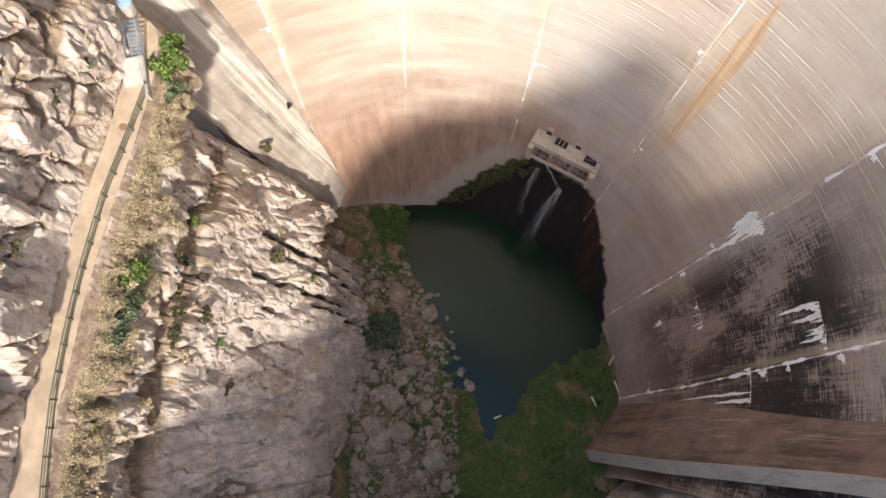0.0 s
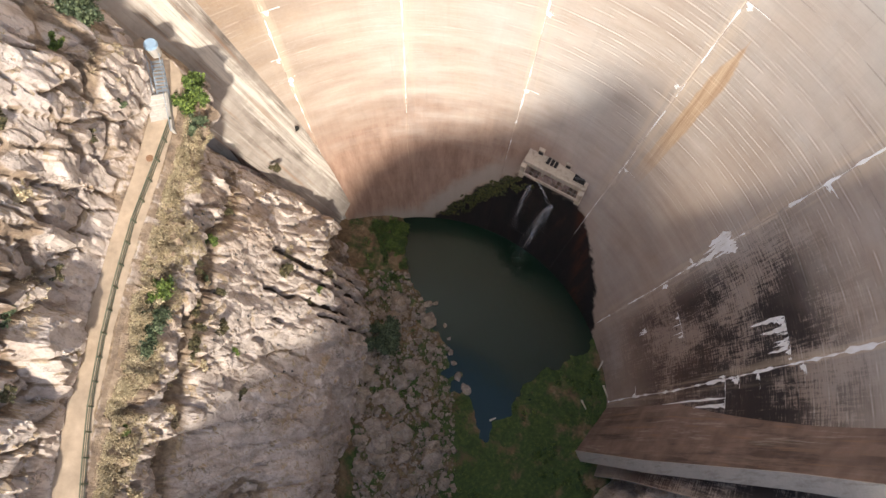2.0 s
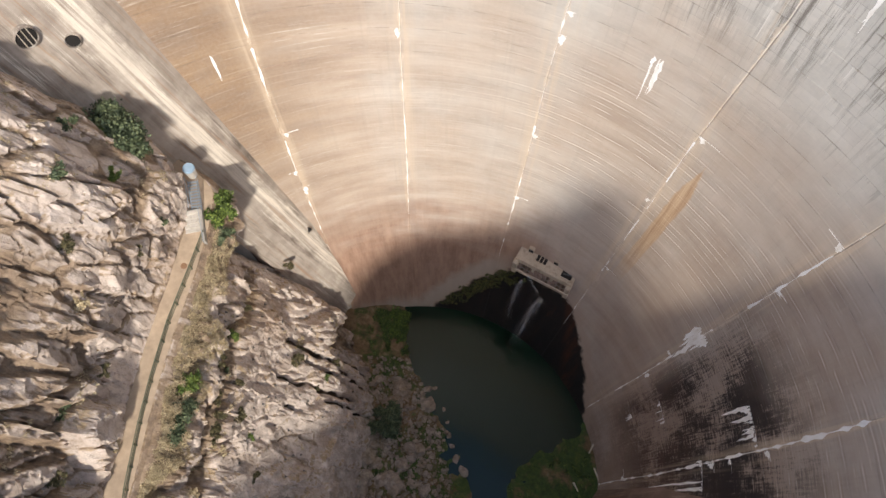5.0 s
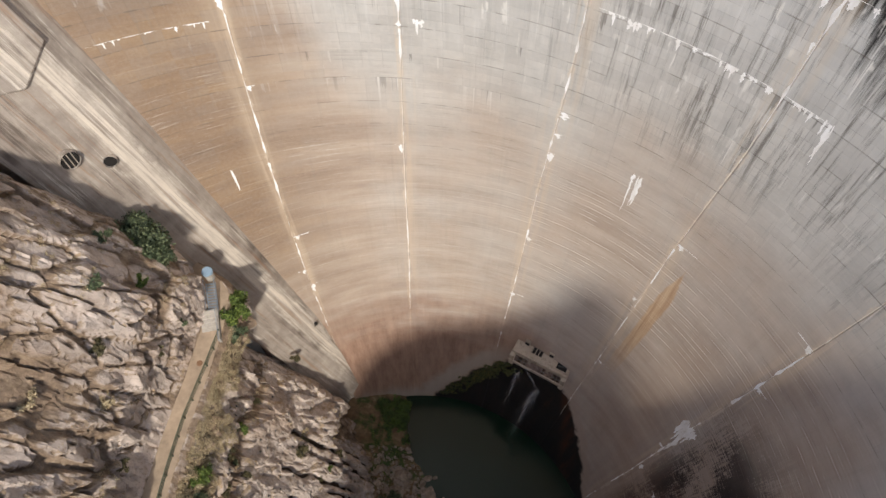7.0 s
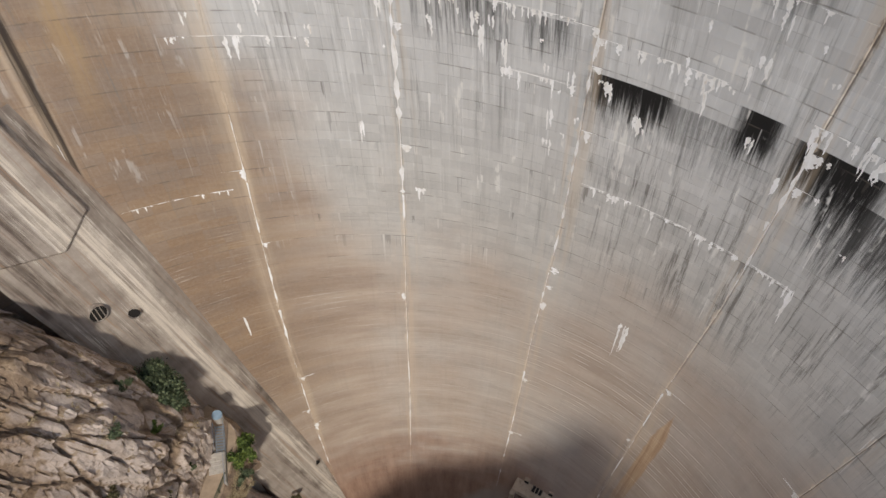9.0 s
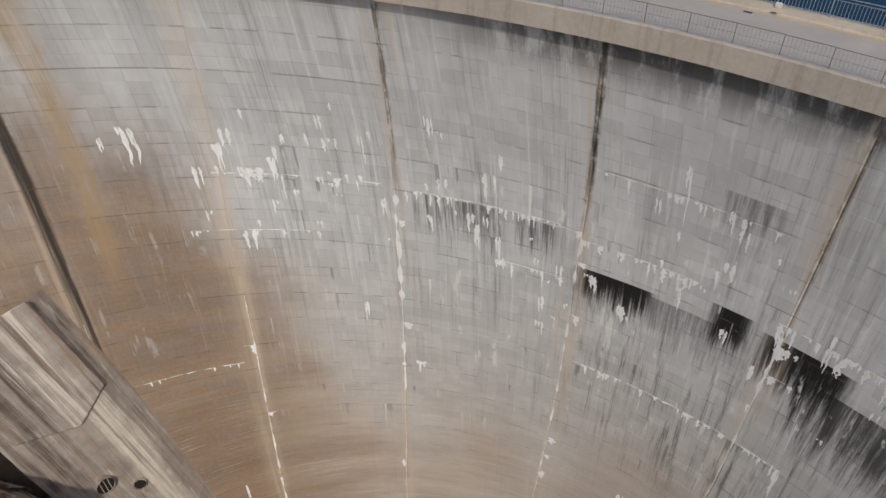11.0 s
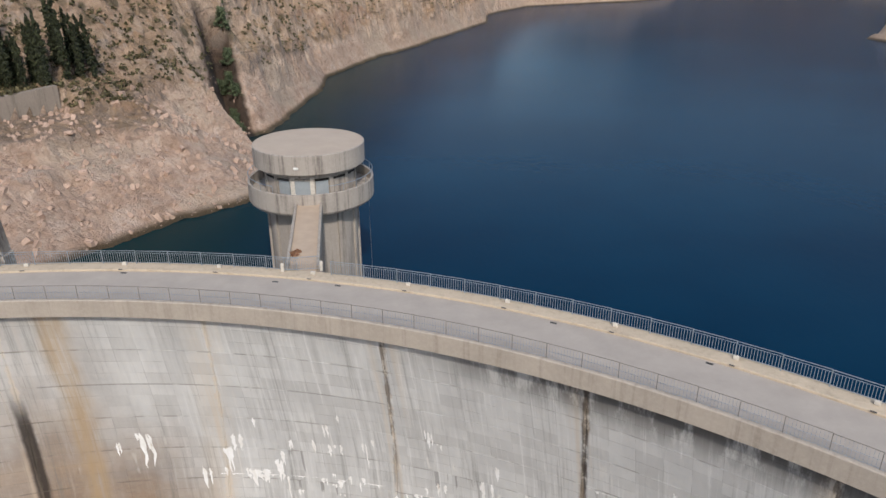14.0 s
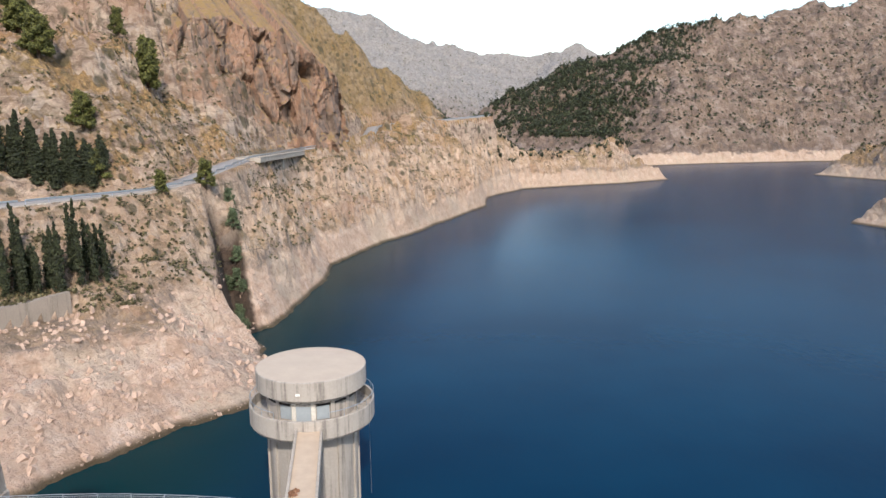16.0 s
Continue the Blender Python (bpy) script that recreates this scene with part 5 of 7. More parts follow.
def crag_mesh():
    """A steep broken face over the road, with a cave, its top run back into the slope."""
    line = np.array([(-92, 214), (-82, 224), (-70, 236), (-62, 240), (-55, 250), (-47, 250), (-42, 262), (-39, 284)], float)
    a, t = np.linspace(0, 7, 150), np.linspace(0, 1, 120)
    A, T = np.meshgrid(a, t)
    X, Y = np.interp(A, range(8), line[:, 0]), np.interp(A, range(8), line[:, 1])
    top = np.interp(A, range(8), [166, 180, 185, 182, 181, 176, 168, 157]) + 2.0 * vnoise(A * 2.2, 0, 0, 201)
    foot = np.interp(A, range(8), [128, 128, 128, 128, 130, 132, 134, 136])
    Z = foot + (top - foot) * np.minimum(T / 0.8, 1)
    back = np.maximum(T - 0.8, 0) * 200
    lean, edge, own = cells(A * 1.5, Z * 0.045, 0.3, 203)
    lean2, edge2, own2 = cells(A * 3.6 + Z * 0.02, Z * 0.11, 0.7, 205)
    lean3, edge3, own3 = cells(A * 8.0, Z * 0.5, 1.1, 207)
    out = ((own - 0.5) * 5 + lean * 3) * ramp(edge, 0, 0.06) - 2.0 * ramp(edge, 0.10, 0) + ((own2 - 0.5) * 2.6 + lean2 * 2) * ramp(edge2, 0, 0.08) + ((own3 - 0.5) * 0.9) * ramp(edge3, 0, 0.1) + fbm(A * 3, Z * 0.3, 0, 3, 209) * 0.5
    out = out + 6.0 - 0.20 * np.maximum(Z - 142, 0) - back + 3.0 * np.exp(-(np.maximum(Z - 142, 0) / 5) ** 2)
    out = out - 11.0 * np.exp(-((A - 5.0) / 0.28) ** 2 - ((Z - 167) / 3.4) ** 2) - 5.0 * np.exp(-((A - 2.6) / 0.25) ** 2) * ramp(Z, 172, 160)
    out = out - 10 * ramp(A, 0.8, 0) - 8 * ramp(A, 6.2, 7)
    Z = Z + back * 0.55 + fbm(A * 2, T * 9, 0, 3, 211) * 0.6
    return grid_mesh("crag", np.stack([X + 0.55 * out, Y - 0.83 * out, Z], -1), crag_material(), False)


tagged(new("crag", crag_mesh()), "grey and reddish limestone crag with a dark cave above the road", "crag", kind="structure")
bm = bmesh.new()
ring = [crest(k, 5.5, LAKE_Z) for k in np.linspace(8, 0, 40)]
vs = [bm.verts.new((x, y, LAKE_Z)) for x, y in [(-160, 30), (-160, 800), (-160, 2600), (1100, 2600), (1100, -60), (80, -60)]] + [bm.verts.new(p) for p in ring]
bm.faces.new(vs)
bmesh.ops.triangulate(bm, faces=bm.faces[:])
reservoir = part("reservoir_water", bm, M_LAKE)
tagged(reservoir, "deep blue reservoir water with faint ripples", "water", kind="structure")

# ---- vegetation ----
def leaf_material(name, a, b, c):
    n = Nodes(name, 0.75)
    f = n.math("ADD", n.mul(n.island(), 0.7), n.mul(n.noise(n.pos(), 0.9, 3.0), 0.45))
    return n.done(n.ramp(f, (0.2, a), (0.55, b), (0.9, c)))


M_LEAF = leaf_material("green_leaves", rgb("2c3815"), rgb("4c5e24"), rgb("76853b"))
M_LEAF_GREY = leaf_material("grey_green_leaves", rgb("2b3522"), rgb("475338"), rgb("6f7856"))
M_LEAF_DARK = leaf_material("dark_needles", rgb("191d12"), rgb("2a301c"), rgb("414627"))
M_PINE = leaf_material("pine_needles", rgb("303317"), rgb("4d4f22"), rgb("727034"))
M_DRY = leaf_material("dry_grass", rgb("85755a"), rgb("ac9a78"), rgb("c9b995"))
M_SCRUB = leaf_material("scrub_leaves", rgb("302e1c"), rgb("4c472b"), rgb("716746"))
rng = np.random.default_rng(7)


def leaf_mesh(name, clumps, count, size, material, flat=0.0):
    """Small leaf quads round clumps (x, y, z, rx, ry, rz), thicker towards each clump's skin, with gaps."""
    clumps = np.asarray(clumps, float)
    pick = rng.integers(0, len(clumps), count)
    d = rng.normal(size=(count, 3))
    d /= np.linalg.norm(d, axis=1)[:, None]
    r = rng.random(count) ** 0.4
    r *= 0.72 + 0.45 * vnoise(d[:, 0] * 2.2 + pick * 3.1, d[:, 1] * 2.2, d[:, 2] * 2.2, 91)
    c = clumps[pick, :3] + d * r[:, None] * clumps[pick, 3:6]
    u = rng.normal(size=(count, 3))
    u /= np.linalg.norm(u, axis=1)[:, None]
    w = np.cross(u, d + rng.normal(size=(count, 3)) * 0.6)
    w /= np.linalg.norm(w, axis=1)[:, None] + 1e-9
    s = size * (0.6 + 0.8 * rng.random(count))[:, None]
    u, w = u * s * 0.5, w * s * 0.32
    V = np.stack([c - u, c + w, c + u, c - w], 1).reshape(-1, 3)
    me = bpy.data.meshes.new(name)
    me.vertices.add(len(V))
    me.vertices.foreach_set("co", V.astype(np.float32).ravel())
    me.loops.add(count * 4)
    me.loops.foreach_set("vertex_index", np.arange(count * 4, dtype=np.int32))
    me.polygons.add(count)
    me.polygons.foreach_set("loop_start", np.arange(0, count * 4, 4, dtype=np.int32))
    me.materials.append(material)
    me.update(calc_edges=True)
    return me


def limbs(bm, base, tips, r):
    base = Vector(base)
    for tip in tips:
        tip = Vector(tip)
        mid = base.lerp(tip, 0.5) + Vector((0, 0, 0.12)) * (tip - base).length
        tube(bm, base, mid, r, 6, r * 0.65)
        tube(bm, mid, tip, r * 0.65, 5, r * 0.2)


def bush(place, r, h, material, label, category="bush", density=1.0, size=0.22, name="bush", group=""):
    ob = group_of(name, place, label, category, group)
    clumps = []
    for i in range(max(5, int(5 + r * 3))):
        a, q = rng.random() * 6.283, rng.random() ** 0.6 * r * 0.7
        clumps.append((math.cos(a) * q, math.sin(a) * q, h * (0.3 + 0.5 * rng.random()) * (1 - 0.35 * q / r), r * (0.3 + 0.2 * rng.random()), r * (0.3 + 0.2 * rng.random()), h * (0.2 + 0.14 * rng.random())))
    bm = bmesh.new()
    limbs(bm, (0, 0, -0.2), [c[:3] for c in clumps], 0.05 + 0.02 * r)
    part("branches", bm, M_BARK, ob)
    child("leaves", leaf_mesh("leaves", clumps, int(900 * r * max(r, h) * density), size, material), ob)
    return ob


def cypress(place, h, r, material=M_LEAF_DARK, label="tall narrow dark cypress on the terrace", group="cypresses on the terrace"):
    ob = group_of("cypress", place, label, "tree", group)
    part("trunk", new_tube((0, 0, -0.3), (0, 0, h * 0.8), 0.16, 7, 0.04), M_BARK, ob)
    cl = []
    for i in range(16):
        t = (i + 0.5) / 16
        w = r * (math.sin(math.pi * min(1, t * 0.85 + 0.12)) ** 0.6) * (1 - 0.45 * t)
        cl.append((rng.normal() * 0.12, rng.normal() * 0.12, 0.5 + t * h, w, w, h * 0.06))
    child("crown", leaf_mesh("crown", cl, int(520 * h * r), 0.30, material), ob)
    return ob


def pine(place, h, r, material=M_PINE, label="rounded green pine on the dry slope", name="pine_tree", group="pines on the slope"):
    ob = group_of(name, place, label, "tree", group)
    bm = bmesh.new()
    tube(bm, (0, 0, -0.4), (0.1, 0, h * 0.55), 0.045 * h, 7, 0.025 * h)
    cl = []
    for i in range(18):
        a, t = i * 2.4, (i + rng.random()) / 18
        q = r * (0.85 - 0.65 * t) * (0.4 + 0.6 * rng.random())
        cl.append((math.cos(a) * q, math.sin(a) * q, h * (0.14 + 0.76 * t), r * 0.42, r * 0.42, h * 0.13))
    limbs(bm, (0.05, 0, h * 0.35), [c[:3] for c in cl[::2]], 0.014 * h)
    part("trunk", bm, M_BARK, ob)
    child("crown", leaf_mesh("crown", cl, int(1500 * r * h / 4), 0.03 * h + 0.12, material), ob)
    return ob


def boulder_mesh(r, seed, material, subdiv=2, flat=0.75):
    bm = bmesh.new()
    bmesh.ops.create_icosphere(bm, subdivisions=subdiv, radius=1.0)
    co = np.array([v.co for v in bm.verts])
    lean, edge, own = cells(co[:, 0] * 0.9 + seed * 3.7, co[:, 1] * 0.9, co[:, 2] * 0.9, 101)
    k = 0.8 + 0.4 * own + 0.35 * lean + 0.12 * vnoise(co[:, 0] * 2 + seed, co[:, 1] * 2, co[:, 2] * 2, 103)
    for v, f in zip(bm.verts, k):
        v.co = v.co * f * r
        v.co.z *= flat
    me = bpy.data.meshes.new("boulder")
    bm.to_mesh(me)
    bm.free()
    me.materials.append(material)
    return me


# ---- crest: railings, markers, drains ----
def crest_frame(k, back, z):
    """A pose on the crest whose x runs along it towards the right bank and whose y points upstream."""
    p, q = crest(k, back, z), crest(k + 0.002, back, z)
    d = Vector(q) - Vector(p)
    return Matrix.Translation(Vector(p)) @ Matrix.Rotation(math.atan2(d.y, d.x), 4, "Z")


def crest_length(back):
    P = crest(np.linspace(0, 8, 400), back, 0.0)
    return np.concatenate([[0], np.cumsum(np.linalg.norm(np.diff(P, axis=0), axis=1))])


def crest_steps(back, step, k0, k1):
    s, ks = crest_length(back), np.linspace(0, 8, 400)
    a, b = np.interp([k0, k1], ks, s)
    return np.interp(np.arange(a, b, step), s, ks)




def up_railing(length):
    ob = group_of("railing", (0, 0, 0), "grey galvanised steel railing with close upright bars", "railing", "railings on the reservoir side")
    part("top_rail", new_tube((0, 0, 1.08), (length, 0, 1.08), 0.030, 6), M_STEEL, ob)
    part("middle_rail", new_tube((0, 0, 0.92), (length, 0, 0.92), 0.022, 6), M_STEEL, ob)
    part("bottom_rail", new_tube((0, 0, 0.12), (length, 0, 0.12), 0.022, 6), M_STEEL, ob)
    part("post", new_box((-0.03, -0.03, 0), (0.03, 0.03, 1.1)), M_STEEL, ob)
    bar = None
    n = int(length / 0.165)
    for i in range(1, n):
        if bar is None:
            bar = part("bar", new_box((-0.014, -0.014, 0.12), (0.014, 0.014, 0.92)), M_STEEL, ob)
            bar.location.x = i * length / n
        else:
            o = bar.copy()
            scene.collection.objects.link(o)
            o.location.x = i * length / n
    return ob


def down_railing(length):
    ob = group_of("guard_rail", (0, 0, 0), "thin worn steel guard rail with wire mesh along the coping", "railing", "guard rails on the valley side")
    part("top_rail", new_tube((0, 0, 1.0), (length, 0, 1.0), 0.022, 6), M_RAIL, ob)
    part("post", new_tube((0, 0, 0), (0, 0, 1.02), 0.022, 6), M_RAIL, ob)
    part("middle_rail", new_tube((0, 0, 0.5), (length, 0, 0.5), 0.012, 5), M_STEEL, ob)
    wire = None
    for i in range(1, 12):
        if wire is None:
            wire = part("wire", new_box((-0.006, -0.006, 0.03), (0.006, 0.006, 1.0)), M_STEEL, ob)
            wire.location.x = length * i / 12
        else:
            o = wire.copy()
            scene.collection.objects.link(o)
            o.location.x = length * i / 12
    part("low_rail", new_tube((0, 0, 0.06), (length, 0, 0.06), 0.012, 5), M_STEEL, ob)
    return ob


PANEL = 2.6
proto = None
for k in crest_steps(6.3, PANEL, 0.35, 6.6):
    m = crest_frame(k, 6.3, 123.06)
    x = m.translation.x
    if -12.6 < x < -8.6:
        continue
    if proto is None:
        proto = up_railing(PANEL)
        proto.matrix_basis = m
    else:
        copy_thing(proto, m)
proto = None
for k in crest_steps(0.25, 2.2, 0.35, 6.4):
    m = crest_frame(k, 0.25, 123.12)
    if proto is None:
        proto = down_railing(2.2)
        proto.matrix_basis = m
    else:
        copy_thing(proto, m)
M_MARKER = plain("dusty_white_paint", rgb("c4bcb0"), 0.8, 0, 0.15, 5)
proto = None
for k in crest_steps(6.05, 7.5, 0.2, 6.4):
    m = crest_frame(k, 6.05, 123.06)
    if proto is None:
        proto = group_of("marker_post", (0, 0, 0), "short white painted marker block on the kerb", "marker", "marker blocks on the kerb")
        part("block", new_box((-0.17, -0.1, 0), (0.17, 0.1, 0.26), None, 0.03), M_MARKER, proto)
        part("drain_slot", new_box((-0.16, -0.88, -0.005), (0.16, -0.76, 0.012)), M_DARKSTEEL, proto)
        proto.matrix_basis = m
    else:
        copy_thing(proto, m)
for k, back in ((2.42, 4.6), (2.75, 4.95), (3.9, 4.9), (4.6, 4.95), (1.6, 4.95)):
    m = crest_frame(k, back, 122.905)
    ob = part("drain_grate", new_box((-0.22, -0.1, 0), (0.22, 0.1, 0.012), m), M_DARKSTEEL)
    tagged(ob, "dark iron drain grate set in the crest road", "drain", "drain grates in the road")

pier = part("abutment_pier", new_box((-38.5, 50.6, 108), (-34.4, 52.2, 123.1), None, 0.1), M_SLAB)
tagged(pier, "grey concrete pier behind the crest at the bank", "pier", kind="structure")
bm = bmesh.new()
box(bm, (-38.5, 50.7, 123.1), (-34.5, 52.1, 131.0), None, 0.1)
for v in bm.verts:
    if v.co.z > 127 and v.co.x > -36:
        v.co.x -= 0.8
pier_top = part("abutment_wing", bm, M_SLAB)
tagged(pier_top, "sloping concrete wing wall behind the crest at the bank", "wing wall", kind="structure")

# ---- intake tower ----
TX, TY = -13.2, 69.5
M_TOWER = concrete("tower_concrete", rgb("a59c92"), rgb("5d5650"), 0.8)
M_ROOF = plain("roof_screed", rgb("b0a08f"), 0.9, 0, 0.06, 0.5)
M_SHUTTER = plain("pale_grey_shutter", rgb("9da3a6"), 0.5, 0.2, 0.06, 2)
M_DECK = plain("bridge_deck", rgb("b5a08a"), 0.9, 0, 0.08, 0.7)


def lathe(name, profile, material, parent, label="", n=72, a0=0.0, a1=2 * math.pi):
    whole = abs(a1 - a0 - 2 * math.pi) < 1e-6
    a = np.linspace(a0, a1, n, endpoint=not whole)
    P = np.stack([np.stack([r * np.sin(a), r * np.cos(a), np.full(len(a), z)], -1) for r, z in profile], 0)
    me = grid_mesh(name, P[:, ::-1], material, False, None, whole)
    me.polygons.foreach_set("use_smooth", [False] * len(me.polygons))
    return child(name, me, parent, label)


tower = group_of("intake_tower", (TX, TY, 0), "round concrete intake tower with a gallery standing in the reservoir", "tower")
lathe("roof", [(0.01, 127.62), (5.45, 127.5), (5.52, 127.5)], M_ROOF, tower, "flat beige roof screed")
lathe("roof_drum", [(5.50, 127.52), (5.58, 127.46), (5.58, 125.62), (5.5, 125.55), (4.4, 125.5)], M_TOWER, tower)
lathe("upper_ring", [(4.95, 125.55), (4.95, 125.15), (4.5, 125.05)], M_TOWER, tower)
lathe("drum_wall", [(4.45, 125.3), (4.45, 122.8)], M_TOWER, tower)
lathe("gallery", [(4.3, 122.86), (6.1, 122.86), (6.1, 123.85), (6.12, 123.9), (6.33, 123.9), (6.36, 123.85), (6.36, 122.0), (6.2, 121.75), (4.3, 121.6)], M_TOWER, tower)
shaft = lathe("shaft", [(4.5, 121.8), (4.5, 96.0)], M_TOWER, tower)
for i in range(12):
    a = math.radians(15 + i * 30)
    m = Matrix.Rotation(-a, 4, "Z")
    part("pilaster", new_box((-0.28, 4.42, 96), (0.28, 4.72, 121.75), m, 0.05), M_TOWER, shaft)
for i in range(-4, 5):
    a = math.pi + i * math.radians(24)
    m = Matrix.Rotation(-a, 4, "Z")
    if i == 0:
        door = part("door", new_box((-1.12, 4.40, 122.9), (1.12, 4.52, 124.75), m), M_SHUTTER, tower, "pale grey steel shutter door")
        part("frame", new_box((-1.25, 4.40, 124.75), (1.25, 4.60, 124.9), m), M_TOWER, door)
        part("threshold", new_box((-1.2, 4.4, 122.86), (1.2, 4.7, 122.92), m), M_DARKSTEEL, door)
    else:
        part("window_panel", new_box((-0.62, 4.40, 123.3), (0.62, 4.52, 124.7), m), M_SHUTTER if abs(i) == 1 else M_TOWER, tower)
        part("lintel", new_box((-0.7, 4.42, 124.72), (0.7, 4.62, 124.86), m), M_DARK, tower)
    m = Matrix.Rotation(-(a + math.radians(12)), 4, "Z")
    part("wall_pier", new_box((-0.22, 4.40, 122.86), (0.22, 4.66, 125.1), m, 0.03), M_MARKER if i in (-1, 0) else M_TOWER, tower)
lathe("gallery_rail", [(6.23, 124.62), (6.27, 124.66), (6.31, 124.62), (6.27, 124.58), (6.23, 124.62)], M_STEEL, tower, "thin steel hand rail", 96, math.radians(205), math.radians(515))
for i in range(22):
    a = math.radians(205 + 310 * i / 21)
    p = Vector((6.27 * math.sin(a), 6.27 * math.cos(a), 123.88))
    part("rail_post", new_tube(p, p + Vector((0, 0, 0.75)), 0.025, 5), M_STEEL, tower)
m = Matrix.Rotation(-math.pi - 0.05, 4, "Z")
part("lamp", new_box((-0.22, 5.55, 126.2), (0.22, 5.72, 126.42), m, 0.04), M_WHITE, tower, "small white floodlight on the drum")
part("cable", new_tube((5.3, 4.2, 122), (5.4, 4.3, 108), 0.02, 4), M_STEEL, tower)

# footbridge from the crest to the tower
A, B = Vector((-10.15, 48.0, 0)), Vector((TX + 0.55, TY - 4.5, 0))
d = B - A
bridge = group_of("footbridge", (A.x, A.y, 122.9), "beige concrete footbridge from the crest to the tower", "bridge")
bridge.rotation_euler.z = math.atan2(d.y, d.x)
part("deck", new_box((0, -1.05, -0.35), (d.length, 1.05, 0.0)), M_DECK, bridge)
for s in (-1, 1):
    part("kerb", new_box((0.6, s * 1.17 - 0.12, -0.75), (d.length, s * 1.17 + 0.12, 0.28), None, 0.03), M_COPING, bridge)
part("beam", new_box((0, -0.75, -1.4), (d.length, 0.75, -0.35)), M_TOWER, bridge)
gate = group_of("gate", (A.x, A.y, 123.0), "closed grey steel bar gate before the footbridge", "gate")
gate.rotation_euler.z = math.atan2(d.y, d.x)
gate.location += d.normalized() * 0.3
for s in (-1, 1):
    part("gate_post", new_box((-0.1, s * 1.45 - 0.12, -0.1), (0.14, s * 1.45 + 0.12, 0.7), None, 0.03), M_MARKER, gate)
for z in (0.15, 1.15):
    part("rail", new_tube((0, -1.35, z), (0, 1.35, z), 0.025, 6), M_STEEL, gate)
for i in range(19):
    y = -1.3 + i * 2.6 / 18
    part("bar", new_box((-0.012, y - 0.012, 0.15), (0.012, y + 0.012, 1.15)), M_STEEL, gate)
M_LITTER = leaf_material("brown_litter", rgb("5a3a28"), rgb("7d5640"), rgb("a07a5c"))
heap = tagged(new("leaf_heap", leaf_mesh("leaf_heap", [(0, 0, 0.12, 0.55, 0.5, 0.18), (0.2, 0.5, 0.1, 0.4, 0.35, 0.14)], 500, 0.16, M_LITTER)), "heap of brown dry branches and leaves on the footbridge", "debris")
heap.location = (-11.45, 51.5, 122.92)

# ---- outlet house and its jets ----
HX = Vector((0.873, -0.487, 0))
house = group_of("outlet_house", (15.2, 37.6, 17.6), "concrete outlet house on the dam face with water falling from it", "building")
house.rotation_euler.z = math.atan2(HX.y, HX.x)
M_HOUSE = concrete("outlet_concrete", rgb("b3a491"), rgb("6b5b4a"), 0.5)
L2 = 4.5
part("roof", new_box((-L2, -0.5, 5.6), (L2, 1.7, 5.95), None, 0.05), M_HOUSE, house)
part("front_beam", new_box((-L2, -0.75, 4.9), (L2, -0.45, 5.98), None, 0.05), M_HOUSE, house)
part("floor", new_box((-L2, -1.3, 3.4), (L2, 2.2, 3.7), None, 0.04), M_SLAB_DARK, house)
part("floor_edge", new_box((-L2 - 0.1, -1.5, 3.2), (L2 + 0.1, -1.28, 3.85), None, 0.05), M_HOUSE, house, "worn concrete lip of the floor")
part("back_wall", new_box((-L2, 1.2, 0.8), (L2, 2.4, 5.6)), M_HOUSE, house)
for x in (-L2 + 0.3, L2 - 0.3):
    part("pier", new_box((x - 0.35, -1.4, 2.0), (x + 0.35, 2.2, 5.0), None, 0.06), M_HOUSE, house)
    part("pier_head", new_box((x - 0.4, -1.45, 5.0), (x + 0.4, -0.4, 5.5), None, 0.08), M_HOUSE, house)
for x in (-1.5, 1.5):
    part("middle_pier", new_box((x - 0.18, -0.7, 3.7), (x + 0.18, 1.3, 4.95)), M_HOUSE, house)
for x in (-2.9, 0.0, 2.9):
    part("opening", new_box((x - 1.1, 1.05, 3.75), (x + 1.1, 1.22, 4.9)), M_DARK, house)
for x, q in ((-3.0, 0.24), (-2.1, 0.18), (0.9, 0.2), (2.7, 0.24), (3.4, 0.16)):
    valve = part("valve", new_tube((x, -0.4, 3.7 + q), (x, -1.2, 3.7 + q), q, 10), M_BARK, house, "rusty outlet valve")
    part("flange", new_tube((x, -0.9, 3.7 + q), (x, -1.02, 3.7 + q), q * 1.35, 12), M_RAIL, valve)
for x in (-2.9, 1.1):
    hatch = part("chimney", new_box((x - 0.42, 1.0, 5.95), (x + 0.42, 1.9, 7.2), None, 0.04), M_HOUSE, house)
    for i in range(3):
        part("louvre", new_box((x - 0.33, 0.94, 6.25 + i * 0.26), (x + 0.33, 1.01, 6.40 + i * 0.26)), M_DARK, hatch)
sky_light = part("roof_light", new_box((-1.9, 0.3, 5.97), (-0.1, 1.5, 6.02)), M_DARK, house, "dark roof opening with bars")
for i in range(4):
    part("bar", new_box((-1.86 + i * 0.56, 0.3, 6.02), (-1.76 + i * 0.56, 1.5, 6.10)), M_HOUSE, sky_light)
part("roof_kerb", new_box((-L2, 1.5, 5.95), (L2, 1.75, 6.2), None, 0.04), M_HOUSE, house)
well = part("hatch_opening", new_box((2.4, -0.2, 5.97), (4.0, 1.1, 6.02)), M_DARK, house)
part("hatch_rim", new_box((2.25, -0.32, 5.95), (4.15, -0.2, 6.2)), M_HOUSE, well)
part("hatch_rim", new_box((2.25, 1.1, 5.95), (4.15, 1.22, 6.2)), M_HOUSE, well)
part("pipe", new_tube((2.6, 0.3, 6.12), (3.8, 0.6, 6.12), 0.13, 8), M_DARKSTEEL, well)


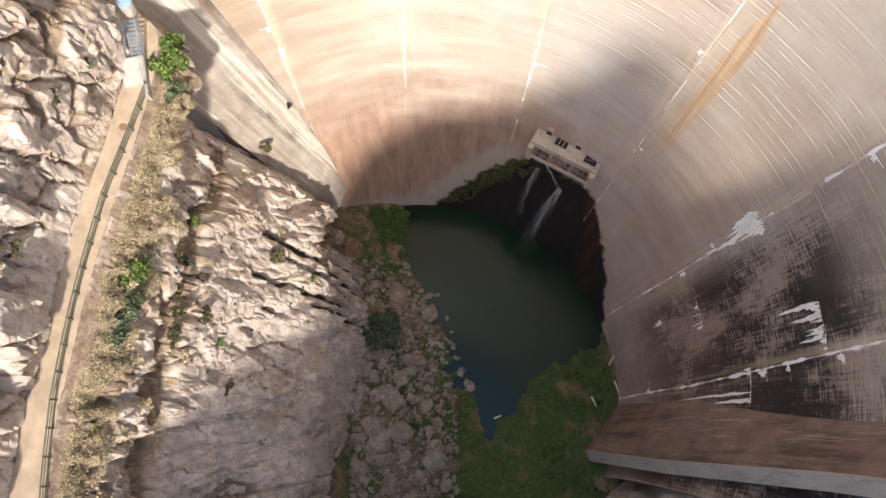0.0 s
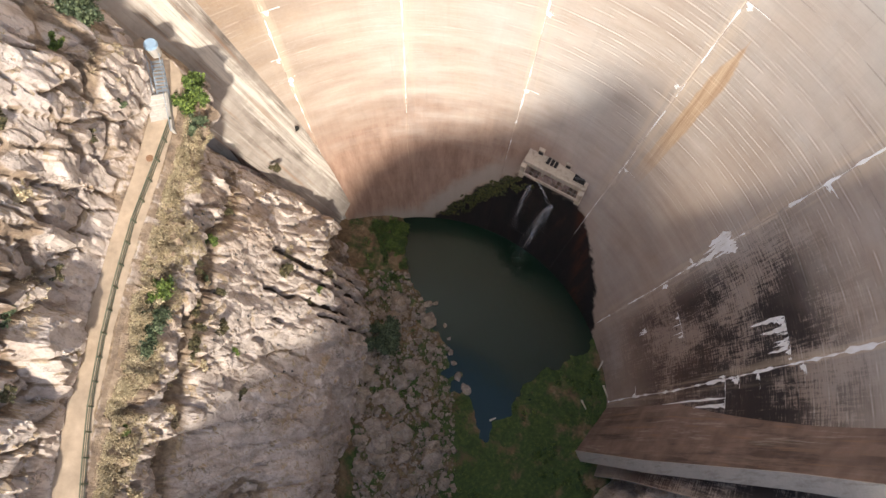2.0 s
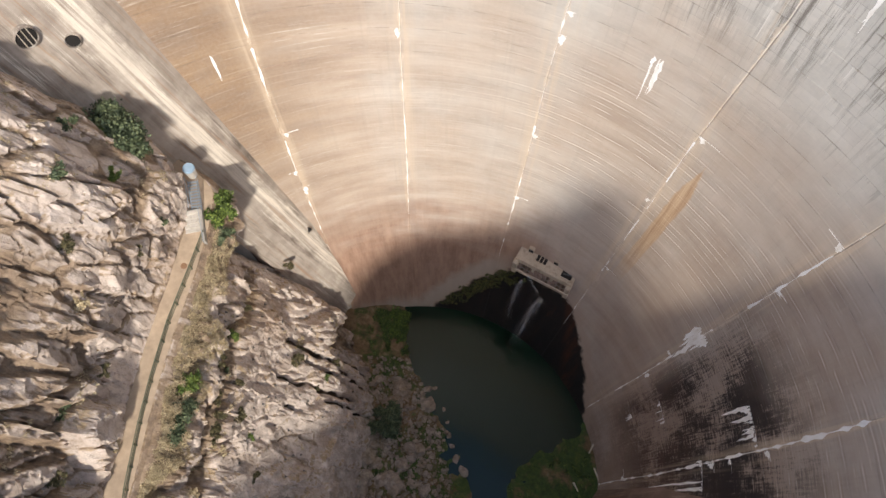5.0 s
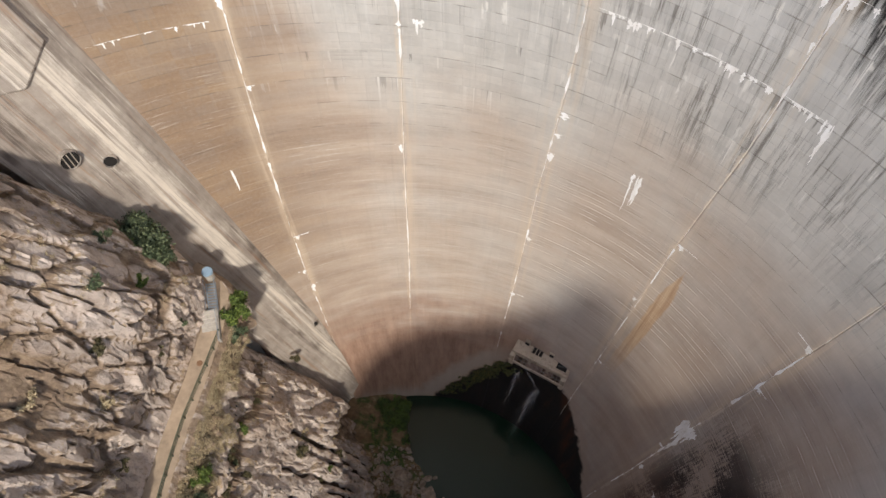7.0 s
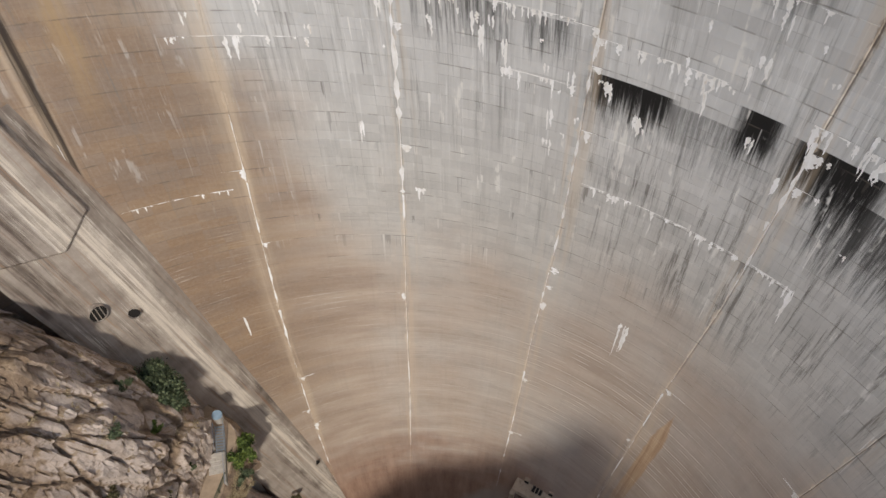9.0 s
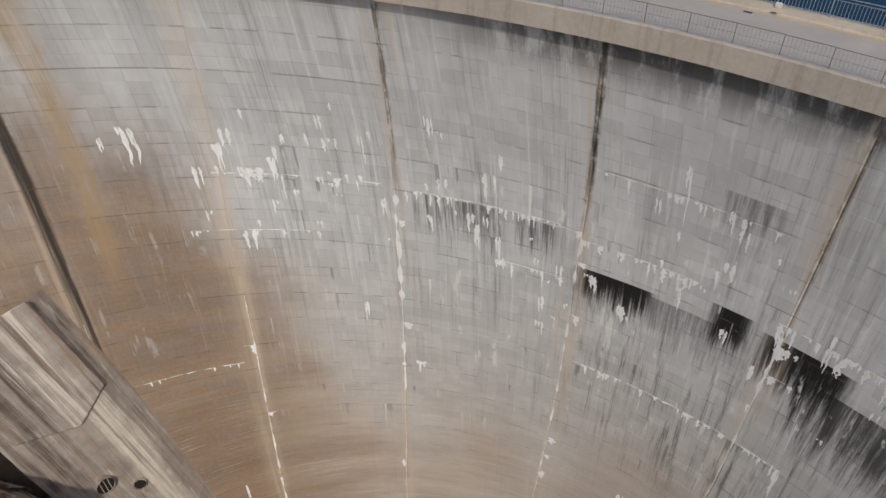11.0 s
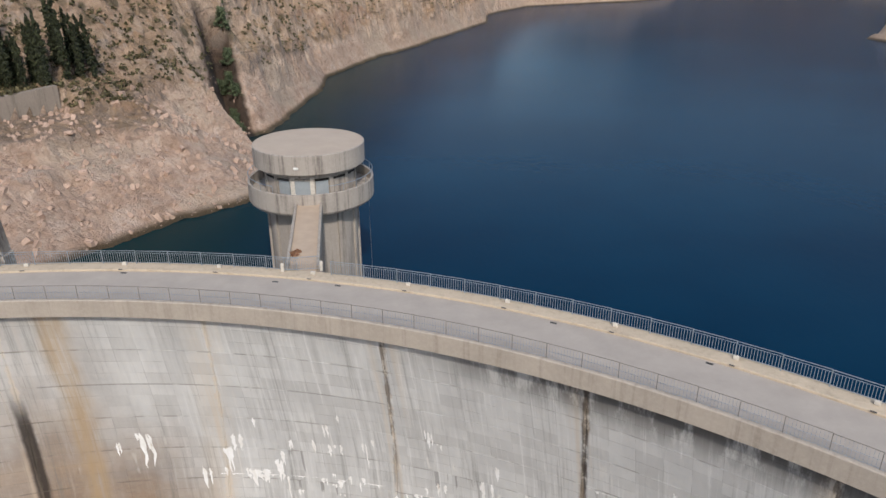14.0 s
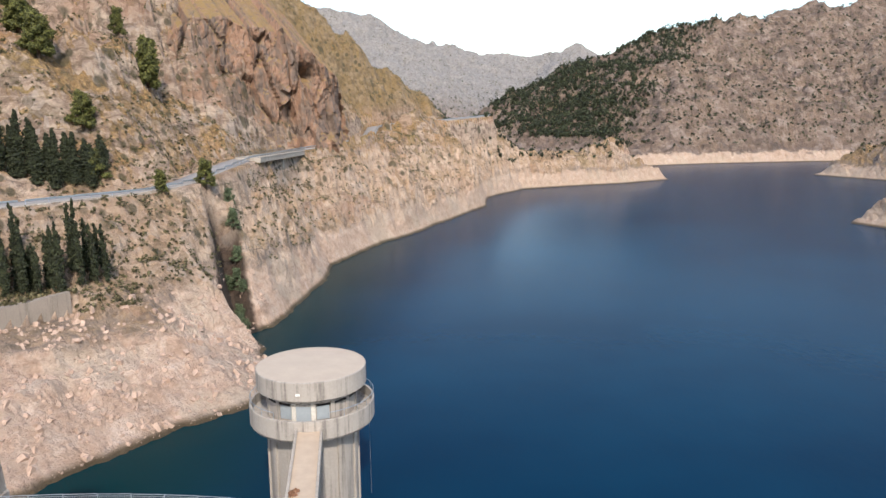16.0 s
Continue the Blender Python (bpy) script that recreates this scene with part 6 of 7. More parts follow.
def jet_material():
    n = Nodes("white_water", 0.5)
    w = n.uv()
    f = n.noise(n.scale(w, (5.0, 0.30, 1)), 1.0, 4.0, 0.6)
    side = n.math("SUBTRACT", 1.0, n.math("ABSOLUTE", n.math("SUBTRACT", n.mul(n.axis(w, 0), 2.0), 1.0)))
    a = n.mul(n.mul(n.step(f, 0.38, 0.80), n.step(side, 0.0, 1.0)), n.step(n.axis(w, 1), 8.0, 0.0, 0.06, 0.42))
    n.put(n.bsdf.inputs["Alpha"], a)
    return n.done(rgb("eef1f5"))


M_JET = jet_material()


def jet(start, away, drop, w0, w1, label):
    """A thrown sheet of water: curved ribbons along one parabola."""
    s, a = Vector(start), Vector(away)
    side = a.cross(Vector((0, 0, 1))).normalized()
    ob = group_of("water_jet", s, label, "water jet", "jets from the outlet house")
    for layer in range(3):
        rows, uv = [], []
        for q in np.linspace(0, 1, 24):
            p = a * q * (1 + 0.12 * (layer - 1)) + Vector((0, 0, -drop * q * q))
            w = (w0 + (w1 - w0) * q) * (1 - 0.25 * layer)
            rows.append([tuple(p + side * w * e + a.normalized() * (0.5 * w * (1 - e * e))) for e in (-1, -0.5, 0, 0.5, 1)])
            uv.append([((e + 1) / 2 + 0.37 * layer - int(0.37 * layer), q * 8 + 3 * 0) for e in (-1, -0.5, 0, 0.5, 1)])
        uv = np.array(uv)
        uv[..., 0] = np.linspace(0, 1, 5)[None, :]
        child("sheet", grid_mesh("sheet", np.array(rows), M_JET, True, uv), ob)
    return ob


hm = Matrix.Translation((15.2, 37.6, 17.6)) @ Matrix.Rotation(math.atan2(HX.y, HX.x), 4, "Z")
turn = hm.to_3x3()
jet(hm @ Vector((-2.1, -1.3, 3.6)), turn @ Vector((3.9, -2.2, 0)), 2.2, 0.22, 0.5, "white jet of water leaping from the outlet house")
jet(hm @ Vector((1.6, -3.0, 2.2)), turn @ Vector((-1.4, -3.2, 0)), 19.8, 0.5, 2.8, "veil of white water falling into the pool")
jet(hm @ Vector((-2.3, -1.9, 2.4)), turn @ Vector((-0.4, -2.0, 0)), 12.0, 0.4, 1.4, "thin veil of water falling along the wet wall")

# ---- path: fence, steps, ladder with platform ----
M_GREENSTEEL = plain("green_grey_rail", rgb("5f6450"), 0.6, 0.3, 0.2, 4)
fence_line = [(-23.35, 29.0, 54.4), (-24.25, 24.8, 54.4), (-25.45, 19.8, 54.4), (-26.2, 14.6, 54.4), (-26.65, 10.0, 54.4), (-26.9, 4.8, 54.4), (-26.7, 0.0, 54.4), (-26.2, -6.0, 54.4), (-25.4, -12.0, 54.4)]
spots = along(fence_line, 1.9)
for (p, h), (q, _) in zip(spots, spots[1:]):
    ob = group_of("path_fence", p, "low weathered green-grey rail fence beside the path", "fence", "fence bays beside the path")
    part("post", new_box((-0.06, -0.06, -0.2), (0.06, 0.06, 1.05)), M_GREENSTEEL, ob)
    e = q - p
    for z in (0.32, 0.66, 1.0):
        part("rail", new_tube((0, 0, z), (e.x, e.y, z), 0.055 if z > 0.9 else 0.035, 6), M_GREENSTEEL, ob)
steps = group_of("stone_steps", (-24.15, 27.9, 54.0), "flight of worn concrete steps from the path to the ladder", "stairs")
steps.rotation_euler.z = math.atan2(0.8, -0.18) - math.pi / 2
for i in range(8):
    part("step", new_box((-0.85, i * 0.44, -0.4), (0.85, i * 0.44 + 0.46, 0.14 * (i + 1)), None, 0.02), M_CONC, steps)
part("side_wall", new_box((0.85, -0.1, -0.5), (1.1, 3.6, 1.2), None, 0.04), M_CONC, steps)
part("hand_rail", new_tube((0.95, -0.3, 1.2), (0.95, 3.6, 2.2), 0.04, 6), M_STEEL, steps)
ladder = group_of("steel_stair", (-24.35, 31.4, 54.8), "grey steel stair with rails climbing to a round platform", "stair")
ladder.rotation_euler.z = math.radians(8)
run, rise = 2.7, 1.5
for s in (-1, 1):
    part("stringer", new_tube((s * 0.5, 0, 0), (s * 0.5, run, rise), 0.06, 6), M_STEEL, ladder)
    part("hand_rail", new_tube((s * 0.55, 0, 1.0), (s * 0.55, run, rise + 1.0), 0.035, 6), M_STEEL, ladder)
    for i in range(6):
        t = i / 5
        part("rail_post", new_tube((s * 0.55, run * t, rise * t), (s * 0.55, run * t, rise * t + 1.0), 0.025, 5), M_STEEL, ladder)
for i in range(10):
    t = (i + 0.5) / 10
    part("tread", new_box((-0.48, run * t - 0.11, rise * t - 0.02), (0.48, run * t + 0.11, rise * t + 0.02)), M_STEEL, ladder)
M_BLUE = plain("pale_blue_cover", rgb("8fa6b8"), 0.5, 0.1, 0.1, 3)
bm = bmesh.new()
bmesh.ops.create_cone(bm, cap_ends=True, segments=20, radius1=0.62, radius2=0.55, depth=0.2, matrix=Matrix.Translation((0, run + 0.7, rise + 1.35)))
part("platform_cover", bm, M_BLUE, ladder, "round pale blue cover")
bm = bmesh.new()
bmesh.ops.create_cone(bm, cap_ends=True, segments=20, radius1=0.48, radius2=0.55, depth=1.3, matrix=Matrix.Translation((0, run + 0.7, rise + 0.55)))
part("platform", bm, M_CONC, ladder)
tagged(part("manhole_lid", new_tube((-25.0, 25.6, 54.42), (-25.0, 25.6, 54.50), 0.32, 16), plain("rusty_iron", rgb("8b6a50"), 0.8, 0.3, 0.2, 5)), "round rusty iron lid in the path", "lid")

# round drain mouth in the abutment slab
mouth = group_of("drain_mouth", (-32.99, 37.61, 74.11), "round drain mouth with rusty bars in the abutment slab", "drain")
mouth.rotation_euler = Vector((0.723, -0.663, 0.196)).to_track_quat("Z", "Y").to_euler()
bm = bmesh.new()
bmesh.ops.create_cone(bm, cap_ends=False, segments=28, radius1=0.9, radius2=0.9, depth=1.2)
part("ring", bm, M_SLAB, mouth)
bm = bmesh.new()
bmesh.ops.create_circle(bm, cap_ends=True, segments=28, radius=0.85, matrix=Matrix.Translation((0, 0, 0.42)))
part("hole", bm, M_DARK, mouth)
for x in (-0.4, 0.0, 0.4):
    part("bar", new_tube((x, -0.78, 0.52), (x, 0.78, 0.52), 0.05, 6), M_COPING, mouth)

for place, r, word in (((-30.64, 39.35, 71.57), 0.6, "small round dark drain hole in the abutment slab"), ((-18.25, 40.6, 30.3), 0.6, "round drain niche with a pale rim in the concrete")):
    hole = group_of("drain_hole", place, word, "drain")
    hole.rotation_euler = Vector((0.35, -0.85, 0.25)).to_track_quat("Z", "Y").to_euler()
    bm = bmesh.new()
    bmesh.ops.create_cone(bm, cap_ends=False, segments=24, radius1=r, radius2=r * 1.05, depth=0.9)
    part("ring", bm, M_SLAB, hole)
    bm = bmesh.new()
    bmesh.ops.create_circle(bm, cap_ends=True, segments=24, radius=r * 0.96, matrix=Matrix.Translation((0, 0, 0.3)))
    part("hole", bm, M_DARK, hole)

# ---- rock bolts on the cliff ----
def wall_at(y, z):
    return Vector(LEFT[int(np.abs(WALL_ZS - z).argmin()), int(np.abs(WALL_YS - y).argmin())])


bolt_mesh = None
for i in range(70):
    y, z = 8 + 24 * rng.random(), 24 + 24 * rng.random()
    p = wall_at(y, z)
    if bolt_mesh is None:
        bm = bmesh.new()
        box(bm, (-0.02, -0.14, -0.14), (0.08, 0.14, 0.14), None, 0.02)
        tube(bm, (0.05, 0, 0), (0.26, 0, 0), 0.045, 6)
        ob = part("rock_bolt", bm, M_DARKSTEEL)
        bolt_mesh = ob.data
    else:
        ob = new("rock_bolt", bolt_mesh)
    ob.location = p
    tagged(ob, "small dark steel rock bolt with its plate", "rock bolt", "rock bolts in the cliff")

# ---- plants of the cliff and the gorge ----
bush((-22.4, 32.0, 53.0), 2.2, 2.8, M_LEAF, "bright green fig bush by the steel stair", size=0.3)
bush((-22.3, 29.6, 52.6), 1.5, 1.4, M_LEAF_GREY, "low grey-green shrub under the steel stair")
bush((-28.0, 34.2, 63.4), 3.7, 5.2, M_LEAF_GREY, "large grey-green bush on the rock beside the slab", size=0.3)
bush((-29.6, 32.6, 66.0), 1.6, 2.2, M_LEAF, "green bush on the rock beside the slab", size=0.3)
bush((-24.9, 11.1, 51.2), 3.0, 2.2, M_LEAF_GREY, "wide sparse grey bush below the path", density=0.8)
bush((-24.2, 15.0, 50.9), 1.8, 1.5, M_LEAF, "round green bush below the path", density=0.8)
bush((-24.6, 13.4, 51.2), 1.3, 1.0, M_DRY, "dry brown bush below the path", density=0.5)
bush((-22.0, 21.3, 44.5), 0.9, 0.9, M_LEAF, "small green bush in a crack of the cliff")
bush((-18.2, 22.8, 28.6), 1.1, 1.0, M_SCRUB, "yellowish bush on a dark ledge")
bush((-9.2, 18.9, 2.6), 3.6, 5.2, M_LEAF_GREY, "large dusty green bush at the foot of the cliff", density=0.9, size=0.3)
bush((-23.0, 12.6, 43.8), 1.0, 1.2, M_SCRUB, "yellow-green scrub in the gully")
bush((-23.4, 10.2, 43.4), 0.9, 1.0, M_DRY, "dry scrub in the gully")
bush((-20.4, 35.6, 28.6), 0.9, 1.3, M_SCRUB, "thin shrub at the edge of the slab", density=0.6)
bush((-25.4, 3.0, 51.4), 0.9, 0.8, M_LEAF, "small green shrub below the path", density=0.7)
bush((-23.0, 25.6, 48.5), 0.8, 0.9, M_SCRUB, "small grey shrub on the cliff", density=0.7)
moss = []
for i in range(260):
    v = 1.5 + 14.5 * rng.random() ** 0.9
    p = on_face(-0.2 + 0.77 * v + rng.normal() * 0.7 + 2.6 * rng.random() ** 2, v, -0.05)
    moss.append((*p, 0.45, 0.35, 0.4))
tagged(new("moss", leaf_mesh("moss", moss, 9000, 0.24, leaf_material("moss_leaves", rgb("1d2210"), rgb("39401a"), rgb("676233")))), "olive moss and weeds hanging on the wet dam wall", "moss", kind="stuff")
for y, z, r, m, word in ((10.9, 44.2, 1.1, M_SCRUB, "yellow-green"), (14.5, 44.6, 1.2, M_SCRUB, "yellow-green"), (18.1, 43.2, 0.9, M_LEAF_GREY, "grey-green"), (22.0, 41.8, 1.1, M_LEAF, "green"), (26.5, 39.2, 0.9, M_SCRUB, "yellow-green"), (4.0, 44.0, 1.0, M_DRY, "dry"), (7.5, 44.8, 1.0, M_DRY, "dry"), (24.4, 28.0, 0.9, M_SCRUB, "yellow-green"), (20.0, 24.5, 0.7, M_SCRUB, "olive"), (16.6, 42.0, 1.0, M_SCRUB, "yellow-green"), (13.6, 41.6, 1.2, M_SCRUB, "yellow-green"), (9.4, 42.4, 0.8, M_DRY, "dry"), (18.2, 46.0, 0.9, M_SCRUB, "yellow-green"), (11.8, 37.4, 0.8, M_LEAF, "green"), (20.0, 49.5, 0.8, M_DRY, "dry"), (7.5, 34.0, 0.9, M_SCRUB, "yellow-green"), (22.0, 29.7, 1.0, M_SCRUB, "yellow-green"), (21.5, 22.8, 0.8, M_LEAF, "green"), (25.5, 27.5, 0.7, M_DRY, "dry"), (24.0, 20.0, 0.9, M_SCRUB, "yellow-green"), (5.0, 47.5, 0.9, M_DRY, "dry"), (-2.5, 49.5, 1.3, M_DRY, "dry")):
    q = wall_at(y, z)
    bush((q.x + 0.1, q.y, q.z - 0.3), r, r * 0.9, m, word + " scrub rooted in a crack of the cliff", density=0.7, group="scrub in the cracks of the cliff")
def high_at(y, z):
    """A point of the cliff above the path."""
    i, j = NLOW + NBENCH + int(np.abs(HIGH_ZS - z).argmin()), int(np.abs(WALL_YS - y).argmin())
    return Vector(LEFT[i, j])


for y, z, r, m, word in ((24, 62, 0.9, M_SCRUB, "olive"), (18, 66, 1.1, M_DRY, "dry"), (28, 60, 0.8, M_LEAF_GREY, "grey-green"), (14, 60, 0.9, M_SCRUB, "olive"), (10, 64, 1.2, M_LEAF_GREY, "grey-green"), (21, 70, 1.2, M_SCRUB, "olive"), (8, 58, 0.7, M_DRY, "dry"), (29, 67, 1.0, M_LEAF, "green"), (25, 74, 1.1, M_LEAF_GREY, "grey-green"), (16, 73, 1.2, M_DRY, "dry"), (5, 62, 1.0, M_SCRUB, "olive"), (31, 71, 1.2, M_LEAF_GREY, "grey-green")):
    q = high_at(y, z)
    bush((q.x + 0.1, q.y, q.z - 0.3), r, r * 0.8, m, word + " scrub on a ledge of the cliff above the path", density=0.7, group="scrub above the path")
# dry grass on the ledge beside the path and in the cracks
tufts = []
for i in range(2400):
    y = -12 + 42 * rng.random()
    x = path_x(y) + 1.3 + 4.2 * rng.random() ** 1.3 * (0.6 + 0.6 * vnoise(y * 0.35, 3.0, 0.0, 117))
    p = wall_at(y, 54.3 - (x - path_x(y) - 1.0) * 1.6)
    tufts.append((p.x + 0.1, p.y, p.z + 0.06, 0.5, 0.5, 0.16))
for i in range(420):
    y, z = -12 + 44 * rng.random(), 12 + 40 * rng.random()
    p = wall_at(y, z)
    if abs(z - np.interp(y, LEDGE_Y, LEDGE_Z)) < 1.5 or vnoise(y * 0.2, z * 0.2, 0.0, 111) > 0.45:
        tufts.append((p.x + 0.1, p.y, p.z + 0.1, 0.3, 0.35, 0.28))
for i in range(700):
    y, z = -5 + 38 * rng.random(), 55.5 + 24 * rng.random()
    if vnoise(y * 0.16, z * 0.16, 0.0, 119) > 0.48:
        p = high_at(y, z)
        tufts.append((p.x + 0.1, p.y, p.z + 0.1, 0.4, 0.45, 0.3))
tagged(new("dry_grass", leaf_mesh("dry_grass", tufts, 120000, 0.11, M_DRY)), "dry straw-coloured grass along the path and in cracks", "grass", kind="stuff")
# green weeds in the corner between pool and dam
for x, y, r in ((-8.3, 34.6, 1.3), (-9.0, 37.2, 1.2), (-7.2, 36.6, 1.2), (-7.0, 33.2, 1.0), (-8.0, 38.6, 1.0), (-6.6, 38.0, 0.9)):
    bush((x, y, float(ground_z(np.array([x]), np.array([y]))[0]) - 0.1), r, 0.7, M_LEAF, "low bright green weeds in the corner of the pool", "weeds", density=0.9, name="weeds", group="weeds by the pool")
# green turf by the pool
turf = []
for i in range(1500):
    x, y = (-12 + 36 * rng.random(), -12 + 50 * rng.random()) if i < 900 else (0.0, 28.5 + 9.7 * rng.random() ** 0.8)
    if i >= 900:
        x = -4.6 - (3.4 + 3.2 * (y - 28.5) / 9.7) * rng.random()
    z = float(ground_z(np.array([x]), np.array([y]))[0])
    if z > 0.08 and fbm(x * 0.16, y * 0.16, 0, 3, 57) > -0.05 - 0.25 * (x > 4) - 0.5 * (i >= 900):
        turf.append((x, y, z + 0.08, 0.7, 0.7, 0.16))
tagged(new("turf", leaf_mesh("turf", turf, 48000, 0.2, leaf_material("turf_green", rgb("26331a"), rgb("3f5222"), rgb("6c7a34")))), "patches of green turf and weeds round the pool", "grass", kind="stuff")

# ---- boulders and rubble at the foot of the cliff ----
M_BOULDER = rock_material("boulder_stone", rgb("ab9c8f"), rgb("857668"), rgb("564a40"), rgb("a08a76"), rgb("7c7048"), 0.2)
kinds = [boulder_mesh(1.0, s, M_BOULDER) for s in range(7)]
for i in range(260):
    y = -10 + 38 * rng.random()
    x = -12.5 + 12.5 * rng.random() ** 1.3 + 0.05 * (12 - y)
    if inside_distance(np.array([x]), np.array([y]), POOL)[0] > 0.4:
        continue
    r = 0.25 + 1.15 * rng.random() ** 3.2
    ob = new("boulder", kinds[i % 7])
    ob.location = (x, y, float(ground_z(np.array([x]), np.array([y]))[0]) + 0.15 * r)
    ob.rotation_euler = (rng.random() * 0.6, rng.random() * 0.6, rng.random() * 6.28)
    ob.scale = (r, r * (0.7 + 0.5 * rng.random()), r * 0.8)
    tagged(ob, "angular grey limestone boulder fallen from the cliff", "boulder", "boulders at the foot of the cliff")
for x, y, r in ((-7.5, 9.5, 2.1), (-5.8, 5.0, 1.8), (-1.2, 1.5, 1.9), (-9.5, 5.5, 1.7), (-6.2, 12.5, 1.3)):
    ob = new("boulder", kinds[int(r * 10) % 7])
    ob.location = (x, y, float(ground_z(np.array([x]), np.array([y]))[0]) + 0.2)
    ob.rotation_euler = (0.3, 0.2, r * 7)
    ob.scale = (r, r * 0.8, r * 0.75)
    tagged(ob, "large pale limestone block lying among rubble", "boulder", "boulders at the foot of the cliff")
for x, y, r in ((-0.9, 25.0, 0.45), (0.6, 21.5, 0.4), (1.5, 17.3, 0.55), (2.0, 15.6, 0.5), (2.6, 13.6, 0.75), (3.9, 11.6, 0.9), (1.2, 19.4, 0.35)):
    ob = new("boulder", kinds[int(x * 10) % 7])
    ob.location, ob.scale = (x, y, 0.1), (r, r * 0.7, r * 0.7)
    ob.rotation_euler.z = x * 3
    tagged(ob, "pale boulder at the edge of the pool", "boulder", "boulders at the edge of the pool")
pebble = []
for i in range(3400):
    y = -10 + 40 * rng.random()
    x = -12 + 14 * rng.random()
    z = float(ground_z(np.array([x]), np.array([y]))[0])
    if z < 0.05:
        continue
    r = 0.07 + 0.42 * rng.random() ** 3
    m = Matrix.LocRotScale((x, y, z + r * 0.2), Euler((rng.random() * 3, rng.random() * 3, rng.random() * 3)), (r, r * 0.8, r * 0.6))
    pebble.append(m)
cube = [(-1, -1, -1), (1, -0.8, -1), (0.9, 1, -0.9), (-1, 0.8, -1), (-0.7, -0.9, 1), (0.8, -0.7, 0.8), (0.7, 0.8, 1), (-0.9, 0.7, 0.7)]
quads = [(0, 3, 2, 1), (4, 5, 6, 7), (0, 1, 5, 4), (1, 2, 6, 5), (2, 3, 7, 6), (3, 0, 4, 7)]


def chips(name, poses, material):
    verts, faces = [], []
    for m in poses:
        b = len(verts)
        verts += [m @ Vector(c) for c in cube]
        faces += [tuple(b + i for i in f) for f in quads]
    return new(name, mesh_from(name, verts, faces, material))


tagged(chips("rubble", pebble, M_BOULDER), "small broken stones strewn between the boulders", "rubble", kind="stuff")
for (ax, ay), (bx, by), z in (((7.3, 7.0), (8.3, 7.4), 0.06), ((25.0, 16.2), (23.9, 14.4), 0.9), ((21.2, 10.0), (21.8, 8.6), 0.8), ((24.6, 12.2), (25.2, 10.2), 0.9)):
    ob = part("driftwood", new_tube((ax, ay, z), (bx, by, z + 0.1), 0.16, 7, 0.09), M_WOOD)
    tagged(ob, "pale bleached piece of driftwood", "driftwood", "driftwood by the pool")

# ---- the hillside above the reservoir ----
road_pts = [Vector(p) for p, _ in along(ROAD_LINE, 3.0)]
rows = []
for i, p in enumerate(road_pts):
    a, b = road_pts[max(0, i - 1)], road_pts[min(len(road_pts) - 1, i + 1)]
    side = (b - a).cross(Vector((0, 0, 1))).normalized()
    rows.append([tuple(p + side * s + Vector((0, 0, 0.35 if abs(s) < 2.6 else -0.6))) for s in (-2.7, -2.5, 0, 2.5, 2.7)])
M_ROAD = plain("mountain_road", rgb("8a8581"), 0.97, 0, 0.06, 0.4)
tagged(new("mountain_road", grid_mesh("mountain_road", np.array(rows), M_ROAD)), "grey asphalt mountain road above the reservoir", "road", kind="structure")
proto = None
for (p, h), (q, _) in zip(along(ROAD_LINE, 4.0), along(ROAD_LINE, 4.0)[1:]):
    side = h.cross(Vector((0, 0, 1))).normalized()
    m = Matrix.Translation(p + side * 2.45 + Vector((0, 0, 0.35))) @ Matrix.Rotation(math.atan2((q - p).y, (q - p).x), 4, "Z")
    if proto is None:
        proto = group_of("crash_barrier", (0, 0, 0), "galvanised steel crash barrier along the mountain road", "barrier", "crash barriers along the road")
        part("beam", new_box((-0.05, -0.05, 0.45), (4.05, 0.05, 0.78), None, 0.03), M_STEEL, proto)
        part("post", new_box((-0.06, -0.06, -0.6), (0.06, 0.06, 0.7)), M_STEEL, proto)
        proto.matrix_basis = m
    else:
        copy_thing(proto, m)
viaduct = group_of("road_bridge", (-50.2, 206.0, 141.9), "short concrete road bridge with parapets over a ravine", "bridge")
viaduct.rotation_euler.z = math.atan2(45, 4)
part("deck", new_box((-18, -3.4, -0.9), (22, 3.4, 0.30), None, 0.05), M_COPING, viaduct)
for s in (-1, 1):
    part("kerb", new_box((-18, s * 3.3 - 0.2, 0.30), (22, s * 3.3 + 0.2, 0.5), None, 0.04), M_COPING, viaduct)
    for z in (0.85, 1.25):
        part("rail", new_box((-18, s * 3.3 - 0.06, z), (22, s * 3.3 + 0.06, z + 0.1)), M_RAIL, viaduct)
    for x in range(-18, 23, 2):
        part("post", new_box((x - 0.07, s * 3.3 - 0.07, 0.4), (x + 0.07, s * 3.3 + 0.07, 1.3)), M_RAIL, viaduct)
for x in (-12, 4, 18):
    part("pier", new_box((x - 0.7, -2.4, -14), (x + 0.7, 2.4, -0.9), None, 0.05), M_COPING, viaduct)


def ground_at(x, y):
    return float(bank_z(np.array([float(x)]), np.array([float(y)]))[0])


def strip_wall(name, line, height, thick, material, label, below=3.0):
    rows = []
    pts = [Vector(p) for p in line]
    for i, p in enumerate(pts):
        a, b = pts[max(0, i - 1)], pts[min(len(pts) - 1, i + 1)]
        side = Vector((b.y - a.y, a.x - b.x, 0)).normalized() * thick
        rows.append([tuple(p + Vector((0, 0, -below))), tuple(p + Vector((0, 0, height))), tuple(p + side + Vector((0, 0, height))), tuple(p + side + Vector((0, 0, -below)))])
    return tagged(new(name, grid_mesh(name, np.array(rows), material, False, None, True)), label, "wall", kind="structure")


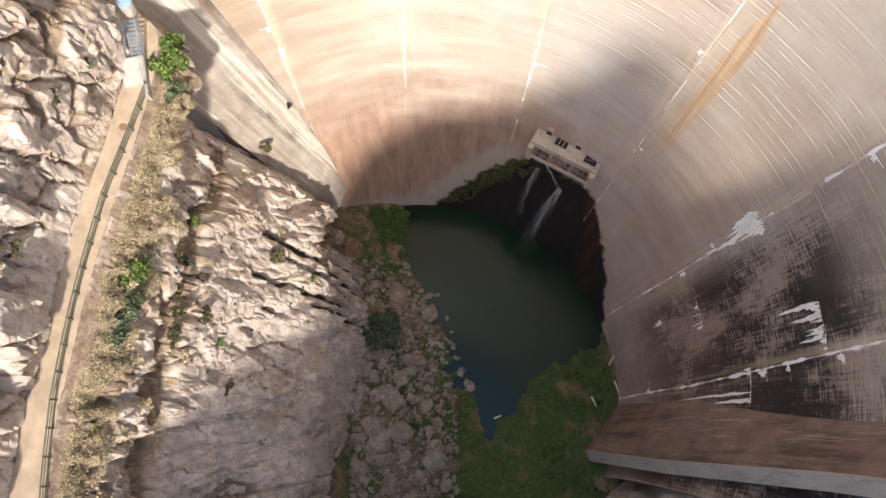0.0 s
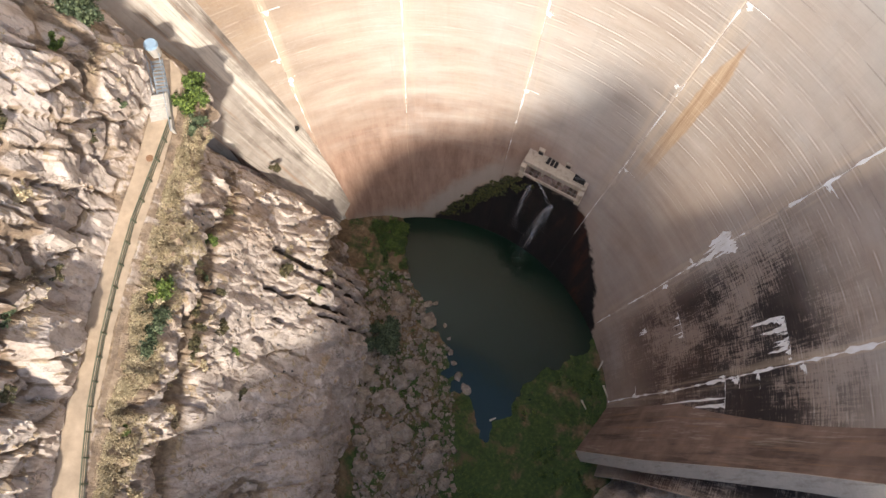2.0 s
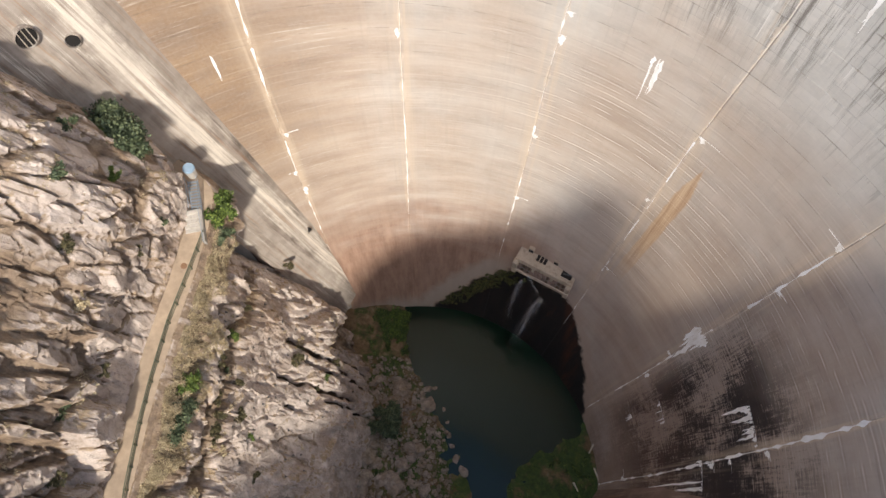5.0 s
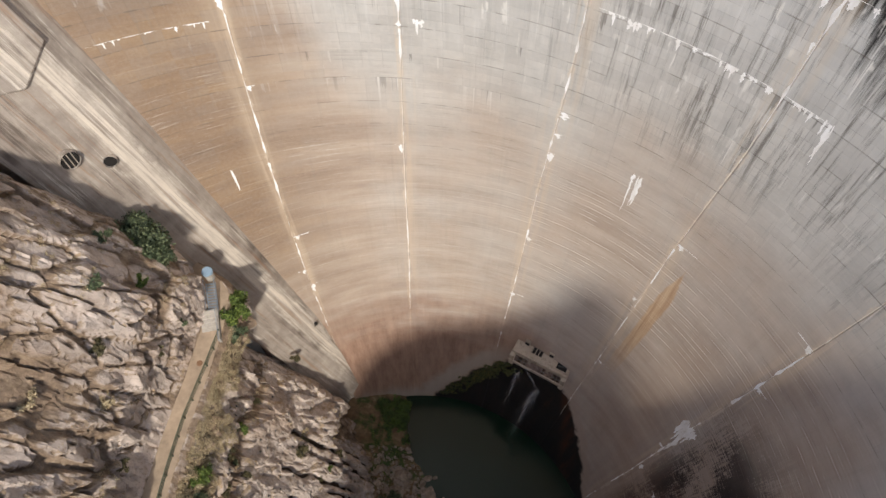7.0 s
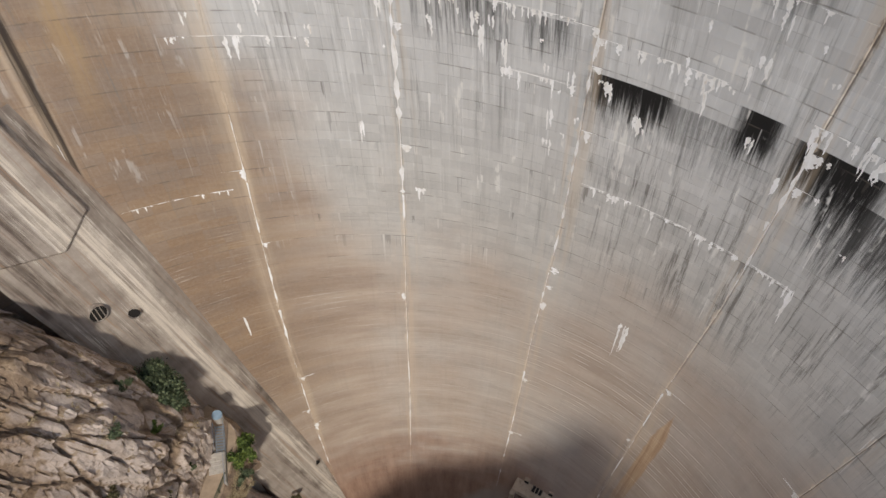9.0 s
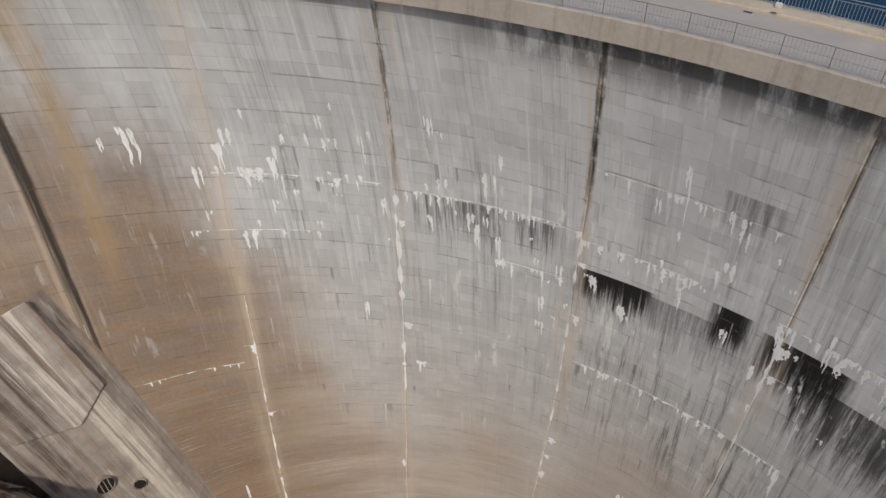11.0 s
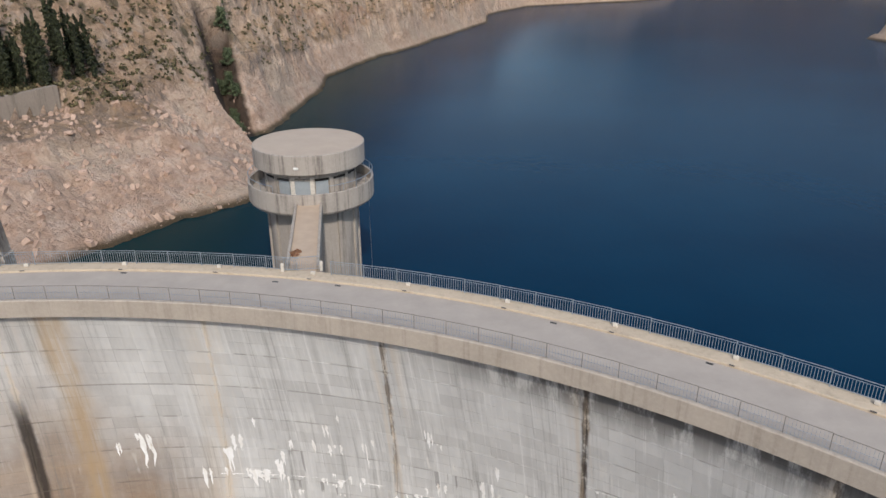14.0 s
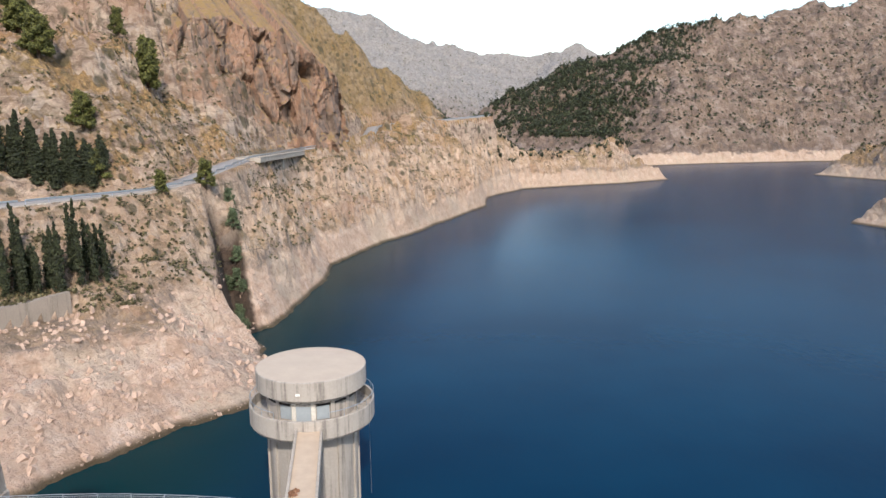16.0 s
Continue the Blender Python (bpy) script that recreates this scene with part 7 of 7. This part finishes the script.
strip_wall("terrace_wall", [(-80.6, 78.4, 122.6), (-72, 88.3, 122.8), (-66, 95.2, 123.0), (-61, 101, 123.3), (-57.0, 105.6, 123.8)], 2.6, -1.2, concrete("terrace_concrete", rgb("8d8175"), rgb("5b5148"), 0.7), "grey concrete retaining wall of the cypress terrace", 4.0)
strip_wall("road_wall", [(-86, 108.5, 134.5), (-72.5, 115.0, 134.6), (-66.5, 124.2, 134.6), (-58.6, 136.8, 134.8), (-54.0, 144.0, 135.2)], 3.6, -0.8, M_SLAB, "stone retaining wall below the mountain road", 2.0)
for x, y, h, r in ((-59.6, 107.6, 10.6, 1.2), (-58.2, 110.6, 11.4, 1.25), (-61.4, 109.0, 9.2, 1.15), (-57.2, 113.2, 9.0, 1.2), (-65.2, 107.2, 9.2, 1.2), (-67.4, 106.2, 9.8, 1.2), (-63.4, 107.8, 7.6, 1.1), (-69.6, 105.6, 8.4, 1.2), (-56.4, 115.4, 7.2, 1.1), (-71.8, 104.5, 9.2, 1.2), (-66.4, 109.4, 10.2, 1.2)):
    for dx, dy, q in ((0, 0, 1.0), (1.1, -1.3, 0.86), (-1.2, 0.7, 0.93)):
        cypress((x + dx, y + dy, ground_at(x + dx, y + dy) - 0.2), h * q, r * 0.72)
for x, y, h, r in ((-86, 138, 14, 2.1), (-83, 139.5, 15, 2.2), (-80.2, 140.5, 13, 2.2), (-77.4, 142, 13.5, 2.2), (-74.6, 144, 12, 2.2), (-88.8, 137, 16, 2.2), (-91.6, 136, 15, 2.2), (-72.4, 146.4, 10, 2.4), (-94.5, 135, 15, 2.2)):
    for dx, dy, q in ((0, 0, 1.0), (1.4, 1.9, 0.85)):
        cypress((x + dx, y + dy, ground_at(x + dx, y + dy) - 0.3), h * q * 0.85, r, label="dark cypress in a dense row above the road", group="cypress row above the road")
for x, y, h, r in ((-75.5, 186, 14, 4.2), (-77.5, 155, 9, 3.6), (-55.4, 139.2, 5, 2.0), (-50.0, 149.0, 6.5, 2.6), (-59, 252, 7, 3.4), (-90, 163, 11, 4.5), (-98, 170, 12, 5), (-104, 160, 10, 4.5), (-96, 150, 8, 3), (-72.5, 147.5, 7, 3.5), (-84, 190, 8, 2.6)):
    pine((x, y, ground_at(x, y) - 0.3), h, r)
for x, y, h in ((-45.0, 150, 5), (-43.5, 145.5, 4.5), (-42.0, 141.0, 4.5), (-47, 154, 4), (-41.0, 138, 3.5), (-43.8, 147.6, 4.2), (-45.6, 146.0, 3.6), (-41.6, 143.0, 3.2), (-39.6, 135.6, 3.0)):
    pine((x, y, ground_at(x, y) - 0.3), h, 1.9, M_LEAF_GREY, "grey-green tree in the narrow ravine", "tree", "trees in the ravine")


def scatter(count, r0, r1, a0, a1, keep):
    a, r = np.radians(a0 + (a1 - a0) * rng.random(count)), r0 * (r1 / r0) ** rng.random(count)
    x, y = r * np.sin(a), r * np.cos(a)
    z = bank_z(x, y)
    ok = keep(x, y, z)
    return x[ok], y[ok], z[ok], r[ok]


def patch(x, y, f, seed):
    return fbm(x * f, y * f, 0, 3, seed)


road_far = lambda x, y: near_line(x, y, ROAD_LINE)[0] > 4.5
x, y, z, r = scatter(30000, 105, 480, -36, 20, lambda x, y, z: (z > 122 + 3 * patch(x, y, 0.05, 121)) & (patch(x, y, 0.03, 123) > -0.4) & road_far(x, y))
s = 0.35 + 0.9 * rng.random(len(x)) ** 3
tagged(new("scrub", leaf_mesh("scrub", np.stack([x, y, z + s * 0.35, s, s, s * 0.7], 1), len(x) * 14, 0.45, M_SCRUB)), "low dry scrub dotted over the near slopes", "scrub", kind="stuff")
x, y, z, r = scatter(8000, 420, 1300, -2, 36, lambda x, y, z: (z > 126) & (patch(x, y, 0.006, 125) > -0.5))
s = 1.0 + 3.0 * rng.random(len(x)) ** 3
tagged(new("far_bushes", leaf_mesh("far_bushes", np.stack([x, y, z + s * 0.5, s, s, s * 0.9], 1), len(x) * 18, 1.6, M_LEAF_DARK)), "dark round bushes dotted over the far hillside", "scrub", kind="stuff")
ridge_x, ridge_z = (0.06, 0.124, 0.2, 0.30, 0.375, 0.45), (160, 191, 224, 259, 278, 291)
x, y, z, r = scatter(20000, 640, 980, 3, 24, lambda x, y, z: (z > 132) & (np.interp(x / y, ridge_x, ridge_z) - z < 105 * np.clip(0.37 - x / y, 0, 1) / 0.16 - 20 + 30 * patch(x, y, 0.014, 127) + 18 * rng.normal(size=len(x))) & (patch(x, y, 0.03, 129) + 0.5 * rng.normal(size=len(x)) > -0.2))
s = 1.5 + 1.6 * rng.random(len(x))
tagged(new("far_pines", leaf_mesh("far_pines", np.stack([x, y, z + s * 1.0, s, s, s * 1.5], 1), len(x) * 18, 1.9, M_LEAF_DARK)), "dark pine wood along the far ridge", "wood", kind="stuff")
# stones on the bare slope by the tower
x, y, z, r = scatter(4200, 88, 150, -36, -13, lambda x, y, z: (z > 111) & (z < 124))
poses = [Matrix.LocRotScale((a, b, c - q * 0.12), Euler((rng.random() * 3, rng.random() * 3, rng.random() * 3)), (q * (1 + 0.6 * rng.random()), q * (0.6 + 0.4 * rng.random()), q * 0.6)) for a, b, c, q in zip(x, y, z, 0.06 + 0.55 * rng.random(len(x)) ** 7)]
M_SCREE = plain("scree_stone", rgb("ae9482"), 0.95, 0, 0.22, 1.5)
tagged(chips("scree", poses, M_SCREE), "loose stones on the bare beige slope", "scree", kind="stuff")
for x, y, r in ((-45, 106, 0.55), (-41.5, 113, 0.7), (-47, 100, 0.5), (-50, 108, 0.6), (-38.5, 117, 0.7), (-44, 117.5, 0.8), (-52, 97, 0.6), (-42, 102, 0.5), (-48.5, 92, 0.8), (-46, 88, 0.7)):
    ob = new("slope_boulder", boulder_mesh(1.0, x, M_SCREE))
    ob.location, ob.scale = (x, y, ground_at(x, y)), (r, r * 0.8, r * 0.7)
    tagged(ob, "beige boulder half sunk in the bare slope", "boulder", "boulders on the bare slope")
